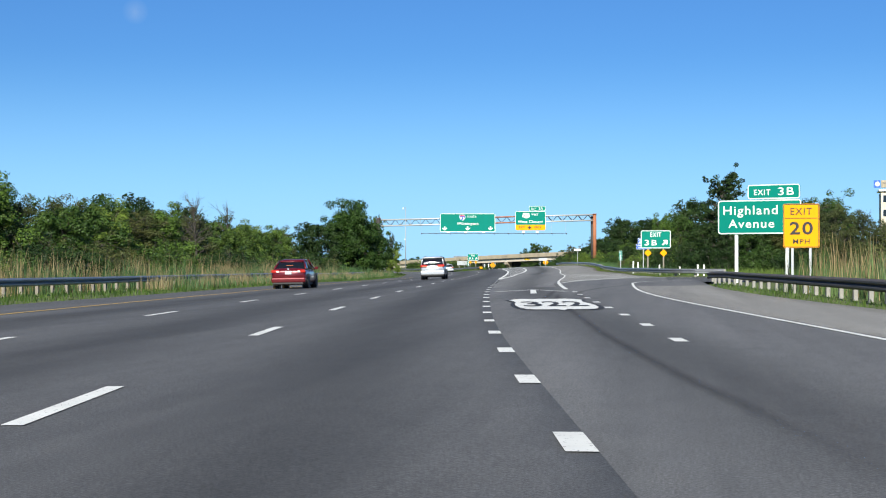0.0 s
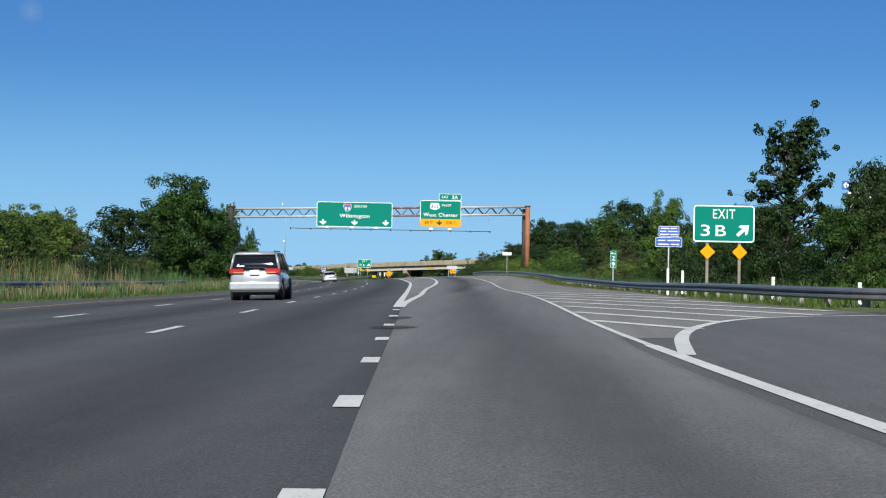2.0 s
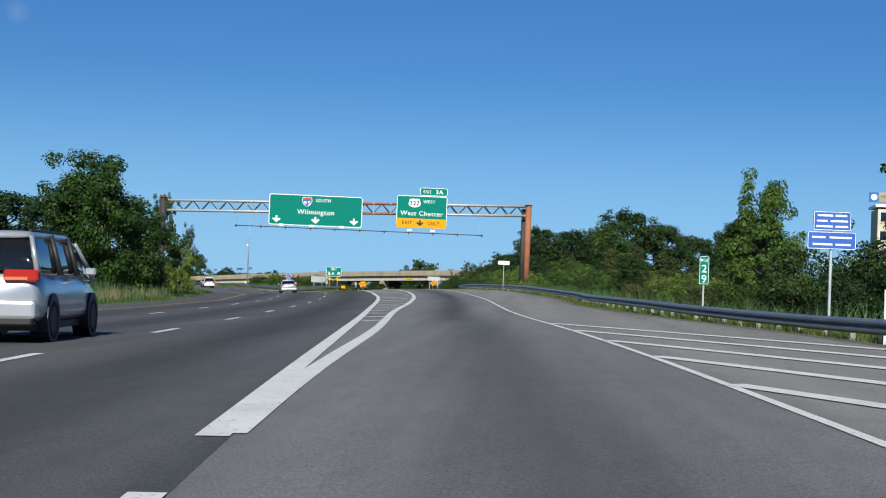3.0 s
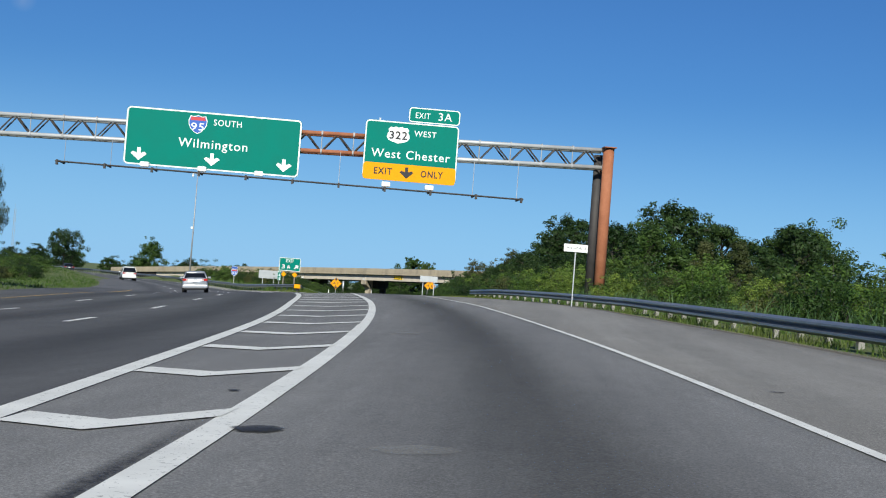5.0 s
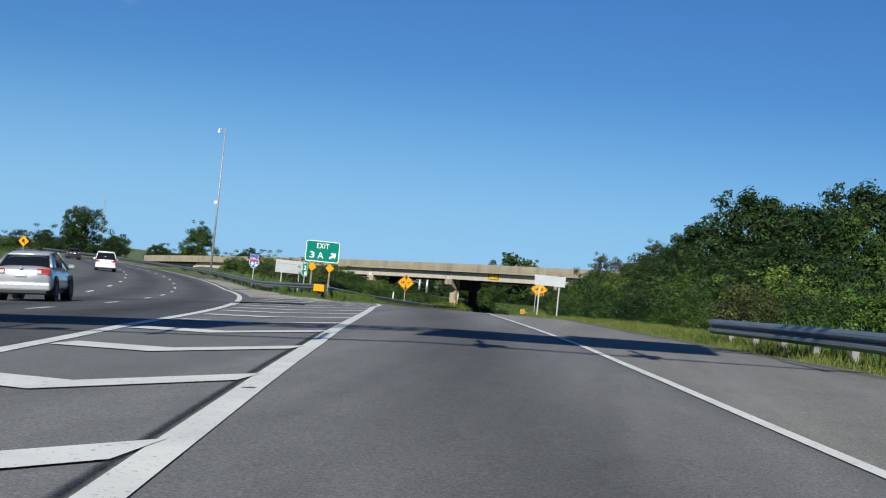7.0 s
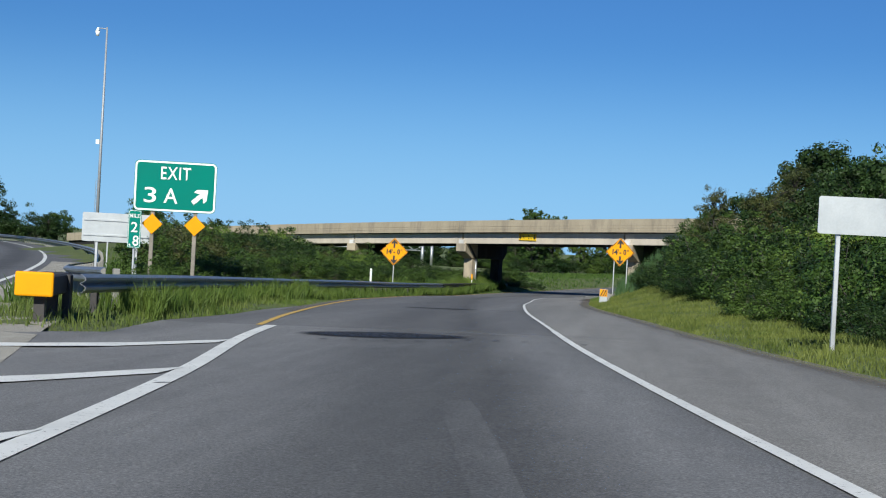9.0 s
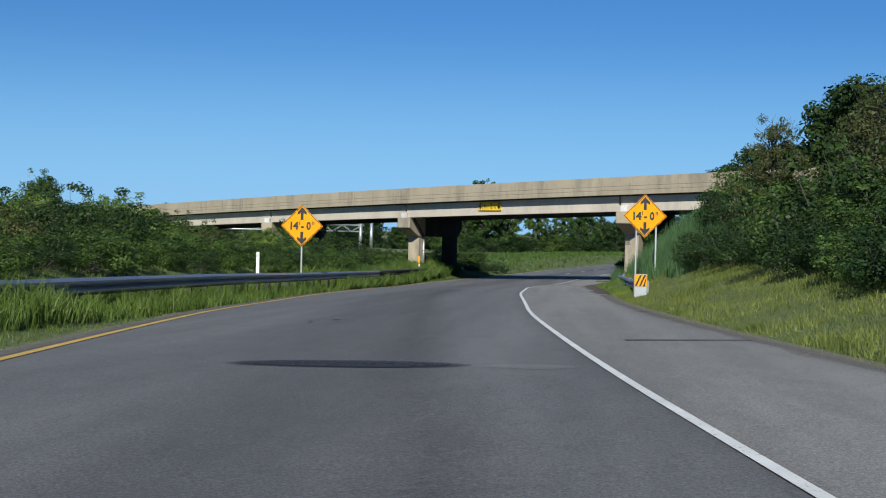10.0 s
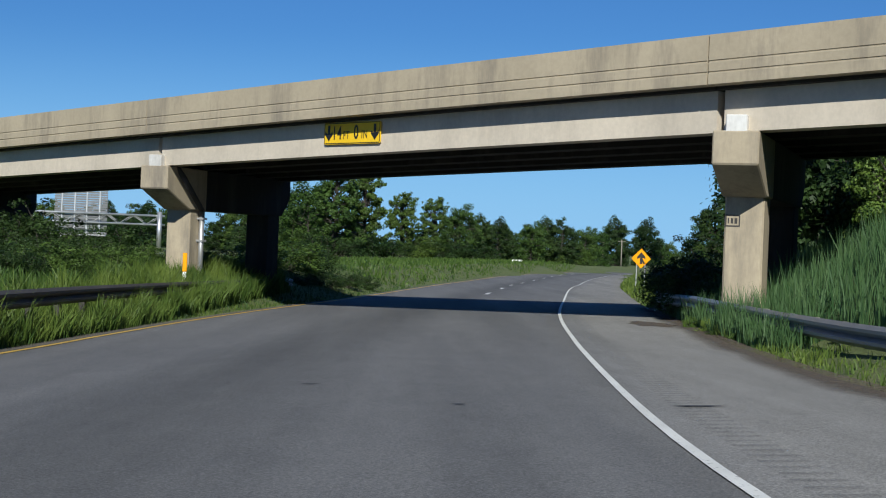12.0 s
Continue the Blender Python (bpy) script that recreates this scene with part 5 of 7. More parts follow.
def exit_gore_sign(x, y, turn, zb, code, w, h):
    s = post_sign("exit_sign", f"green exit {code} sign on timber posts with amber diamonds", x, y, turn)
    z0 = zb - ground_z(x, y)
    panel(s, "panel", -w / 2, z0, w / 2, z0 + h, M_GREEN, 0.13, M_SIGNWHITE, 0.05)
    word(s, "EXIT", 0, z0 + 0.64 * h, 0.25 * h, M_SIGNWHITE, 0.36 * w)
    word(s, code[0], -0.30 * w, z0 + 0.17 * h, 0.30 * h, M_SIGNWHITE, 0.15 * w)
    word(s, code[1], -0.05 * w, z0 + 0.17 * h, 0.30 * h, M_SIGNWHITE, 0.17 * w)
    part("arrow", arrow_geo(0.31 * w, z0 + 0.33 * h, 0.25 * w, 42), M_SIGNWHITE, s)
    for dx in (-0.26 * w, 0.26 * w):
        part("post", bevelled(Geo().box(dx, 0.07, z0 / 2 + 0.1, 0.11, 0.09, z0 + 1.2), 0.01, 1), M_WOODPOST, s)
        d = 0.29
        part("diamond", Geo().prism([(dx, z0 - 0.36 - d), (dx + d, z0 - 0.36), (dx, z0 - 0.36 + d), (dx - d, z0 - 0.36)], -0.02, 0.01), M_SIGNYELLOW, s, "amber diamond reflector plate")
    return s


exit_gore_sign(1.06, 114.65, 6, 2.22, "3B", 2.36, 1.42)
exit_gore_sign(-35.55, 303.45, 13, 1.64, "3A", 2.28, 1.42)


def mile_marker(x, y, zb, digits, turn=0, w=0.31, h=0.9):
    s = post_sign("mile_marker", "narrow green mile marker on a steel post", x, y, turn)
    z0 = zb - ground_z(x, y)
    panel(s, "panel", -w / 2, z0, w / 2, z0 + h, M_GREEN, 0.03, M_SIGNWHITE, 0.012)
    word(s, "MILE", 0, z0 + 0.80 * h, 0.10 * h, M_SIGNWHITE, 0.7 * w)
    n = len(digits)
    for i, c in enumerate(digits):
        word(s, c, 0, z0 + (0.74 - 0.36 * (i + 1)) * h + 0.04, 0.27 * h, M_SIGNWHITE, 0.5 * w if len(c) == 1 else 0.75 * w)
    posts(s, (0,), z0 + h * 0.9, 0.06)


mile_marker(-2.0, 135.75, 1.32, ["2", "9"])
mile_marker(-36.52, 303.0, 0.58, ["2", ".8"], 10, 0.36, 1.05)

blue = post_sign("volunteer_sign", "two blue roadside panels with white wording on one post", 0.1, 127.0)
z0 = 2.27 - ground_z(0.1, 127)
panel(blue, "panel", -0.62, z0, 0.62, z0 + 0.46, M_SIGNBLUE, 0.04, M_SIGNWHITE, 0.015)
panel(blue, "panel", -0.48, z0 + 0.48, 0.48, z0 + 0.98, M_SIGNBLUE, 0.04, M_SIGNWHITE, 0.015)
for k, (w, z) in enumerate(((0.74, 0.86), (0.78, 0.72), (0.80, 0.58), (1.0, 0.30), (0.96, 0.12))):
    cuts = (-0.5, -0.16, -0.06, 0.5) if k % 2 else (-0.5, 0.02, 0.10, 0.5)
    for a, b in zip(cuts[::2], cuts[1::2]):
        part("wording", Geo().box((a + b) / 2 * w, -0.02, z0 + z + 0.01, (b - a) * w, 0.004, 0.05), M_SIGNWHITE, blue)
posts(blue, (0.0,), z0 + 0.9, 0.07)

town = post_sign("boundary_sign", "small white township name plate on a thin post", -9.15, 206.5, 0)
z0 = 2.83 - ground_z(-9.15, 206.5)
panel(town, "panel", -0.46, z0, 0.46, z0 + 0.30, M_SIGNWHITE, 0.02)
word(town, "UPPER CHICHESTER", 0, z0 + 0.11, 0.085, M_SIGNBLACK, 0.80, bold=0.0)
posts(town, (0.0,), z0 + 0.25, 0.05)

back = post_sign("blank_road_sign", "blank aluminium back of a sign on two posts", -19.5, 285.3, 0)
z0 = 1.55 - ground_z(-19.5, 285.3)
panel(back, "panel", -0.82, z0, 0.82, z0 + 0.54, M_SIGNBACK, 0.03)
posts(back, (-0.52, 0.52), z0 + 0.5, 0.07, y=0.06)


def clearance_diamond(x, y, zc, half, turn, legs):
    s = post_sign("clearance_warning", "amber diamond warning of 14 feet clearance", x, y, turn, "clearance warnings")
    z = zc - ground_z(x, y)
    dia = lambda r: [(0, z - r), (r, z), (0, z + r), (-r, z)]
    p = part("panel", bevelled(Geo().prism(dia(half), -0.012, 0.012), 0.02, 1), M_SIGNYELLOW, s)
    g = Geo()
    a, b = dia(half * 0.965), dia(half * 0.925)
    g.v = [(x_, -0.018, z_) for x_, z_ in a + b]
    g.f = [(i, (i + 1) % 4, 4 + (i + 1) % 4, 4 + i) for i in range(4)]
    part("border", g, M_SIGNBLACK, p)
    for c, u, w_ in (("1", -0.50, 0.07), ("4", -0.29, 0.24), ("'", -0.12, 0.035), ("-", 0.02, 0.12), ("0", 0.32, 0.19), ("'", 0.50, 0.035), ("'", 0.57, 0.035)):
        word(s, c, u * half, z - 0.17 * half, 0.35 * half, M_SIGNBLACK, w_ * half * 1.1, bold=0.035)
    for sg, ang in ((1, 90), (-1, -90)):
        part("arrow", arrow_geo(0, z + sg * 0.58 * half, 0.60 * half, ang, -0.024), M_SIGNBLACK, s)
    posts(s, legs, z - half * 0.3, 0.06)


clearance_diamond(-35.7, 345.5, 0.64, 0.80, 3, (0.0,))
clearance_diamond(-22.9, 345.2, 1.29, 0.80, 3, (-0.30, 0.42))


# ---- trees, bushes, grass ----
rng = np.random.default_rng(7)


def leaf_mesh(name, centres, radii, count, size, mat, squash=0.85, seed=1, core=0.5):
    """A crown: small leaf sprays scattered through the outer part of many clumps."""
    r = np.random.default_rng(seed)
    centres, radii = np.array(centres, float), np.array(radii, float)
    pick = r.choice(len(centres), count, p=radii**2 / (radii**2).sum())
    way = r.normal(size=(count, 3))
    way /= np.linalg.norm(way, axis=1)[:, None]
    dist = radii[pick] * (core + (1.05 - core) * r.random(count) ** 0.5) * (1 + 0.12 * r.normal(size=count))
    p = centres[pick] + way * dist[:, None] * np.array([1, 1, squash])
    u = r.normal(size=(count, 3))
    u /= np.linalg.norm(u, axis=1)[:, None]
    n = way + np.array([0, 0, 0.3]) + 0.32 * r.normal(size=(count, 3))
    n /= np.linalg.norm(n, axis=1)[:, None]
    u -= n * (u * n).sum(1)[:, None]
    u /= np.linalg.norm(u, axis=1)[:, None] + 1e-9
    v = np.cross(n, u)
    v /= np.linalg.norm(v, axis=1)[:, None] + 1e-9
    sz = size * (0.45 + 1.0 * r.random(count))[:, None]
    a, b = u * sz, v * sz * 0.6
    verts = np.stack([p - a, p - 0.1 * a + b, p + a, p - 0.1 * a - b], 1).reshape(-1, 3)
    me = bpy.data.meshes.new(name)
    me.vertices.add(count * 4)
    me.vertices.foreach_set("co", verts.ravel())
    me.loops.add(count * 4)
    me.loops.foreach_set("vertex_index", np.arange(count * 4))
    me.polygons.add(count)
    me.polygons.foreach_set("loop_start", np.arange(count) * 4)
    me.materials.append(mat)
    me.update()
    me.validate()
    return me


def make_tree(spread, mat, seed, leaves=5200, size=0.16, trunk_h=0.2, clumps=26, thin=1.0, label="", bare=0, shape="round"):
    """A tree eight metres high: tapered trunk, limbs, and a crown of leaf sprays with gaps."""
    height = 8.0
    r = np.random.default_rng(seed)
    t = thing("tree", label or "leafy green roadside tree in full leaf", "tree")
    g = Geo()
    lean = Vector((r.normal() * 0.03, r.normal() * 0.03, 1)) * height
    tops, radii = [], []
    pts = [lean * k + Vector((r.normal() * 0.08, r.normal() * 0.08, 0)) for k in (0, 0.25, 0.5, 0.75, 0.92)]
    pts[0] = Vector((0, 0, -0.4))
    rad = [0.024 * height * k for k in (1, 0.72, 0.5, 0.26, 0.08)]
    for a, b, c, d in zip(pts, pts[1:], rad, rad[1:]):
        g.tube(a, b, c, d, 8, caps=False)
    for i in range(clumps):
        k = trunk_h + (0.97 - trunk_h) * (i + 0.5) / clumps
        q_ = (k - trunk_h) / (1 - trunk_h)
        if shape == "cone":
            prof = 1.05 - 0.95 * q_
        elif shape == "egg":
            prof = min(1.0, 0.55 + 2.2 * q_) * (1.05 - 0.72 * q_)
        elif shape == "flat":
            prof = 0.35 + 0.65 * math.sin(math.pi * min(0.25 + 0.6 * q_, 1))
        else:
            prof = math.sin(math.pi * min(max(q_ * 0.80 + 0.16, 0), 1)) ** 0.7
        base = lean * (k * 0.82)
        ang = i * 2.4 + r.normal() * 0.5
        out = spread / 2 * prof * (0.35 + 0.65 * r.random())
        tip = Vector((lean.x * k + out * math.cos(ang), lean.y * k + out * math.sin(ang), height * k + r.normal() * 0.03 * height))
        mid = (base + tip) / 2 + Vector((0, 0, 0.02 * height))
        g.tube(base, mid, 0.008 * height, 0.005 * height, 5, caps=False).tube(mid, tip, 0.005 * height, 0.002 * height, 5, caps=False)
        for _ in range(3):
            q = tip + Vector(r.normal(size=3)) * 0.085 * spread
            g.tube(mid, q, 0.003 * height, 0.001 * height, 4, caps=False)
            tops.append(tuple(q))
            radii.append(spread * (0.05 + 0.07 * r.random()) * thin)
        tops.append(tuple(tip))
        radii.append(spread * (0.08 + 0.09 * r.random()) * thin)
    for _ in range(bare):
        a = lean * (0.4 + 0.55 * r.random())
        q = a + Vector((r.normal(), r.normal(), 1.2 + r.random())) * 0.12 * height
        g.tube(a, q, 0.004 * height, 0.0015 * height, 4, caps=False)
        for _ in range(3):
            g.tube(a.lerp(q, 0.6), q + Vector(r.normal(size=3)) * 0.04 * height, 0.002 * height, 0.0008 * height, 3, caps=False)
    part("trunk", g, M_BARK, t)
    if leaves:
        part("crown", leaf_mesh("crown", tops, radii, leaves, size, mat, seed=seed), None, t)
    return t


def make_bush(w, h, mat, seed, leaves=10500, size=0.05, label="", clumps=30):
    """A bush about three metres high at most, of many low clumps."""
    r = np.random.default_rng(seed)
    t = thing("bush", label or "dense green roadside bush", "bush")
    tops, radii = [], []
    g = Geo()
    for i in range(clumps):
        a, d = r.random() * 6.28, math.sqrt(r.random()) * w * 0.45
        z = h * (0.12 + 0.72 * r.random() * (1 - 0.75 * (d / (w * 0.5)) ** 2))
        p = Vector((d * math.cos(a), d * math.sin(a), z))
        tops.append(tuple(p))
        radii.append(w * (0.07 + 0.09 * r.random()))
        g.tube((p.x * 0.25, p.y * 0.25, -0.3), p, 0.03, 0.01, 4, caps=False)
        if r.random() < 0.5:
            q = p + Vector((r.normal() * 0.2, r.normal() * 0.2, w * 0.22))
            g.tube(p, q, 0.012, 0.004, 3, caps=False)
            tops.append(tuple(q))
            radii.append(w * 0.05)
    part("stem", g, M_BARK, t)
    part("foliage", leaf_mesh("foliage", tops, radii, leaves, size, mat, seed=seed), None, t)
    return t


KINDS = {
    "round": make_tree(7.0, M_LEAF, 11, 20000, 0.10, 0.10, 38, 0.92),
    "great": make_tree(9.2, M_LEAF, 31, 52000, 0.105, 0.06, 70, 0.74, "great round-crowned tree in dense leaf"),
    "dark": make_tree(6.4, M_LEAF_DARK, 12, 20000, 0.10, 0.12, 38, 0.9, label="dense dark green roadside tree"),
    "bright": make_tree(5.6, M_LEAF_LIGHT, 13, 15000, 0.10, 0.08, 34, 0.9, label="bright green leafy roadside tree"),
    "olive": make_tree(6.0, M_LEAF_OLIVE, 14, 14000, 0.08, 0.12, 34, 0.82, "thin-crowned olive green tree with bare twigs", 4),
    "open": make_tree(5.6, M_LEAF_DARK, 15, 15000, 0.085, 0.08, 74, 0.42, "open-crowned tree with leaves in dark tufts", 0, "egg"),
    "airy": make_tree(5.8, M_LEAF, 41, 15000, 0.10, 0.16, 60, 0.5, "tall airy green tree with sky between its limbs", 0, "egg"),
    "cone": make_tree(5.0, M_LEAF_OLIVE, 16, 9000, 0.11, 0.05, 36, 0.85, "tapering dull green conifer", 0, "cone"),
    "flat": make_tree(8.4, M_LEAF_DARK, 17, 11000, 0.13, 0.44, 30, 0.85, "lone spreading tree with a flat crown", 0, "flat"),
    "far": make_tree(7.0, M_LEAF, 18, 13000, 0.12, 0.08, 32, 0.9, label="leafy green tree in a far tree line"),
    "far_dark": make_tree(6.0, M_LEAF_DARK, 19, 13000, 0.12, 0.08, 32, 0.88, label="dark green tree in a far tree line"),
    "bare": make_tree(5.0, M_LEAF_OLIVE, 20, 900, 0.07, 0.15, 26, 0.6, "nearly bare grey-twigged small tree", 30),
    "bush": make_bush(4.0, 2.9, M_LEAF, 21),
    "bush_bright": make_bush(4.0, 2.9, M_LEAF_LIGHT, 22, label="bright green roadside bush"),
    "bush_dark": make_bush(4.2, 2.9, M_LEAF_DARK, 23, label="dark green dense roadside bush"),
    "bush_olive": make_bush(4.0, 2.9, M_LEAF_OLIVE, 24, label="dull olive roadside bush"),
}


def crown_top(t):
    """Height of a plant's crown, but for its last few sprays."""
    zs = sorted(v.co.z for c in t.children if c.data.materials[0] != M_BARK for v in c.data.vertices)
    return zs[int(len(zs) * 0.998)]


REF = {k: crown_top(t) for k, t in KINDS.items()}
used = set()


def put(kind, x, y, h, wide=1.0, group=""):
    """Stand a plant of that kind at a place, with its height in metres."""
    src, k = KINDS[kind], h / REF[kind]
    m = Matrix.Translation((x, y, ground_z(x, y) - 0.05)) @ Matrix.Rotation(rng.random() * 6.28, 4, "Z") @ Matrix.Diagonal((k * wide, k * wide, k, 1))
    ob = src
    if kind in used:
        ob = src.copy()
        scene.collection.objects.link(ob)
        for c in src.children:
            d = c.copy()
            scene.collection.objects.link(d)
            d.parent = ob
    used.add(kind)
    ob.matrix_basis = m
    if group:
        ob["group"] = group
    return ob


def put_top(kind, x, y, top, wide=1.0, group=""):
    """Stand a plant so that its crown reaches up to the height top."""
    return put(kind, x, y, top - ground_z(x, y) + 0.05, wide, group)


def pick(*kinds):
    return kinds[int(rng.integers(0, len(kinds)))]


# left of the through lanes: a reedy strip, bushes, then trees
for y in np.arange(24, 192, 4.2):
    x = through_edge(y) - 22.5
    put(pick("bush", "bush_bright", "bush_olive", "bush_dark"), x - rng.random() * 1.5, y + rng.random() * 3, 2.4 + rng.random() * 0.8, 1.25, "median bushes")
    if rng.random() < 0.75:
        put(pick("round", "dark", "bright", "olive", "far"), x - 5 - rng.random() * 4, y + rng.random() * 4, 4.9 + 1.6 * rng.random(), 1.25, "median trees")
    if rng.random() < 0.5:
        put(pick("far", "far_dark", "olive"), x - 12 - rng.random() * 6, y + rng.random() * 4, 6.2 + 2.0 * rng.random(), 1.3, "median trees")
for x, y, h in ((-38, 120, 7), (-44, 150, 7.5)):
    put("bare", x, y, h, 1.0, "median trees")
put("great", -39.9, 196, 10.6, 1.0)
put("dark", -40.0, 211, 6.6, 1.1, "median trees")
put("dark", -43.5, 188, 7.2, 1.2, "median trees")
put("olive", -39.6, 226, 6.6, 0.42, "median trees")
put("airy", -41.9, 225, 9.2, 0.55, "median trees")
put("bright", -37.0, 212, 4.6, 0.9, "median trees")
for y in np.arange(196, 330, 7):
    put(pick("bush", "bush_dark", "bush_olive"), through_edge(y) - 21 - rng.random() * 3, y, 1.4 + rng.random() * 0.6, 1.3, "median bushes")
# right: behind the first signs
for y in np.arange(40, 70, 4.0):
    put(pick("bush", "bush_olive", "bush_dark"), 8.5 + 0.02 * y + rng.random() * 2, y + rng.random() * 2, 1.3 + rng.random() * 0.5, 1.2, "roadside bushes")
for y in np.arange(70, 135, 4.5):
    put(pick("olive", "bush_olive", "round"), 15.5 + rng.random() * 5 + 0.04 * (135 - y), y + rng.random() * 3, 3.6 + 1.2 * rng.random(), 1.2, "roadside trees")
for x, y, h in ((21, 118, 5.6), (19, 128, 5.4), (16, 139, 6.2), (24, 139, 6.0), (29, 132, 6.0)):
    put("olive", x, y, h, 1.1, "roadside trees")
# round the exit sign
put("open", 7.5, 138.8, 10.0, 1.0)
for x, y, h, k in ((5.4, 134, 4.4, "dark"), (9.5, 134, 4.8, "round"), (12.5, 137, 5.2, "dark"), (3.6, 141, 3.6, "bush_dark"), (6.5, 131, 3.0, "bush_dark"), (10.5, 129.5, 2.8, "bush"), (13, 126, 2.6, "bush_dark"), (15, 122, 2.6, "bush"), (3.0, 133, 2.4, "bush_dark")):
    put(k, x, y, h, 1.1, "roadside trees")
for k, x, y, top, w in (("dark", 12.7, 142, 7.5, 0.75), ("olive", 15.6, 139, 6.6, 1.0), ("olive", 13.4, 136, 5.9, 1.0), ("olive", 18.6, 143, 6.8, 1.0), ("bush_olive", 16.2, 134, 4.4, 1.2), ("bush_dark", 19.5, 137, 4.6, 1.2)):
    put_top(k, x, y, top, w, "roadside trees")
put("bright", 2.2, 149, 5.8, 0.85, "roadside trees")
# along the ramp shoulder
for y in np.arange(142, 330, 3.4):
    e = right_pave(y)
    n_ = max((y - 142) / 190, 0)
    put(pick("bush", "bush_bright", "bush_bright", "bush_olive", "bush") if y < 240 else pick("bush", "bush_dark", "bush_dark", "bush_olive", "bush"), e + 4.0 + 1.6 * rng.random() + (1.2 if y > 240 else 0), y + rng.random() * 2, 1.3 + 0.6 * rng.random() + 0.5 * n_, 1.3, "roadside bushes")
    put(pick("bush", "bush_dark", "bush_bright", "bush_olive"), e + 7.4 + 2 * rng.random(), y + rng.random() * 2, 1.7 + 0.8 * rng.random() + 0.8 * n_, 1.3, "roadside bushes")
    if rng.random() < 0.5 and y > 255:
        put(pick("dark", "dark", "dark", "round"), e + 12 + 5 * rng.random(), y + rng.random() * 3, 2.2 + 1.9 * rng.random() + 1.6 * n_, 1.25, "roadside trees")
for k, x, y, h in (("dark", -1.5, 172, 2.6), ("cone", 3.0, 262, 5.8), ("cone", 6.5, 268, 6.4), ("dark", -9.5, 300, 4.6), ("dark", -6.0, 310, 6.2), ("round", -12.4, 288, 3.6), ("dark", 1.5, 346, 11.5), ("round", 9.0, 380, 15), ("dark", 24, 400, 17), ("dark", 50, 485, 24), ("dark", 62, 520, 24), ("dark", 36, 440, 17)):
    put(k, x, y, h, 1.1, "roadside trees")
for k, x, y, top in (("dark", -4.6, 334, 11.3), ("dark", 14, 391, 17.9), ("dark", -6.1, 395, 11.8), ("round", 12.9, 476, 19.2), ("round", 70, 555, 28.4), ("dark", -10.5, 352, 6.6)):
    put_top(k, x, y, top, 1.1, "roadside trees")
put_top("olive", -17.4, 351, 5.5, 0.9)
# the bank right of the ramp before the overpass
for x, y, h, k in ((-17.2, 296, 2.4, "bush"), (-16.5, 303, 2.7, "bush_dark"), (-17.3, 309, 2.6, "bush"), (-16.8, 316, 3.0, "bush_dark"), (-17.5, 322, 3.1, "bush"), (-17.8, 329, 3.4, "bush_dark"), (-17.6, 335, 3.6, "bush"), (-14.0, 300, 3.4, "dark"), (-13.2, 312, 4.2, "dark"), (-13.4, 324, 4.6, "round"), (-13.0, 336, 5.2, "dark"), (-15.2, 342, 5.4, "olive"), (-13.2, 350, 4.6, "bush_olive"), (-12.0, 357, 5.4, "olive"), (-9.4, 345, 7.0, "dark"), (-9.0, 398, 8.0, "bright"), (-4.0, 408, 10, "dark"), (-12.2, 402, 6.0, "bush_dark"), (1, 420, 13, "dark")):
    put(k, x, y, h, 1.1, "bank plants")
for x, y, h, k in ((-18.6, 352, 1.9, "bush_dark"), (-17.2, 358, 2.1, "bush"), (-15.4, 363, 2.2, "bush_dark"), (-15.6, 352, 2.8, "bush_dark"), (-19.4, 338, 2.0, "bush"), (-18.8, 345, 2.0, "bush_dark"), (-19.0, 331, 2.0, "bush_bright")):
    put(k, x, y, h, 1.3, "bank plants")
for x, y, top, k in ((-20.9, 384.5, -0.55, "bush_dark"), (-20.4, 388, -0.3, "bush_dark"), (-19.6, 391, -0.1, "bush_dark"), (-18.6, 386, -0.4, "bush_dark"), (-19.2, 395, -0.3, "bush")):
    put_top(k, x, y, top, 1.3, "bank plants")
for x, y, h, k in ((-14.2, 403, 7.2, "dark"), (-11.4, 397, 8.2, "dark"), (-8.0, 402, 9.0, "dark"), (-13.0, 394, 4.4, "bright")):
    put(k, x, y, h, 1.0, "bank plants")
for x, y, top, k in ((-23.0, 372.6, -2.0, "bush_bright"), (-22.9, 374.4, -1.95, "bush"), (-22.8, 376.0, -1.9, "bush_bright"), (-22.75, 377.8, -1.95, "bush_bright")):
    put_top(k, x, y, top, 0.9, "bank plants")
# added dark bushes fill the black shade under the bridge, beside the ramp
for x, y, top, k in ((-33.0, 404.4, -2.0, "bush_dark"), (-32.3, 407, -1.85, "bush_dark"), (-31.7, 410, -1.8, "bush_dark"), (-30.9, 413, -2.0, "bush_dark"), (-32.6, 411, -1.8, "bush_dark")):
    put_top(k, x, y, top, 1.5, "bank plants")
# the wedge between ramp and through lanes
for i in range(54):
    y = 316 + 84 * rng.random()
    x0, x1 = through_edge(y) + 7, yellow_line(y) - 5.5
    if x1 - x0 < 2:
        continue
    x = x0 + (x1 - x0) * rng.random()
    put(pick("bush", "bush_dark", "bush_dark", "bush_olive", "bush_bright"), x, y, (1.45 + 0.8 * rng.random()) * (1.05 if y < 352 else 1.25 if x < -40.5 else 0.7), 1.25, "wedge bushes")
for i in range(17):
    y = 308 + 5.2 * i
    put(pick("bush", "bush_dark", "bush_olive"), yellow_line(y) - 4.9 - 1.4 * rng.random(), y, (1.5 + 0.6 * rng.random()) * (1.0 if y < 352 else 0.7), 1.2, "wedge bushes")
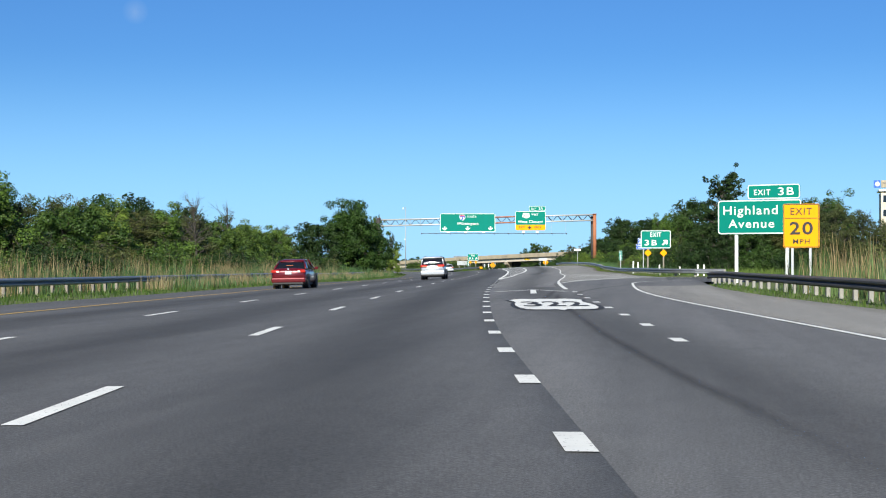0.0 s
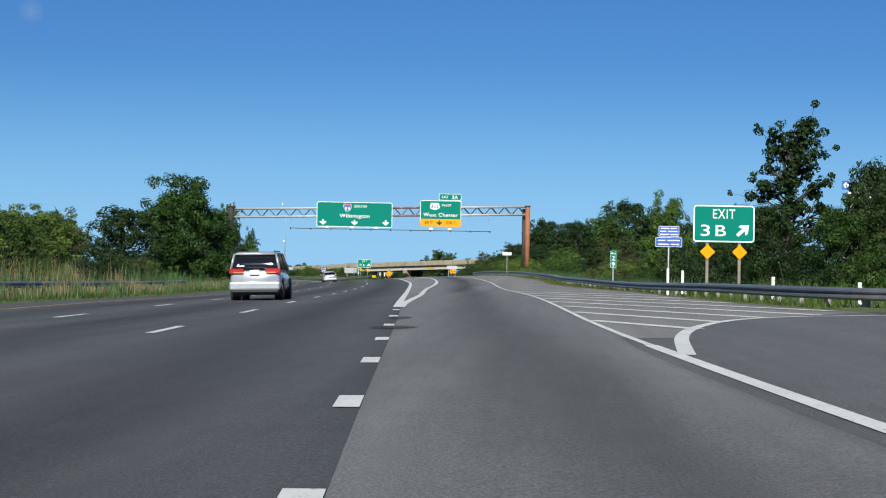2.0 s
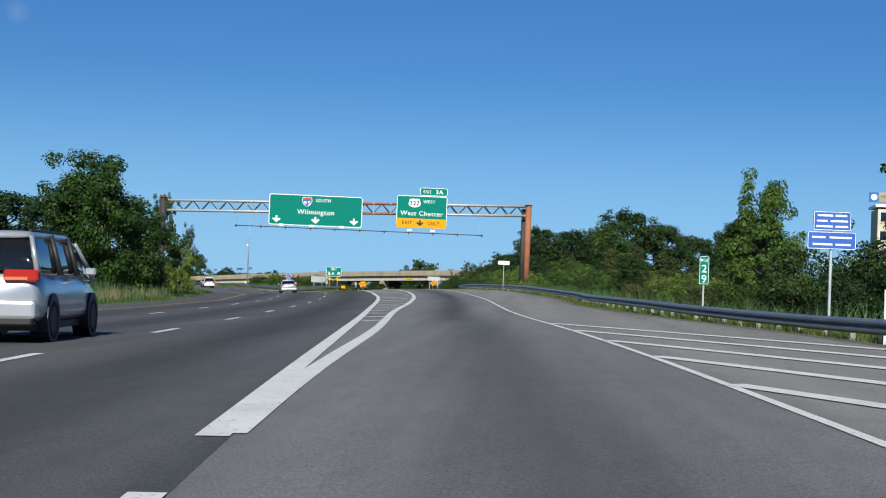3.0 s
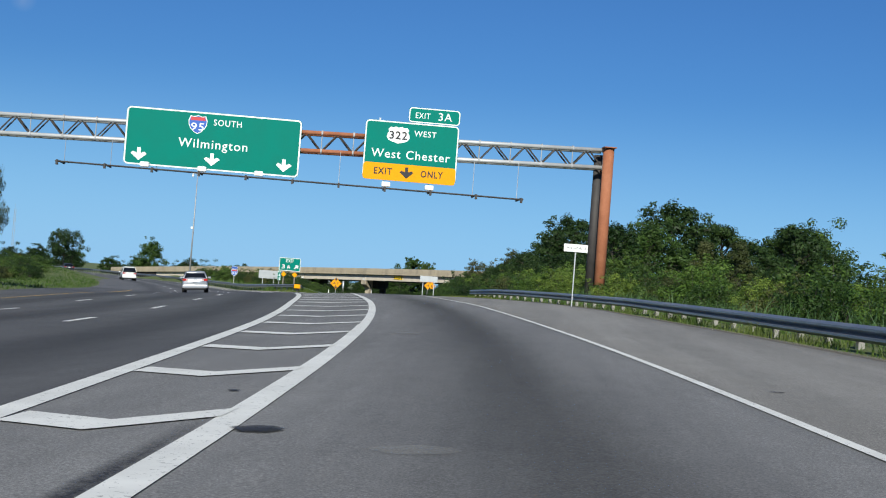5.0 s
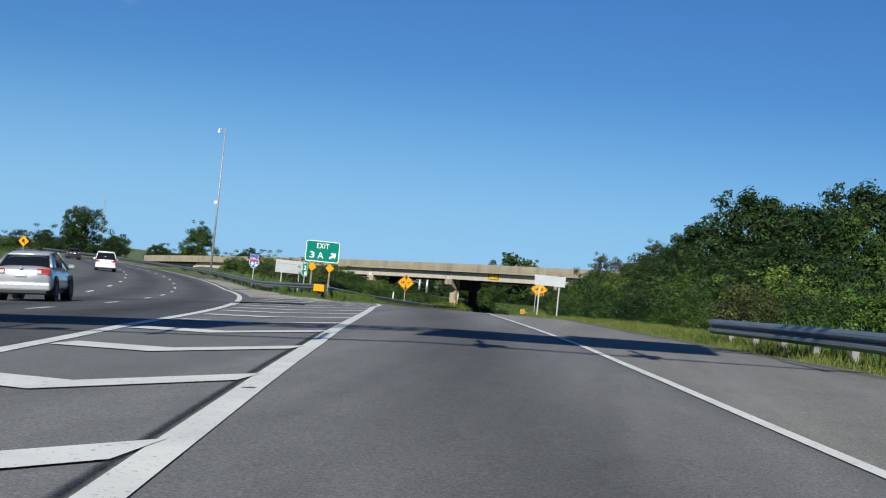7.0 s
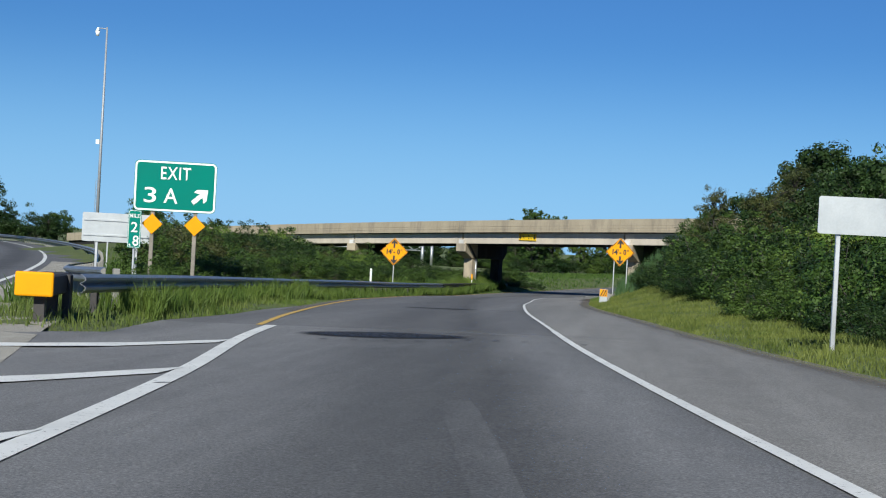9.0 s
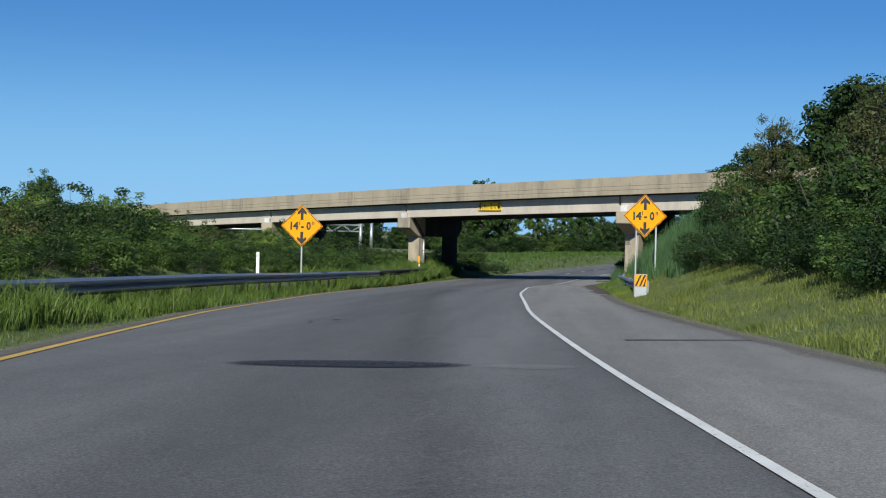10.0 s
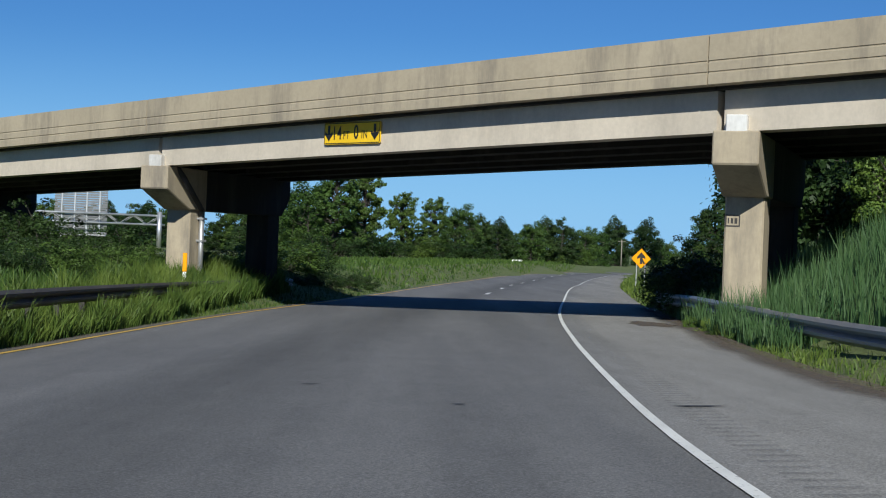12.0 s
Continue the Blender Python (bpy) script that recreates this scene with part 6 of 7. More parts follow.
for x, y, top, k in ((-40.4, 392, -0.6, "bush_dark"), (-39.0, 393, -1.0, "bush"), (-37.9, 394, -1.1, "bush_dark"), (-36.4, 396, -1.15, "bush"), (-42.5, 394, -1.0, "bush"), (-41.5, 403, -1.0, "bush_dark"), (-36.0, 405, -0.9, "bush_dark"), (-34.6, 408, -0.4, "bush"), (-33.6, 412, -0.8, "bush_dark"), (-39.5, 420, -1.2, "bush"), (-37.0, 384, -1.5, "bush_dark"), (-39.0, 382, -1.45, "bush"), (-44.5, 390, -0.9, "bush")):
    put_top(k, x, y, top, 1.9, "wedge bushes")
for i in range(30):
    y = 302 + 2.4 * i
    put(pick("bush", "bush_dark", "bush"), yellow_line(y) - 3.3 - 1.6 * rng.random(), y, 0.8 + 0.5 * rng.random(), 1.5, "verge weeds")
# beyond the overpass
FAR_LINE = [("far_dark", -43.5, 522, 8.4), ("far", -39.6, 504, 9.4), ("airy", -36.6, 499, 11.0), ("airy", -33.4, 506, 10.4), ("airy", -29.6, 533, 9.4), ("airy", -25.2, 540, 9.2), ("far", -21.9, 537, 8.4), ("far_dark", -18.6, 553, 7.6), ("far", -11.5, 600, 7.6), ("far", -5.7, 608, 7.8), ("far_dark", 2.1, 633, 9.8), ("far", 8.8, 649, 8.6), ("far", 20.8, 720, 9.6), ("far_dark", 33.5, 772, 14.2), ("far_dark", 47.9, 807, 15.0), ("far", 61.8, 860, 9.6), ("far", 78, 930, 9.0), ("far_dark", 50, 745, 8.0)]
def less(y):
    """Metres off a far tree's height, so its top fits the camera's view."""
    return float(np.interp(y, (370, 450, 520, 600, 720), (0.1, 0.6, 1.3, 1.1, 0.0)))


for k, x, y, h in FAR_LINE:
    h -= less(y)
    put(k, x, y, h * 1.04, 1.05, "far trees")
    put(pick("far", "far_dark"), x - 3 + 6 * rng.random(), y + 8 + 6 * rng.random(), h * (0.5 if k == "airy" else 0.82), 1.2, "far trees")
    put(pick("bush_dark", "bush"), x + 2 * rng.random() - 2, y - 3, 2.6 + rng.random(), 1.6, "far bushes")
for i in range(20):
    x, y = -70 + i * 1.5 + rng.random(), 520 + rng.random() * 18
    if -56.2 < x < -51.2:
        continue
    put(pick("far", "far_dark"), x, y, 4.9 + 2.0 * rng.random(), 1.2, "far trees")
for i in range(52):
    x, y = -20 + i * 3.4 + rng.random() * 4, 560 + 40 * rng.random()
    if paved(x, y) > 8:
        put(pick("far", "far_dark", "far_dark"), x, y, 6.4 + 2 * rng.random(), 1.1, "far trees")
for i in range(16):
    y = 432 + 9 * i
    put(pick("far", "far_dark"), right_pave(y) + 14 + 6 * rng.random(), y, 7 + 3 * rng.random(), 1.1, "far trees")
for k, x, y, h in (("far_dark", -8.2, 420, 9.0), ("far_dark", -3.1, 430, 11), ("bright", -6.4, 412, 7.6), ("far_dark", 2.5, 470, 10.5), ("far_dark", 8.5, 520, 9.0), ("far", 16, 560, 7.6)):
    put(k, x, y, h, 1.1, "far trees")
put("flat", -100.4, 430, 8.4, 0.9)
put("round", -97.9, 487, 9.6, 1.0)
for i in range(46):
    x, y = -205 + 3.6 * i + rng.random() * 3, 520 + 20 * rng.random() - 0.25 * i
    if paved(x, y) > 6 and not -57.5 < x < -51.0:
        put(pick("far", "far_dark", "bush_dark"), x, y, 4.2 + 2.2 * rng.random(), 1.5, "far trees")
for i in range(24):
    y = 335 + 9 * i
    put(pick("bush", "bush_dark", "bush_bright"), through_edge(y) - 21 - 3 * rng.random(), y, 2.0 + rng.random(), 1.4, "median bushes")

for y in np.arange(258, 346, 3.2):
    put(pick("bush_dark", "bush_dark", "bush"), right_pave(y) + 3.5 + 0.9 * rng.random(), y, 1.0 + 0.5 * rng.random(), 1.4, "roadside bushes")
for y in np.arange(376, 398, 3.0):
    put(pick("bush_dark", "bush"), yellow_line(y) - 4.2 - 1.5 * rng.random(), y, 0.9 + 0.4 * rng.random(), 1.5, "wedge bushes")
    put(pick("bush_dark", "bush"), yellow_line(y) - 7.5 - 2.5 * rng.random(), y, 1.0 + 0.5 * rng.random(), 1.5, "wedge bushes")

for k in KINDS:
    if k not in used:  # unused kinds
        for c in list(KINDS[k].children):
            bpy.data.objects.remove(c)
        bpy.data.objects.remove(KINDS[k])


def join_thicket(groups, name, label):
    """Join the plants of a thicket that nobody could count into one mesh."""
    co, idx, start, mat_i, mats, nv, nl = [], [], [], [], [], 0, 0
    for ob in [o for o in scene.objects if o.parent is None and o.get("group") in groups]:
        for c in list(ob.children):
            me, m = c.data, np.array(ob.matrix_basis @ c.matrix_basis)
            v = np.empty(len(me.vertices) * 3)
            me.vertices.foreach_get("co", v)
            lv, ps = np.empty(len(me.loops), int), np.empty(len(me.polygons), int)
            me.loops.foreach_get("vertex_index", lv)
            me.polygons.foreach_get("loop_start", ps)
            if me.materials[0] not in mats:
                mats.append(me.materials[0])
            co.append(v.reshape(-1, 3) @ m[:3, :3].T + m[:3, 3])
            idx.append(lv + nv)
            start.append(ps + nl)
            mat_i.append(np.full(len(ps), mats.index(me.materials[0])))
            nv, nl = nv + len(me.vertices), nl + len(lv)
            bpy.data.objects.remove(c)
        bpy.data.objects.remove(ob)
    me = bpy.data.meshes.new(name)
    me.vertices.add(nv)
    me.vertices.foreach_set("co", np.concatenate(co).ravel())
    me.loops.add(nl)
    me.loops.foreach_set("vertex_index", np.concatenate(idx))
    me.polygons.add(len(np.concatenate(start)))
    me.polygons.foreach_set("loop_start", np.concatenate(start))
    for m in mats:
        me.materials.append(m)
    me.polygons.foreach_set("material_index", np.concatenate(mat_i))
    me.update()
    return tagged(new(name, me), label, "bushes", kind="stuff")


join_thicket({"wedge bushes", "verge weeds"}, "thicket", "dense green thicket of bushes between ramp and highway")



def blades(name, label, places, h0, h1, width, mat, seed, lean=0.8):
    """Grass or reeds: one tapering, bent blade for each (x, y) place."""
    r = np.random.default_rng(seed)
    n = len(places)
    base = np.array([(x, y, ground_z(x, y) - 0.03) for x, y in places])
    h = h0 + (h1 - h0) * r.random(n) ** 1.2
    h *= np.array([0.85 + 0.75 * noise.noise(Vector((x * 0.55, y * 0.55, seed))) for x, y in places])
    t = r.random(n) * 6.283
    side = np.stack([np.cos(t), np.sin(t), 0 * t], 1) * (width * (0.6 + 0.8 * r.random(n)))[:, None]
    t2 = r.random(n) * 6.283
    bend = np.stack([np.cos(t2), np.sin(t2), 0 * t2], 1) * (h * lean * r.random(n))[:, None]
    up = np.array([0, 0, 1.0])
    mid, tip = base + up * (h * 0.55)[:, None] + bend * 0.3, base + up * h[:, None] + bend
    v = np.stack([base - side, base + side, mid + side * 0.8, mid - side * 0.8, tip], 1).reshape(-1, 3)
    me = bpy.data.meshes.new(name)
    me.vertices.add(n * 5)
    me.vertices.foreach_set("co", v.ravel())
    idx = (np.arange(n) * 5)[:, None] + np.array([0, 1, 2, 3, 3, 2, 4])
    me.loops.add(n * 7)
    me.loops.foreach_set("vertex_index", idx.ravel())
    me.polygons.add(n * 2)
    me.polygons.foreach_set("loop_start", ((np.arange(n) * 7)[:, None] + np.array([0, 4])).ravel())
    me.materials.append(mat)
    me.update()
    me.validate()
    return tagged(new(name, me), label, "grass", kind="stuff")


def strip(left, right, y0, y1, per, seed, patchy=0.0):
    """Scattered places between two lines over y."""
    r = np.random.default_rng(seed)
    wide = np.mean([right(y) - left(y) for y in np.linspace(y0, y1, 9)])
    out = []
    for _ in range(int(per * wide * (y1 - y0))):
        y = y0 + (y1 - y0) * r.random()
        x = left(y) + (right(y) - left(y)) * r.random()
        if patchy and noise.noise(Vector((x * 0.45, y * 0.45, seed))) < patchy * r.random() - 0.25:
            continue
        if paved(x, y) > 0.12:
            out.append((x, y))
    return out


rp = right_pave
blades("verge_grass", "bright uncut grass on the ramp's verge", strip(lambda y: rp(y) + 0.1, lambda y: rp(y) + 3.6, 226, 346, 300, 1), 0.05, 0.19, 0.007, M_GRASS_DRY, 1)
blades("verge_grass", "bright uncut grass on the ramp's inner verge", strip(lambda y: yellow_line(y) - 6.2, lambda y: yellow_line(y) - 0.36, 287, 372, 170, 2), 0.04, 0.17, 0.006, M_GRASS, 2)
blades("verge_grass", "tawny uncut grass round the rail's end", strip(lambda y: -36.5, lambda y: yellow_line(max(y, 287)) - 1.3, 283, 305, 90, 21), 0.06, 0.30, 0.009, M_GRASS_DRY, 21)
blades("verge_weeds", "taller weeds on the ramp's inner verge", strip(lambda y: yellow_line(y) - 6.5, lambda y: yellow_line(y) - 2.6, 340, 400, 60, 3, 0.7), 0.12, 0.40, 0.012, M_WEED, 3)
blades("verge_grass", "long grass under the overpass", strip(lambda y: yellow_line(y) - 14, lambda y: yellow_line(y) - 0.36, 372, 424, 60, 4), 0.06, 0.24, 0.011, M_WEED, 4)
blades("verge_weeds", "weeds and long grass under the guardrail", strip(lambda y: rp(y) + 0.05, lambda y: rp(y) + 3.2, 96, 240, 60, 5, 0.3), 0.06, 0.26, 0.010, M_GRASS, 5)
blades("verge_grass", "long grass before the guardrail", strip(lambda y: rp(y) + 0.05, lambda y: rp(y) + 0.75, 96, 200, 160, 36, 0.3), 0.10, 0.34, 0.009, M_GRASS_DRY, 36)
blades("verge_weeds", "rank weeds behind the guardrail", strip(lambda y: rp(y) + 1.2, lambda y: rp(y) + 3.4, 96, 240, 16, 6), 0.3, 0.85, 0.010, M_REED, 6)
bridge_rail = spline([(y_, x_) for x_, y_ in RAIL_BRIDGE])
inner_rail = spline([(y_, x_) for x_, y_ in RAIL_RAMP_LEFT[:-1] + RAIL_OVERGROWN])
blades("verge_weeds", "rank green weeds along the inner guardrail", strip(lambda y: inner_rail(y) - 0.5, lambda y: inner_rail(y) + 0.75, 289, 352, 320, 31), 0.26, 0.58, 0.009, M_GRASS, 31)
blades("verge_weeds", "tall weeds hiding the rusty guardrail", strip(lambda y: inner_rail(y) - 1.6, lambda y: inner_rail(y) + 0.36, 351, 400, 300, 32), 0.40, 0.86, 0.013, M_GRASS, 32, 0.7)
blades("verge_weeds", "leafy weeds leaning over the overgrown guardrail", strip(lambda y: inner_rail(y) + 0.02, lambda y: inner_rail(y) + 0.45, 353, 400, 480, 37), 0.48, 0.92, 0.016, M_GRASS, 37, 0.7)
blades("verge_grass", "soft grass under the overgrown guardrail", strip(lambda y: inner_rail(y) + 0.1, lambda y: yellow_line(y) - 0.4, 360, 402, 200, 35), 0.05, 0.20, 0.007, M_GRASS, 35)
blades("verge_weeds", "leafy weeds before the bridge pier", strip(lambda y: inner_rail(y) - 6, lambda y: inner_rail(y) - 1.0, 366, 402, 120, 33, 0.5), 0.15, 0.5, 0.022, M_WEED, 33, 0.9)
te = through_edge
blades("median_grass", "grass strip before the median guardrail", strip(lambda y: te(y) - 17.4, lambda y: te(y) - 14.4, 8, 190, 18, 7), 0.10, 0.35, 0.02, M_GRASS, 7)
blades("median_reeds", "tall green reeds behind the median guardrail", strip(lambda y: te(y) - 21.5, lambda y: te(y) - 17.5, 8, 190, 26, 8, 0.5), 0.8, 1.8, 0.015, M_REED, 8, 0.3)
blades("median_straw", "tall pale dry reeds behind the median guardrail", strip(lambda y: te(y) - 22.5, lambda y: te(y) - 18.0, 8, 150, 26, 9, 0.7), 1.0, 2.2, 0.012, M_STRAW, 9, 0.25)
blades("median_straw", "pale dry reeds in front of the median guardrail", strip(lambda y: te(y) - 17.1, lambda y: te(y) - 15.6, 66, 200, 40, 29, 0.4), 0.45, 1.05, 0.013, M_STRAW, 29, 0.35)
blades("median_reeds", "green reeds in front of the median guardrail", strip(lambda y: te(y) - 17.1, lambda y: te(y) - 15.4, 66, 200, 40, 30, 0.4), 0.4, 0.95, 0.014, M_REED, 30, 0.4)
blades("median_grass", "mown grass between the carriageways", strip(lambda y: te(y) - 22, lambda y: te(y) - 14.4, 190, 330, 7, 10), 0.08, 0.25, 0.03, M_GRASS, 10)
blades("bank_reeds", "tall green reeds beside the exit lane", strip(lambda y: loop_pave(min(y, 66)) + 1.4, lambda y: loop_pave(min(y, 66)) + 7, 12, 54, 40, 11), 0.6, 1.5, 0.010, M_REED, 11, 0.35)
blades("bank_straw", "pale reed heads beside the exit lane", strip(lambda y: loop_pave(min(y, 66)) + 1.6, lambda y: loop_pave(min(y, 66)) + 8, 12, 54, 9, 12), 1.2, 2.0, 0.014, M_STRAW, 12, 0.2)
blades("verge_grass", "weedy grass at the guardrail's foot", strip(lambda y: loop_pave(min(y, 66)) + 0.1, lambda y: loop_pave(min(y, 66)) + 1.0, 12, 70, 40, 13), 0.06, 0.22, 0.014, M_GRASS, 13)
blades("bank_reeds", "tall blue-green reeds on the bank by the overpass", strip(lambda y: bridge_rail(y) + (0.4 if y > 343 else 1.2), lambda y: rp(y) + 10, 338, 392, 115, 14), 0.4, 1.05, 0.011, M_REED, 14, 0.35)
blades("bank_straw", "dry reed stalks on the bank by the overpass", strip(lambda y: rp(y) + 5, lambda y: rp(y) + 11, 346, 372, 7, 15), 0.9, 1.7, 0.012, M_STRAW, 15, 0.2)
blades("verge_grass", "rank grass between rail and pavement", strip(lambda y: rp(y) + 0.02, lambda y: bridge_rail(y) + 0.3, 336, 392, 240, 16, 0.5), 0.06, 0.30, 0.010, M_GRASS, 16)
blades("verge_reeds", "green reeds growing through the guardrail", strip(lambda y: bridge_rail(y) - 0.45, lambda y: bridge_rail(y) + 0.3, 368.5, 386, 340, 34), 0.40, 0.90, 0.012, M_REED, 34, 0.4)
blades("far_grass", "grass beyond the overpass", strip(lambda y: yellow_line(y) - 16, lambda y: yellow_line(y) - 0.95, 420, 560, 5, 17), 0.15, 0.5, 0.05, M_GRASS, 17)
blades("far_grass", "grass beyond the overpass", strip(lambda y: rp(y) + 0.1, lambda y: rp(y) + 9, 392, 540, 7, 18), 0.15, 0.6, 0.05, M_GRASS, 18)
blades("wedge_grass", "rough grass between ramp and through lanes", strip(lambda y: te(y) + 3.2, lambda y: yellow_line(y) - 6, 292, 372, 7, 19), 0.15, 0.6, 0.03, M_GRASS, 19)
blades("loop_grass", "grass behind the exit sign's guardrail", strip(lambda y: 1.2, lambda y: 14, 95.5, 126, 12, 20), 0.15, 0.6, 0.02, M_GRASS, 20)


# ---- vehicles ----
def ring(hw, z0, z1, top=1.0, n=20, power=4.5):
    """A rounded cross-section: half width hw at its waist, narrowed to top at its upper end."""
    out = []
    for i in range(n):
        t = 2 * math.pi * (i + 0.5) / n
        c, s = math.cos(t), math.sin(t)
        x = math.copysign(abs(c) ** (2 / power), c) * hw
        k = (math.copysign(abs(s) ** (2 / power), s) + 1) / 2
        out.append((x * (1 + (top - 1) * k), z0 + (z1 - z0) * k))
    return out


def loft(stations, n=20, power=4.5):
    """Stations of (y, half width, z0, z1, top narrowing), rear to front."""
    g = Geo()
    for y, hw, z0, z1, top in stations:
        g.v += [(x, y, z) for x, z in ring(hw, z0, z1, top, n, power)]
    for j in range(len(stations) - 1):
        for i in range(n):
            a, b = j * n + i, j * n + (i + 1) % n
            g.f.append((a, b, b + n, a + n))
    g.f.append(tuple(reversed(range(n))))
    g.f.append(tuple((len(stations) - 1) * n + i for i in range(n)))
    return g


def wheel(car, x, y, r, width=0.22):
    side = 1 if x > 0 else -1
    g = Geo()
    n = 26
    prof = [(0.0, r * 0.66), (0.0, r * 0.90), (0.03, r * 0.985), (0.06, r), (width - 0.06, r), (width - 0.03, r * 0.985), (width, r * 0.9), (width, r * 0.66)]
    for i in range(n):
        t = 2 * math.pi * i / n
        for a, q in prof:
            g.v.append((x + side * (a - width), y + q * math.cos(t), r + q * math.sin(t)))
    k = len(prof)
    for i in range(n):
        j = (i + 1) % n
        for m in range(k - 1):
            g.f.append((i * k + m, i * k + m + 1, j * k + m + 1, j * k + m))
    w = part("wheel", Geo().tube((x - side * width * 0.9, y, r), (x - side * 0.1, y, r), r * 0.55, sides=18), M_PLASTIC, car)
    part("tyre", g, M_TYRE, w, smooth=True)
    rimg = Geo()
    xo = x - side * 0.02
    for i in range(7):
        t = 2 * math.pi * i / 7
        u, v = Vector((0, math.cos(t), math.sin(t))), Vector((0, -math.sin(t), math.cos(t)))
        o = Vector((xo, y, r))
        rimg.quad(o + v * 0.04, o + u * r * 0.62 + v * 0.05, o + u * r * 0.62 - v * 0.05, o - v * 0.04)
    for i in range(24):
        t0, t1 = 2 * math.pi * i / 24, 2 * math.pi * (i + 1) / 24
        rimg.quad(*[(xo, y + q * math.cos(t), r + q * math.sin(t)) for q, t in ((r * 0.58, t0), (r * 0.68, t0), (r * 0.68, t1), (r * 0.58, t1))])
    part("rim", rimg, M_ALLOY, w)


def plate_and_lamps(car, kind, L, W, paint):
    if kind == "van":
        for sx in (-1, 1):
            part("tail_light", bevelled(Geo().box(sx * (W / 2 - 0.29), 0.01, 1.06, 0.55, 0.18, 0.19), 0.03, 1), M_LENS, car, "red wraparound tail light")
            part("reversing_light", Geo().box(sx * (W / 2 - 0.36), -0.084, 1.015, 0.36, 0.012, 0.05), M_LENS_AMBER, car, "amber lower lens")
        part("number_plate", Geo().box(0, -0.085, 1.02, 0.36, 0.02, 0.17), M_PLATE, car)
        part("bumper", bevelled(Geo().box(0, 0.0, 0.52, W - 0.06, 0.30, 0.30), 0.06, 2), paint, car)
        part("bumper_step", bevelled(Geo().box(0, -0.02, 0.33, W - 0.16, 0.28, 0.12), 0.03, 1), M_PLASTIC, car)
        part("window_lettering", Geo().box(-0.52, -0.012, 1.25, 0.28, 0.01, 0.05).box(-0.6, -0.012, 1.3, 0.06, 0.01, 0.05), M_SIGNWHITE, car)
        part("wiper", Geo().box(0.05, -0.05, 1.2, 0.6, 0.02, 0.02), M_PLASTIC, car)
        for sx in (-1, 1):
            part("roof_rail", Geo().tube((sx * 0.66, 0.5, 1.80), (sx * 0.66, 2.6, 1.82), 0.02, sides=6), M_PLASTIC, car)
    else:
        for sx in (-1, 1):
            part("tail_light", bevelled(Geo().box(sx * (W / 2 - 0.24), 0.03, 0.87, 0.40, 0.16, 0.16), 0.03, 1), M_LENS, car, "red tail light")
            part("reversing_light", Geo().box(sx * (W / 2 - 0.36), -0.052, 0.86, 0.13, 0.012, 0.09), M_LENS_CLEAR, car)
            part("exhaust", Geo().tube((sx * 0.55, -0.03, 0.30), (sx * 0.55, 0.2, 0.30), 0.04, sides=10), M_ALLOY, car)
        part("number_plate", Geo().box(0, -0.045, 0.80, 0.32, 0.02, 0.16), M_PLATE, car)
        part("badge", Geo().tube((0, -0.04, 0.98), (0, -0.02, 0.98), 0.05, sides=12), M_ALLOY, car)
        part("bumper", bevelled(Geo().box(0, 0.03, 0.42, W - 0.06, 0.22, 0.24), 0.06, 2), paint, car)
        part("bumper_lip", Geo().box(0, 0.02, 0.27, W - 0.3, 0.2, 0.08), M_PLASTIC, car)
    for sx in (-1, 1):
        z = 1.02 if kind == "sedan" else 1.15
        part("wing_mirror", bevelled(Geo().box(sx * (W / 2 + 0.09), L * 0.64, z, 0.2, 0.12, 0.14), 0.03, 1), paint, car)


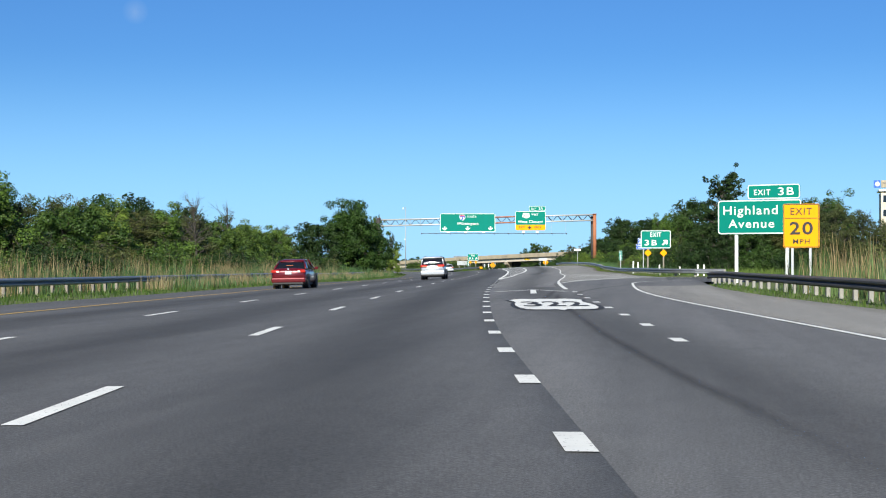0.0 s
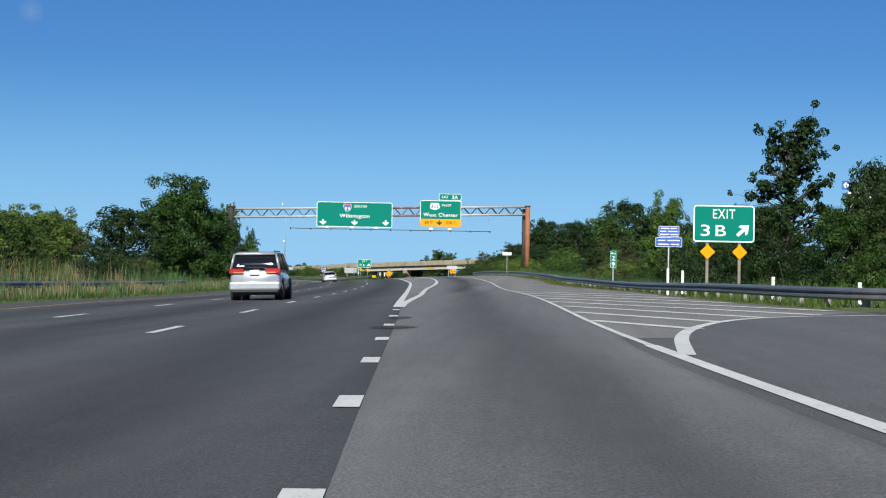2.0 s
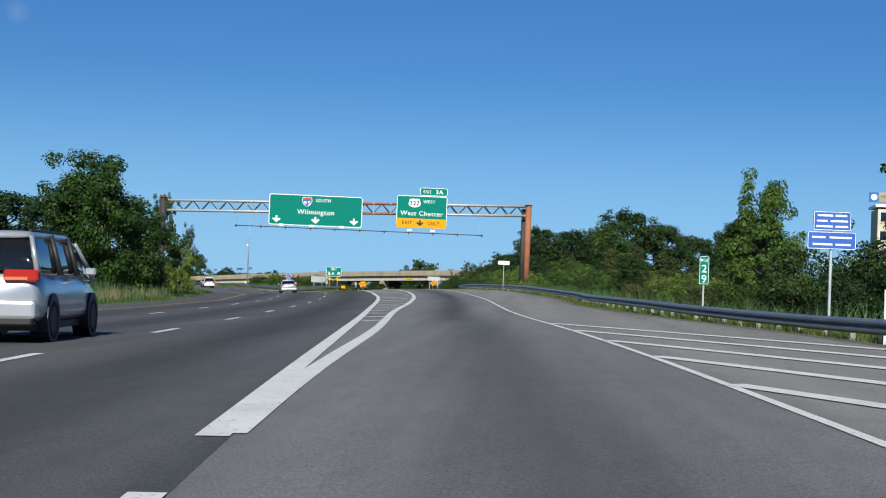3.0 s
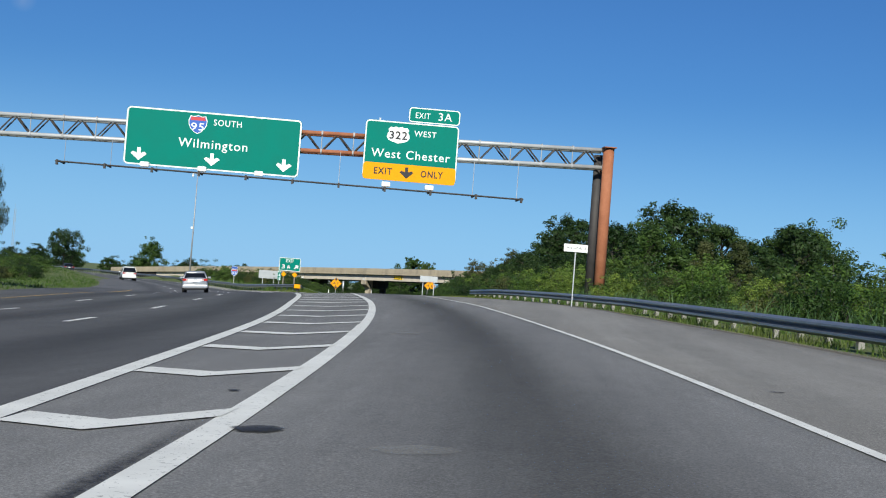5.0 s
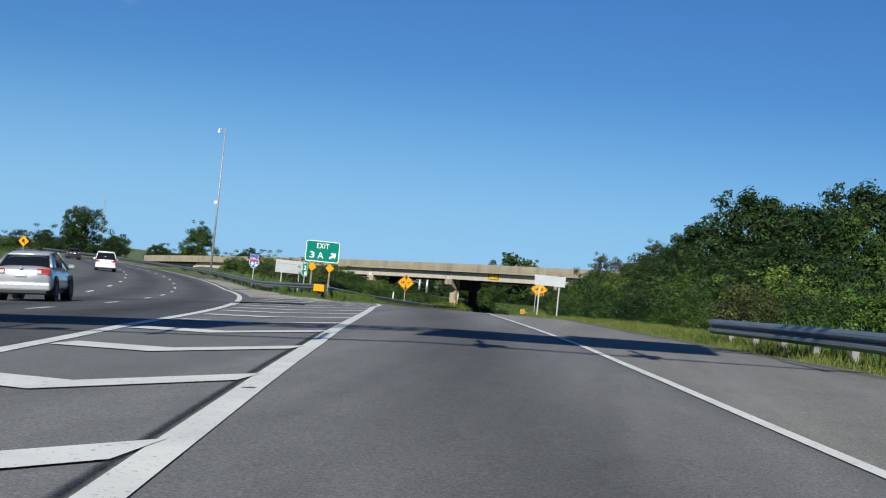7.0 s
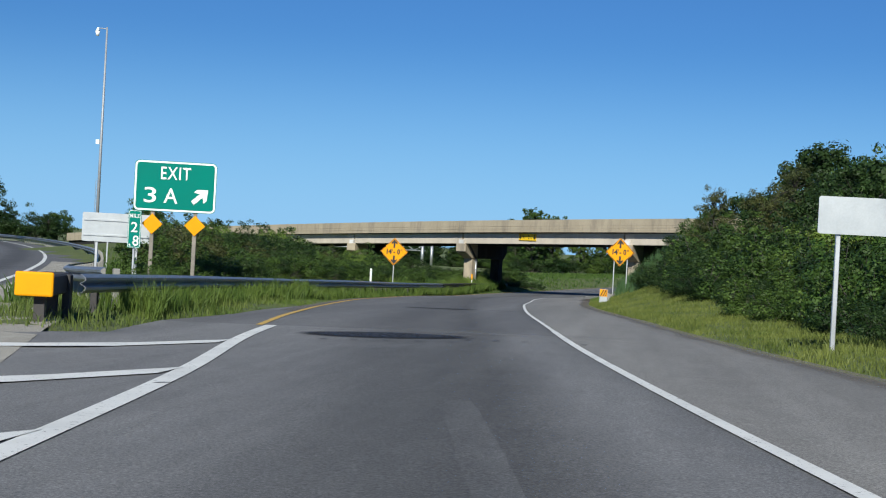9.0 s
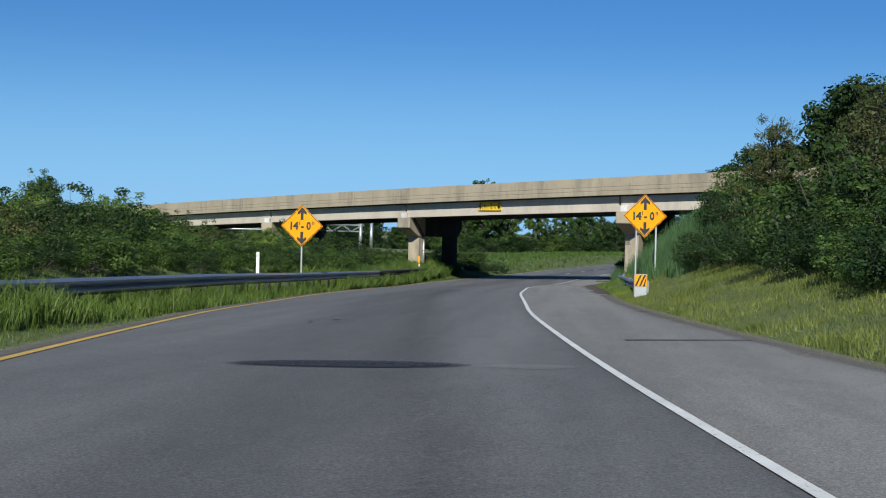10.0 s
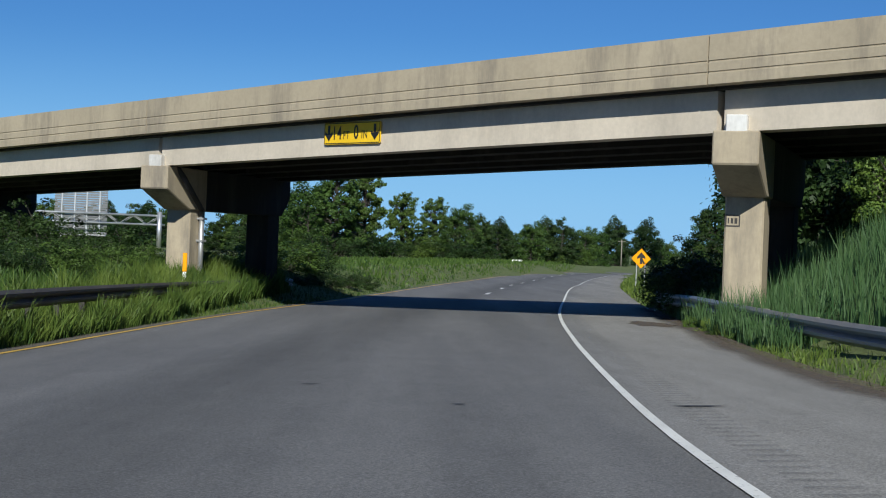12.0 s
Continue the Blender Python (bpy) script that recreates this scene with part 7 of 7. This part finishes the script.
def make_car(kind, paint, label, at):
    car = thing("car" if kind == "sedan" else ("minivan" if kind == "van" else "suv"), label, "car", at)
    if kind == "van":
        L, W, H, r = 5.1, 1.92, 1.76, 0.34
        body = [(0.0, 0.86, 0.36, 1.0, 0.97), (0.1, 0.93, 0.30, 1.14, 0.97), (0.6, 0.96, 0.26, 1.16, 0.96), (3.3, 0.96, 0.26, 1.12, 0.95), (4.2, 0.94, 0.28, 1.02, 0.93), (4.8, 0.88, 0.30, 0.86, 0.92), (5.1, 0.72, 0.34, 0.66, 0.95)]
        cabin = [(0.06, 0.89, 1.02, 1.20, 0.97), (0.16, 0.90, 1.02, 1.70, 0.84), (0.5, 0.91, 1.0, 1.755, 0.82), (2.8, 0.91, 1.0, 1.76, 0.80), (3.5, 0.90, 1.0, 1.60, 0.80), (4.35, 0.86, 0.98, 1.04, 0.92)]
        roof = [(0.10, 0.755, 1.66, 1.735, 0.96), (0.5, 0.77, 1.66, 1.79, 0.9), (2.8, 0.76, 1.67, 1.80, 0.9), (3.45, 0.73, 1.58, 1.65, 0.95)]
        wy, pill = (0.95, 3.95), [((0.07, 0.895, 1.12), (0.17, 0.765, 1.70)), ((1.5, 0.93, 1.08), (1.5, 0.76, 1.74)), ((2.75, 0.93, 1.08), (2.75, 0.75, 1.74)), ((4.3, 0.88, 1.02), (3.4, 0.73, 1.64))]
    else:
        L, W, H, r = 4.75, 1.80, 1.46, 0.325
        up = 0.16 if kind == "suv" else 0.0
        body = [(0.0, 0.78, 0.34, 0.86, 0.98), (0.08, 0.86, 0.28, 1.00, 0.97), (0.5, 0.895, 0.24, 1.04 + up, 0.95), (1.3, 0.90, 0.22, 1.00 + up, 0.95), (3.0, 0.90, 0.22, 0.96 + up, 0.94), (4.0, 0.88, 0.24, 0.84 + up, 0.92), (4.5, 0.82, 0.26, 0.74 + up, 0.92), (4.75, 0.66, 0.32, 0.58, 0.95)]
        if kind == "suv":
            cabin = [(0.1, 0.84, 0.95, 1.3, 0.9), (0.35, 0.86, 0.95, 1.64, 0.82), (2.3, 0.86, 0.9, 1.68, 0.80), (3.5, 0.83, 0.9, 1.12, 0.9)]
            roof = [(0.3, 0.70, 1.58, 1.68, 0.95), (0.8, 0.71, 1.6, 1.72, 0.9), (2.35, 0.70, 1.6, 1.70, 0.92)]
            pill = [((0.1, 0.84, 1.1), (0.38, 0.70, 1.62)), ((1.4, 0.86, 1.1), (1.4, 0.70, 1.66)), ((3.45, 0.84, 1.1), (2.35, 0.69, 1.64))]
        else:
            cabin = [(0.45, 0.80, 0.90, 1.02, 0.9), (1.25, 0.83, 0.88, 1.40, 0.76), (1.8, 0.84, 0.86, 1.455, 0.75), (2.6, 0.84, 0.86, 1.45, 0.75), (3.55, 0.82, 0.84, 0.94, 0.88)]
            roof = [(1.12, 0.625, 1.34, 1.40, 0.96), (1.8, 0.635, 1.40, 1.485, 0.9), (2.62, 0.63, 1.40, 1.475, 0.9)]
            pill = [((0.5, 0.80, 1.0), (1.25, 0.63, 1.39)), ((1.95, 0.85, 0.98), (1.98, 0.64, 1.45)), ((3.5, 0.82, 0.94), (2.65, 0.62, 1.44))]
        wy = (0.95, 3.72)
    part("body", loft(body), paint, car, smooth=True)
    part("window_glass", loft(cabin, power=6), M_CARGLASS, car, "dark tinted glass", smooth=True)
    part("roof", loft(roof, power=5), paint, car, smooth=True)
    for (y0, x0, z0), (y1, x1, z1) in pill:
        for sx in (-1, 1):
            part("pillar", Geo().tube((sx * x0, y0, z0), (sx * x1, y1, z1), 0.05, 0.04, 8), M_PLASTIC if 1.2 < y0 < 3.0 else paint, car, smooth=True)
    for y in wy:
        for sx in (-1, 1):
            part("wheel_arch", Geo().tube((sx * (W / 2 - 0.30), y, r + 0.02), (sx * (W / 2 + 0.004), y, r + 0.02), r + 0.075, sides=22), M_PLASTIC, car)
            wheel(car, sx * (W / 2 + 0.012), y, r)
    part("underbody", Geo().box(0, L / 2, 0.24, W - 0.3, L - 0.5, 0.12), M_PLASTIC, car)
    plate_and_lamps(car, "van" if kind == "van" else "sedan", L, W, paint)
    return car


def on_road(y, offset, side=0):
    """A pose on the through lanes, by distance and offset from their right edge, nose along the lane."""
    x = through_edge(y) + offset
    slope = (through_edge(y + 2) - through_edge(y - 2)) / 4
    return Matrix.Translation((x, y, road_z(x, y, side) + 0.012)) @ Matrix.Rotation(math.atan2(1, slope) - math.pi / 2, 4, "Z") @ Matrix.Rotation(math.atan(np.interp(y, *BANK_LEFT)), 4, "Y").inverted()


red = make_car("sedan", M_PAINT_RED, "dark red sedan with an orange cushion behind its rear window", on_road(70.8, -10.3))
part("cushion", bevelled(Geo().box(-0.05, 0.80, 1.13, 0.42, 0.14, 0.10), 0.04, 2), plain("orange_cloth", (0.36, 0.085, 0.03), 0.9), red)
make_car("van", M_PAINT_SILVER, "silver minivan with a dark tinted rear window", on_road(112.0, -5.45))
make_car("sedan", M_PAINT_SILVER, "silver sedan driving in the middle lane", on_road(249.5, -6.1))
make_car("suv", M_PAINT_WHITE, "white car far along the bend", on_road(330, -9.25, -1))
make_car("sedan", M_PAINT_DARK, "dark sedan far along the bend", on_road(400, -9.2, -1))


# ---- lesser roadside things ----
def upright(name, label, category, x, y, z=None, turn=0.0, group=""):
    return thing(name, label, category, Matrix.Translation((x, y, ground_z(x, y) if z is None else z)) @ Matrix.Rotation(radians(turn), 4, "Z"), group)


# tall lamp mast between the carriageways
px, py = -59.8, 362.8
mast = upright("light_mast", "tall slender grey lamp mast in the grass wedge", "street lamp", px, py)
mz = 15.35 - ground_z(px, py)
part("pole", Geo().tube((0, 0, -0.5), (0, 0, mz), 0.13, 0.06, 12), M_GALV_OLD, mast, smooth=True)
part("arm", Geo().tube((0, 0, mz - 0.12), (-0.68, 0, mz - 0.04), 0.035, 0.03, 8), M_GALV_OLD, mast)
lamp = part("lamp", Geo().tube((-0.68, 0, mz - 0.02), (-0.68, 0, mz - 0.30), 0.06, 0.16, 12).tube((-0.68, 0, mz - 0.30), (-0.68, 0, mz - 0.62), 0.17, 0.10, 12), M_SIGNWHITE, mast, "white camera-like dome under the arm", smooth=True)
part("box", Geo().box(-0.2, -0.1, 7.2 - ground_z(px, py), 0.26, 0.2, 0.32), M_SIGNWHITE, mast)
part("base_plate", Geo().tube((0, 0, -0.1), (0, 0, 0.35), 0.34, 0.30, 12), M_CONC_PALE, mast)

# far lattice mast
tower = upright("radio_mast", "thin lattice radio mast far beyond the trees", "mast", -656, 1961, -1.5)
R_LEG = [(1.5 * math.cos(a), 1.5 * math.sin(a)) for a in (0.3, 2.4, 4.5)]
for a, b in R_LEG:
    part("leg", Geo().tube((a, b, 0), (a, b, 62), 0.16, sides=6), M_GALV_OLD, tower)
lat = Geo()
for i in range(16):
    z = 62 * i / 16
    for (a, b), (c, d) in zip(R_LEG, R_LEG[1:] + R_LEG[:1]):
        lat.tube((a, b, z), (c, d, z + 3.87), 0.09, sides=4).tube((a, b, z), (c, d, z), 0.09, sides=4)
part("lattice", lat, M_GALV_OLD, tower)
part("aerial", Geo().tube((0, 0, 62), (0, 0, 68), 0.10, sides=6), M_GALV_OLD, tower)

# crash cushion where the two rails meet
cx, cy = -31.74, 284.7
cush = upright("crash_cushion", "rail end terminal with an amber reflective nose plate", "crash cushion", cx, cy, None, 12)
cz = -ground_z(cx, cy)
part("nose_plate", bevelled(Geo().box(0, 0, cz + 0.19, 0.57, 0.06, 0.37), 0.03, 2), M_SIGNYELLOW, cush, "amber reflective plate")
part("head", bevelled(Geo().box(0.02, 0.95, cz + 0.17, 0.46, 1.82, 0.32), 0.03, 1), M_DARKSTEEL, cush)
for dy in (0.25, 1.3):
    part("post", Geo().box(0.05, dy, cz / 2 - 0.2, 0.16, 0.14, cz + 0.45), M_DARKSTEEL, cush)

# signs between ramp and through lanes
sh = post_sign("route_sign", "small interstate 95 shield on a steel post", -46.2, 327.6, 8)
z0 = 0.62 - ground_z(-46.2, 327.6)
part("panel", flat(moved(shield_outline(0.84, 0.84, "interstate"), 0, z0), 0.0), M_SIGNWHITE, sh)
part("shield", flat(moved(shield_outline(0.78, 0.78, "interstate"), 0, z0 + 0.03), -0.01), M_SIGNBLUE, sh)
part("shield_top", Geo().quad((-0.34, -0.016, z0 + 0.60), (0.34, -0.016, z0 + 0.60), (0.31, -0.016, z0 + 0.76), (-0.31, -0.016, z0 + 0.76)), M_SIGNRED, sh)
word(sh, "95", 0, z0 + 0.20, 0.33, M_SIGNWHITE, 0.52, -0.018)
panel(sh, "header_plate", -0.36, z0 + 0.87, 0.36, z0 + 1.17, M_SIGNBLUE, 0.03, M_SIGNWHITE, 0.014)
posts(sh, (0.0,), z0 + 1.1, 0.07)
gb = post_sign("blank_road_sign", "grey back of a wide road sign on two posts", -38.3, 306.6, 12)
z0 = 0.67 - ground_z(-38.3, 306.6)
panel(gb, "panel", -1.05, z0, 1.05, z0 + 0.88, M_SIGNBACK, 0.05)
for z in (0.2, 0.66):
    part("stiffener", Geo().box(0, -0.03, z0 + z, 2.0, 0.03, 0.05), M_SIGNBACK, gb)
posts(gb, (-0.6, 0.6), z0 + 0.8, 0.08)


def delineator(x, y, top, label, band=None, w=0.10, group="delineators"):
    d = upright("delineator", label, "delineator", x, y, None, 0, group)
    h = top - ground_z(x, y)
    cut = h if band is None else h * 0.5
    part("post", bevelled(Geo().box(0, 0, cut / 2 - 0.15, w, 0.05, cut + 0.3), 0.012, 1), M_SIGNWHITE, d)
    if band:
        part("sleeve", bevelled(Geo().box(0, 0, (cut + h) / 2, w + 0.02, 0.06, h - cut), 0.012, 1), band, d, "amber upper sleeve")
    else:
        part("reflector", Geo().box(0, -0.03, h - 0.10, w * 0.7, 0.012, 0.09), M_LENS_CLEAR, d)


for x, y, top in ((-0.72, 118, 1.22), (-0.33, 116, 1.14), (1.22, 104, 0.94), (2.50, 98, 0.82), (3.66, 97, 0.96), (4.06, 97, 0.96)):
    delineator(x, y, top, "white marker post behind the guardrail")
delineator(-35.40, 336.2, -0.23, "white marker post behind the inner guardrail", None, 0.10)
delineator(-35.45, 389.2, -1.16, "white and amber marker post before the bridge pier", M_SIGNYELLOW, 0.11)

# striped marker on the rail's end before the overpass
om = upright("object_marker", "white rail end plate with amber and black stripes", "road marker", -23.63, 334.2, None, 3)
oz = -1.30 - ground_z(-23.63, 334.2)
part("plate", bevelled(Geo().box(0, 0.03, oz + 0.37, 0.39, 0.05, 0.74), 0.02, 1), M_SIGNBACK, om)
part("striped_panel", Geo().box(0, -0.004, oz + 0.55, 0.36, 0.012, 0.34), M_SIGNYELLOW, om)
for k in range(3):
    x = -0.17 + 0.12 * k
    part("stripe", Geo().quad((x, -0.013, oz + 0.39), (x + 0.055, -0.013, oz + 0.39), (min(x + 0.20, 0.178), -0.013, oz + 0.71), (min(x + 0.145, 0.178), -0.013, oz + 0.71)), M_SIGNBLACK, om)

# drain pipe on the pier and a stencilled plate
pz = ov_top(19.9) - 3.28
pipe = thing("drain_pipe", "pale drain pipe down the bridge pier", "pipe")
pa, pb, pc = pier_at(19.9, 1.75, -0.53, pz), pier_at(19.9, 0.45, -0.58, pz + 1.0), pier_at(19.9, 0.25, -0.40, pz + 1.35)
part("pipe", Geo().tube(pa, (pa.x, pa.y, ground_z(pa.x, pa.y) - 0.2), 0.085, sides=12), M_GALV, pipe, smooth=True)
part("elbow", Geo().tube(pa, pb, 0.085, sides=12), M_DARKSTEEL, pipe, "dark rusty sloping drain pipe", smooth=True)
part("elbow", Geo().tube(pb, pc, 0.085, sides=12), M_DARKSTEEL, pipe, smooth=True)
for dz in (-0.25, -0.95):
    part("bracket", Geo().box(pa.x, pa.y, pz + dz, 0.24, 0.24, 0.06, rot), M_GALV_OLD, pipe)
p2 = pier_at(-0.75, 1.198, 0, 0)
stencil = thing("stencil_plate", "small worn stencilled plate on the pier", "plate", Matrix.Translation((p2.x, p2.y, 0.02)) @ Matrix.Rotation(rot + math.pi, 4, "Z"))
part("frame", rim(-0.40, 0.0, -0.08, 0.26, 0.01, 0.03, -0.006), M_DARKSTEEL, stencil)
for x, w in ((-0.33, 0.03), (-0.255, 0.05), (-0.17, 0.06)):
    part("wording", Geo().box(x, -0.006, 0.13, w, 0.004, 0.12), M_DARKSTEEL, stencil)

# second gantry, seen from behind under the overpass
g2 = thing("sign_gantry", "second galvanised sign gantry seen from behind", "gantry", Matrix.Translation((-53.4, 490, 0)) @ Matrix.Rotation(radians(-2), 4, "Z"))
gz = ground_z(-53.4, 490)
for x, y in ((0.0, 0.0), (0.35, 7.0)):
    part("column", Geo().tube((x, y, gz - 0.4), (x, y, 1.55), 0.24, sides=14), M_GALV, g2, smooth=True)
for y in (0.0, 1.1):
    for z in (0.25, 1.15):
        part("chord", Geo().tube((-46, y, z), (0.3, y, z), 0.10, sides=10), M_GALV, g2, smooth=True)
    for i in range(34):
        x0, x1 = -46 + 46 * i / 34, -46 + 46 * (i + 1) / 34
        part("brace", Geo().tube((x0, y, 0.25 if i % 2 else 1.15), (x1, y, 1.15 if i % 2 else 0.25), 0.035, sides=6), M_GALV_OLD, g2)
sb = thing("overhead_sign", "slatted grey back of an overhead sign", "road sign", g2.matrix_basis @ Matrix.Translation((-8.2, 1.4, 0)))
for i in range(20):
    part("slat", Geo().box(0, 0, -1.0 + 0.235 * i, 5.3, 0.05, 0.19), M_SLAT, sb)
for x in (-1.9, -0.6, 0.6, 1.9):
    part("stiffener", Geo().box(x, -0.08, 1.2, 0.12, 0.1, 4.9), M_GALV, sb)
part("walkway", Geo().box(0, -1.9, -1.0, 6.0, 0.7, 0.06).box(0, -1.9, -0.75, 6.0, 0.04, 0.04), M_GALV_OLD, sb)

# beyond the overpass
mg = post_sign("merge_sign", "amber diamond merge sign on two posts", -14.95, 432, 3)
mz0 = -0.95 - ground_z(-14.95, 432)
part("panel", bevelled(Geo().prism([(0, mz0 - 0.60), (0.60, mz0), (0, mz0 + 0.60), (-0.60, mz0)], -0.012, 0.012), 0.02, 1), M_SIGNYELLOW, mg)
part("arrow", arrow_geo(0, mz0 + 0.03, 0.70, 90, -0.02), M_SIGNBLACK, mg)
part("branch", Geo().quad((0.14, -0.022, mz0 - 0.34), (0.24, -0.022, mz0 - 0.30), (0.07, -0.022, mz0 + 0.02), (0.0, -0.022, mz0 - 0.06)), M_SIGNBLACK, mg)
posts(mg, (-0.25, 0.25), mz0 - 0.1, 0.06)
ws = post_sign("white_board", "small white roadside board on posts", -13.9, 540, 10)
wz = -3.02 - ground_z(-13.9, 540)
panel(ws, "panel", -0.7, wz, 0.7, wz + 0.85, M_SIGNWHITE, 0.05)
part("emblem", Geo().box(0.25, -0.03, wz + 0.42, 0.5, 0.004, 0.3), M_SIGNBLUE, ws)
posts(ws, (-0.4, 0.4), wz + 0.3, 0.09)
tk = upright("box_truck", "small white box truck parked far off", "truck", 18.6, 720, None, -70)
part("cargo_box", bevelled(Geo().box(0, 0, 1.75, 2.3, 4.2, 2.2), 0.05, 1), M_PAINT_WHITE, tk)
part("cab", bevelled(Geo().box(0, 3.0, 1.25, 2.0, 1.7, 1.5), 0.18, 2), M_PAINT_DARK, tk)
for x in (-0.95, 0.95):
    for y in (-1.3, 3.0):
        part("wheel", Geo().tube((x - 0.12, y, 0.42), (x + 0.12, y, 0.42), 0.42, sides=16), M_TYRE, tk)
for x, y, top in ((27.9, 760, 2.7), (33.6, 762, 3.1)):
    up = upright("utility_pole", "weathered wooden utility pole", "utility pole", x, y, None, 0, "utility poles")
    h = top - ground_z(x, y)
    part("pole", Geo().tube((0, 0, -0.5), (0, 0, h), 0.2, 0.14, 10), M_WOODPOST, up, smooth=True)
    part("crossarm", Geo().box(0, 0, h - 0.6, 2.2, 0.12, 0.14), M_WOODPOST, up)
aw = post_sign("warning_sign", "small amber diamond warning sign on a post", -105.6, 420, 0)
az = 0.6 - ground_z(-105.6, 420)
part("panel", bevelled(Geo().prism([(0, az - 0.85), (0.85, az), (0, az + 0.85), (-0.85, az)], -0.012, 0.012), 0.02, 1), M_SIGNYELLOW, aw)
part("symbol", arrow_geo(0, az, 0.8, 120, -0.02), M_SIGNBLACK, aw)
posts(aw, (0.0,), az, 0.09)

# pale building behind the trees, with a lettered board along its roof
bd = upright("office_building", "pale flat-roofed building with a long roof board", "building", 63.0, 357, None, -6)
bz = 18.6 - ground_z(63, 357)
part("wall", Geo().box(1.2, 0, bz / 2 - 0.6, 15, 9.0, bz - 0.4), M_CONC_PALE, bd)
part("roof", bevelled(Geo().box(1.2, 0, bz - 0.2, 16.0, 9.8, 0.5), 0.05, 1), M_SIGNWHITE, bd)
rb = part("roof_board", bevelled(Geo().box(1.8, -4.7, bz + 1.3, 16.2, 0.25, 1.75), 0.04, 1), M_CONC, bd, "long cream roof board")
part("end_panel", Geo().box(-7.2, -4.7, bz + 1.3, 1.5, 0.27, 1.77), M_SIGNBLUE, bd, "blue end panel of the board")
part("disc", Geo().tube((-7.1, -4.83, bz + 1.3), (-7.1, -4.87, bz + 1.3), 0.55, sides=20), M_SIGNWHITE, rb)
for x, w in ((-4.6, 2.6), (-1.6, 2.2), (1.4, 2.8), (4.8, 2.4)):
    part("wording", Geo().box(x, -4.84, bz + 1.5, w, 0.03, 0.45), M_WOODPOST, rb)
for x in (-5.6, -1.0, 3.6, 8.2):
    part("bracket", Geo().box(x, -4.5, bz + 0.25, 0.14, 0.14, 0.5), M_GALV_OLD, rb)
for fl in range(3):
    for i in range(6):
        wn_ = part("window", Geo().box(-5.0 + 2.48 * i, -4.52, bz - 2.2 - 3.4 * fl, 1.7, 0.06, 1.6), M_CARGLASS, bd)
        part("frame", Geo().box(-5.0 + 2.48 * i - 0.9, -4.55, bz - 2.2 - 3.4 * fl, 0.12, 0.12, 1.8), M_SIGNWHITE, wn_)
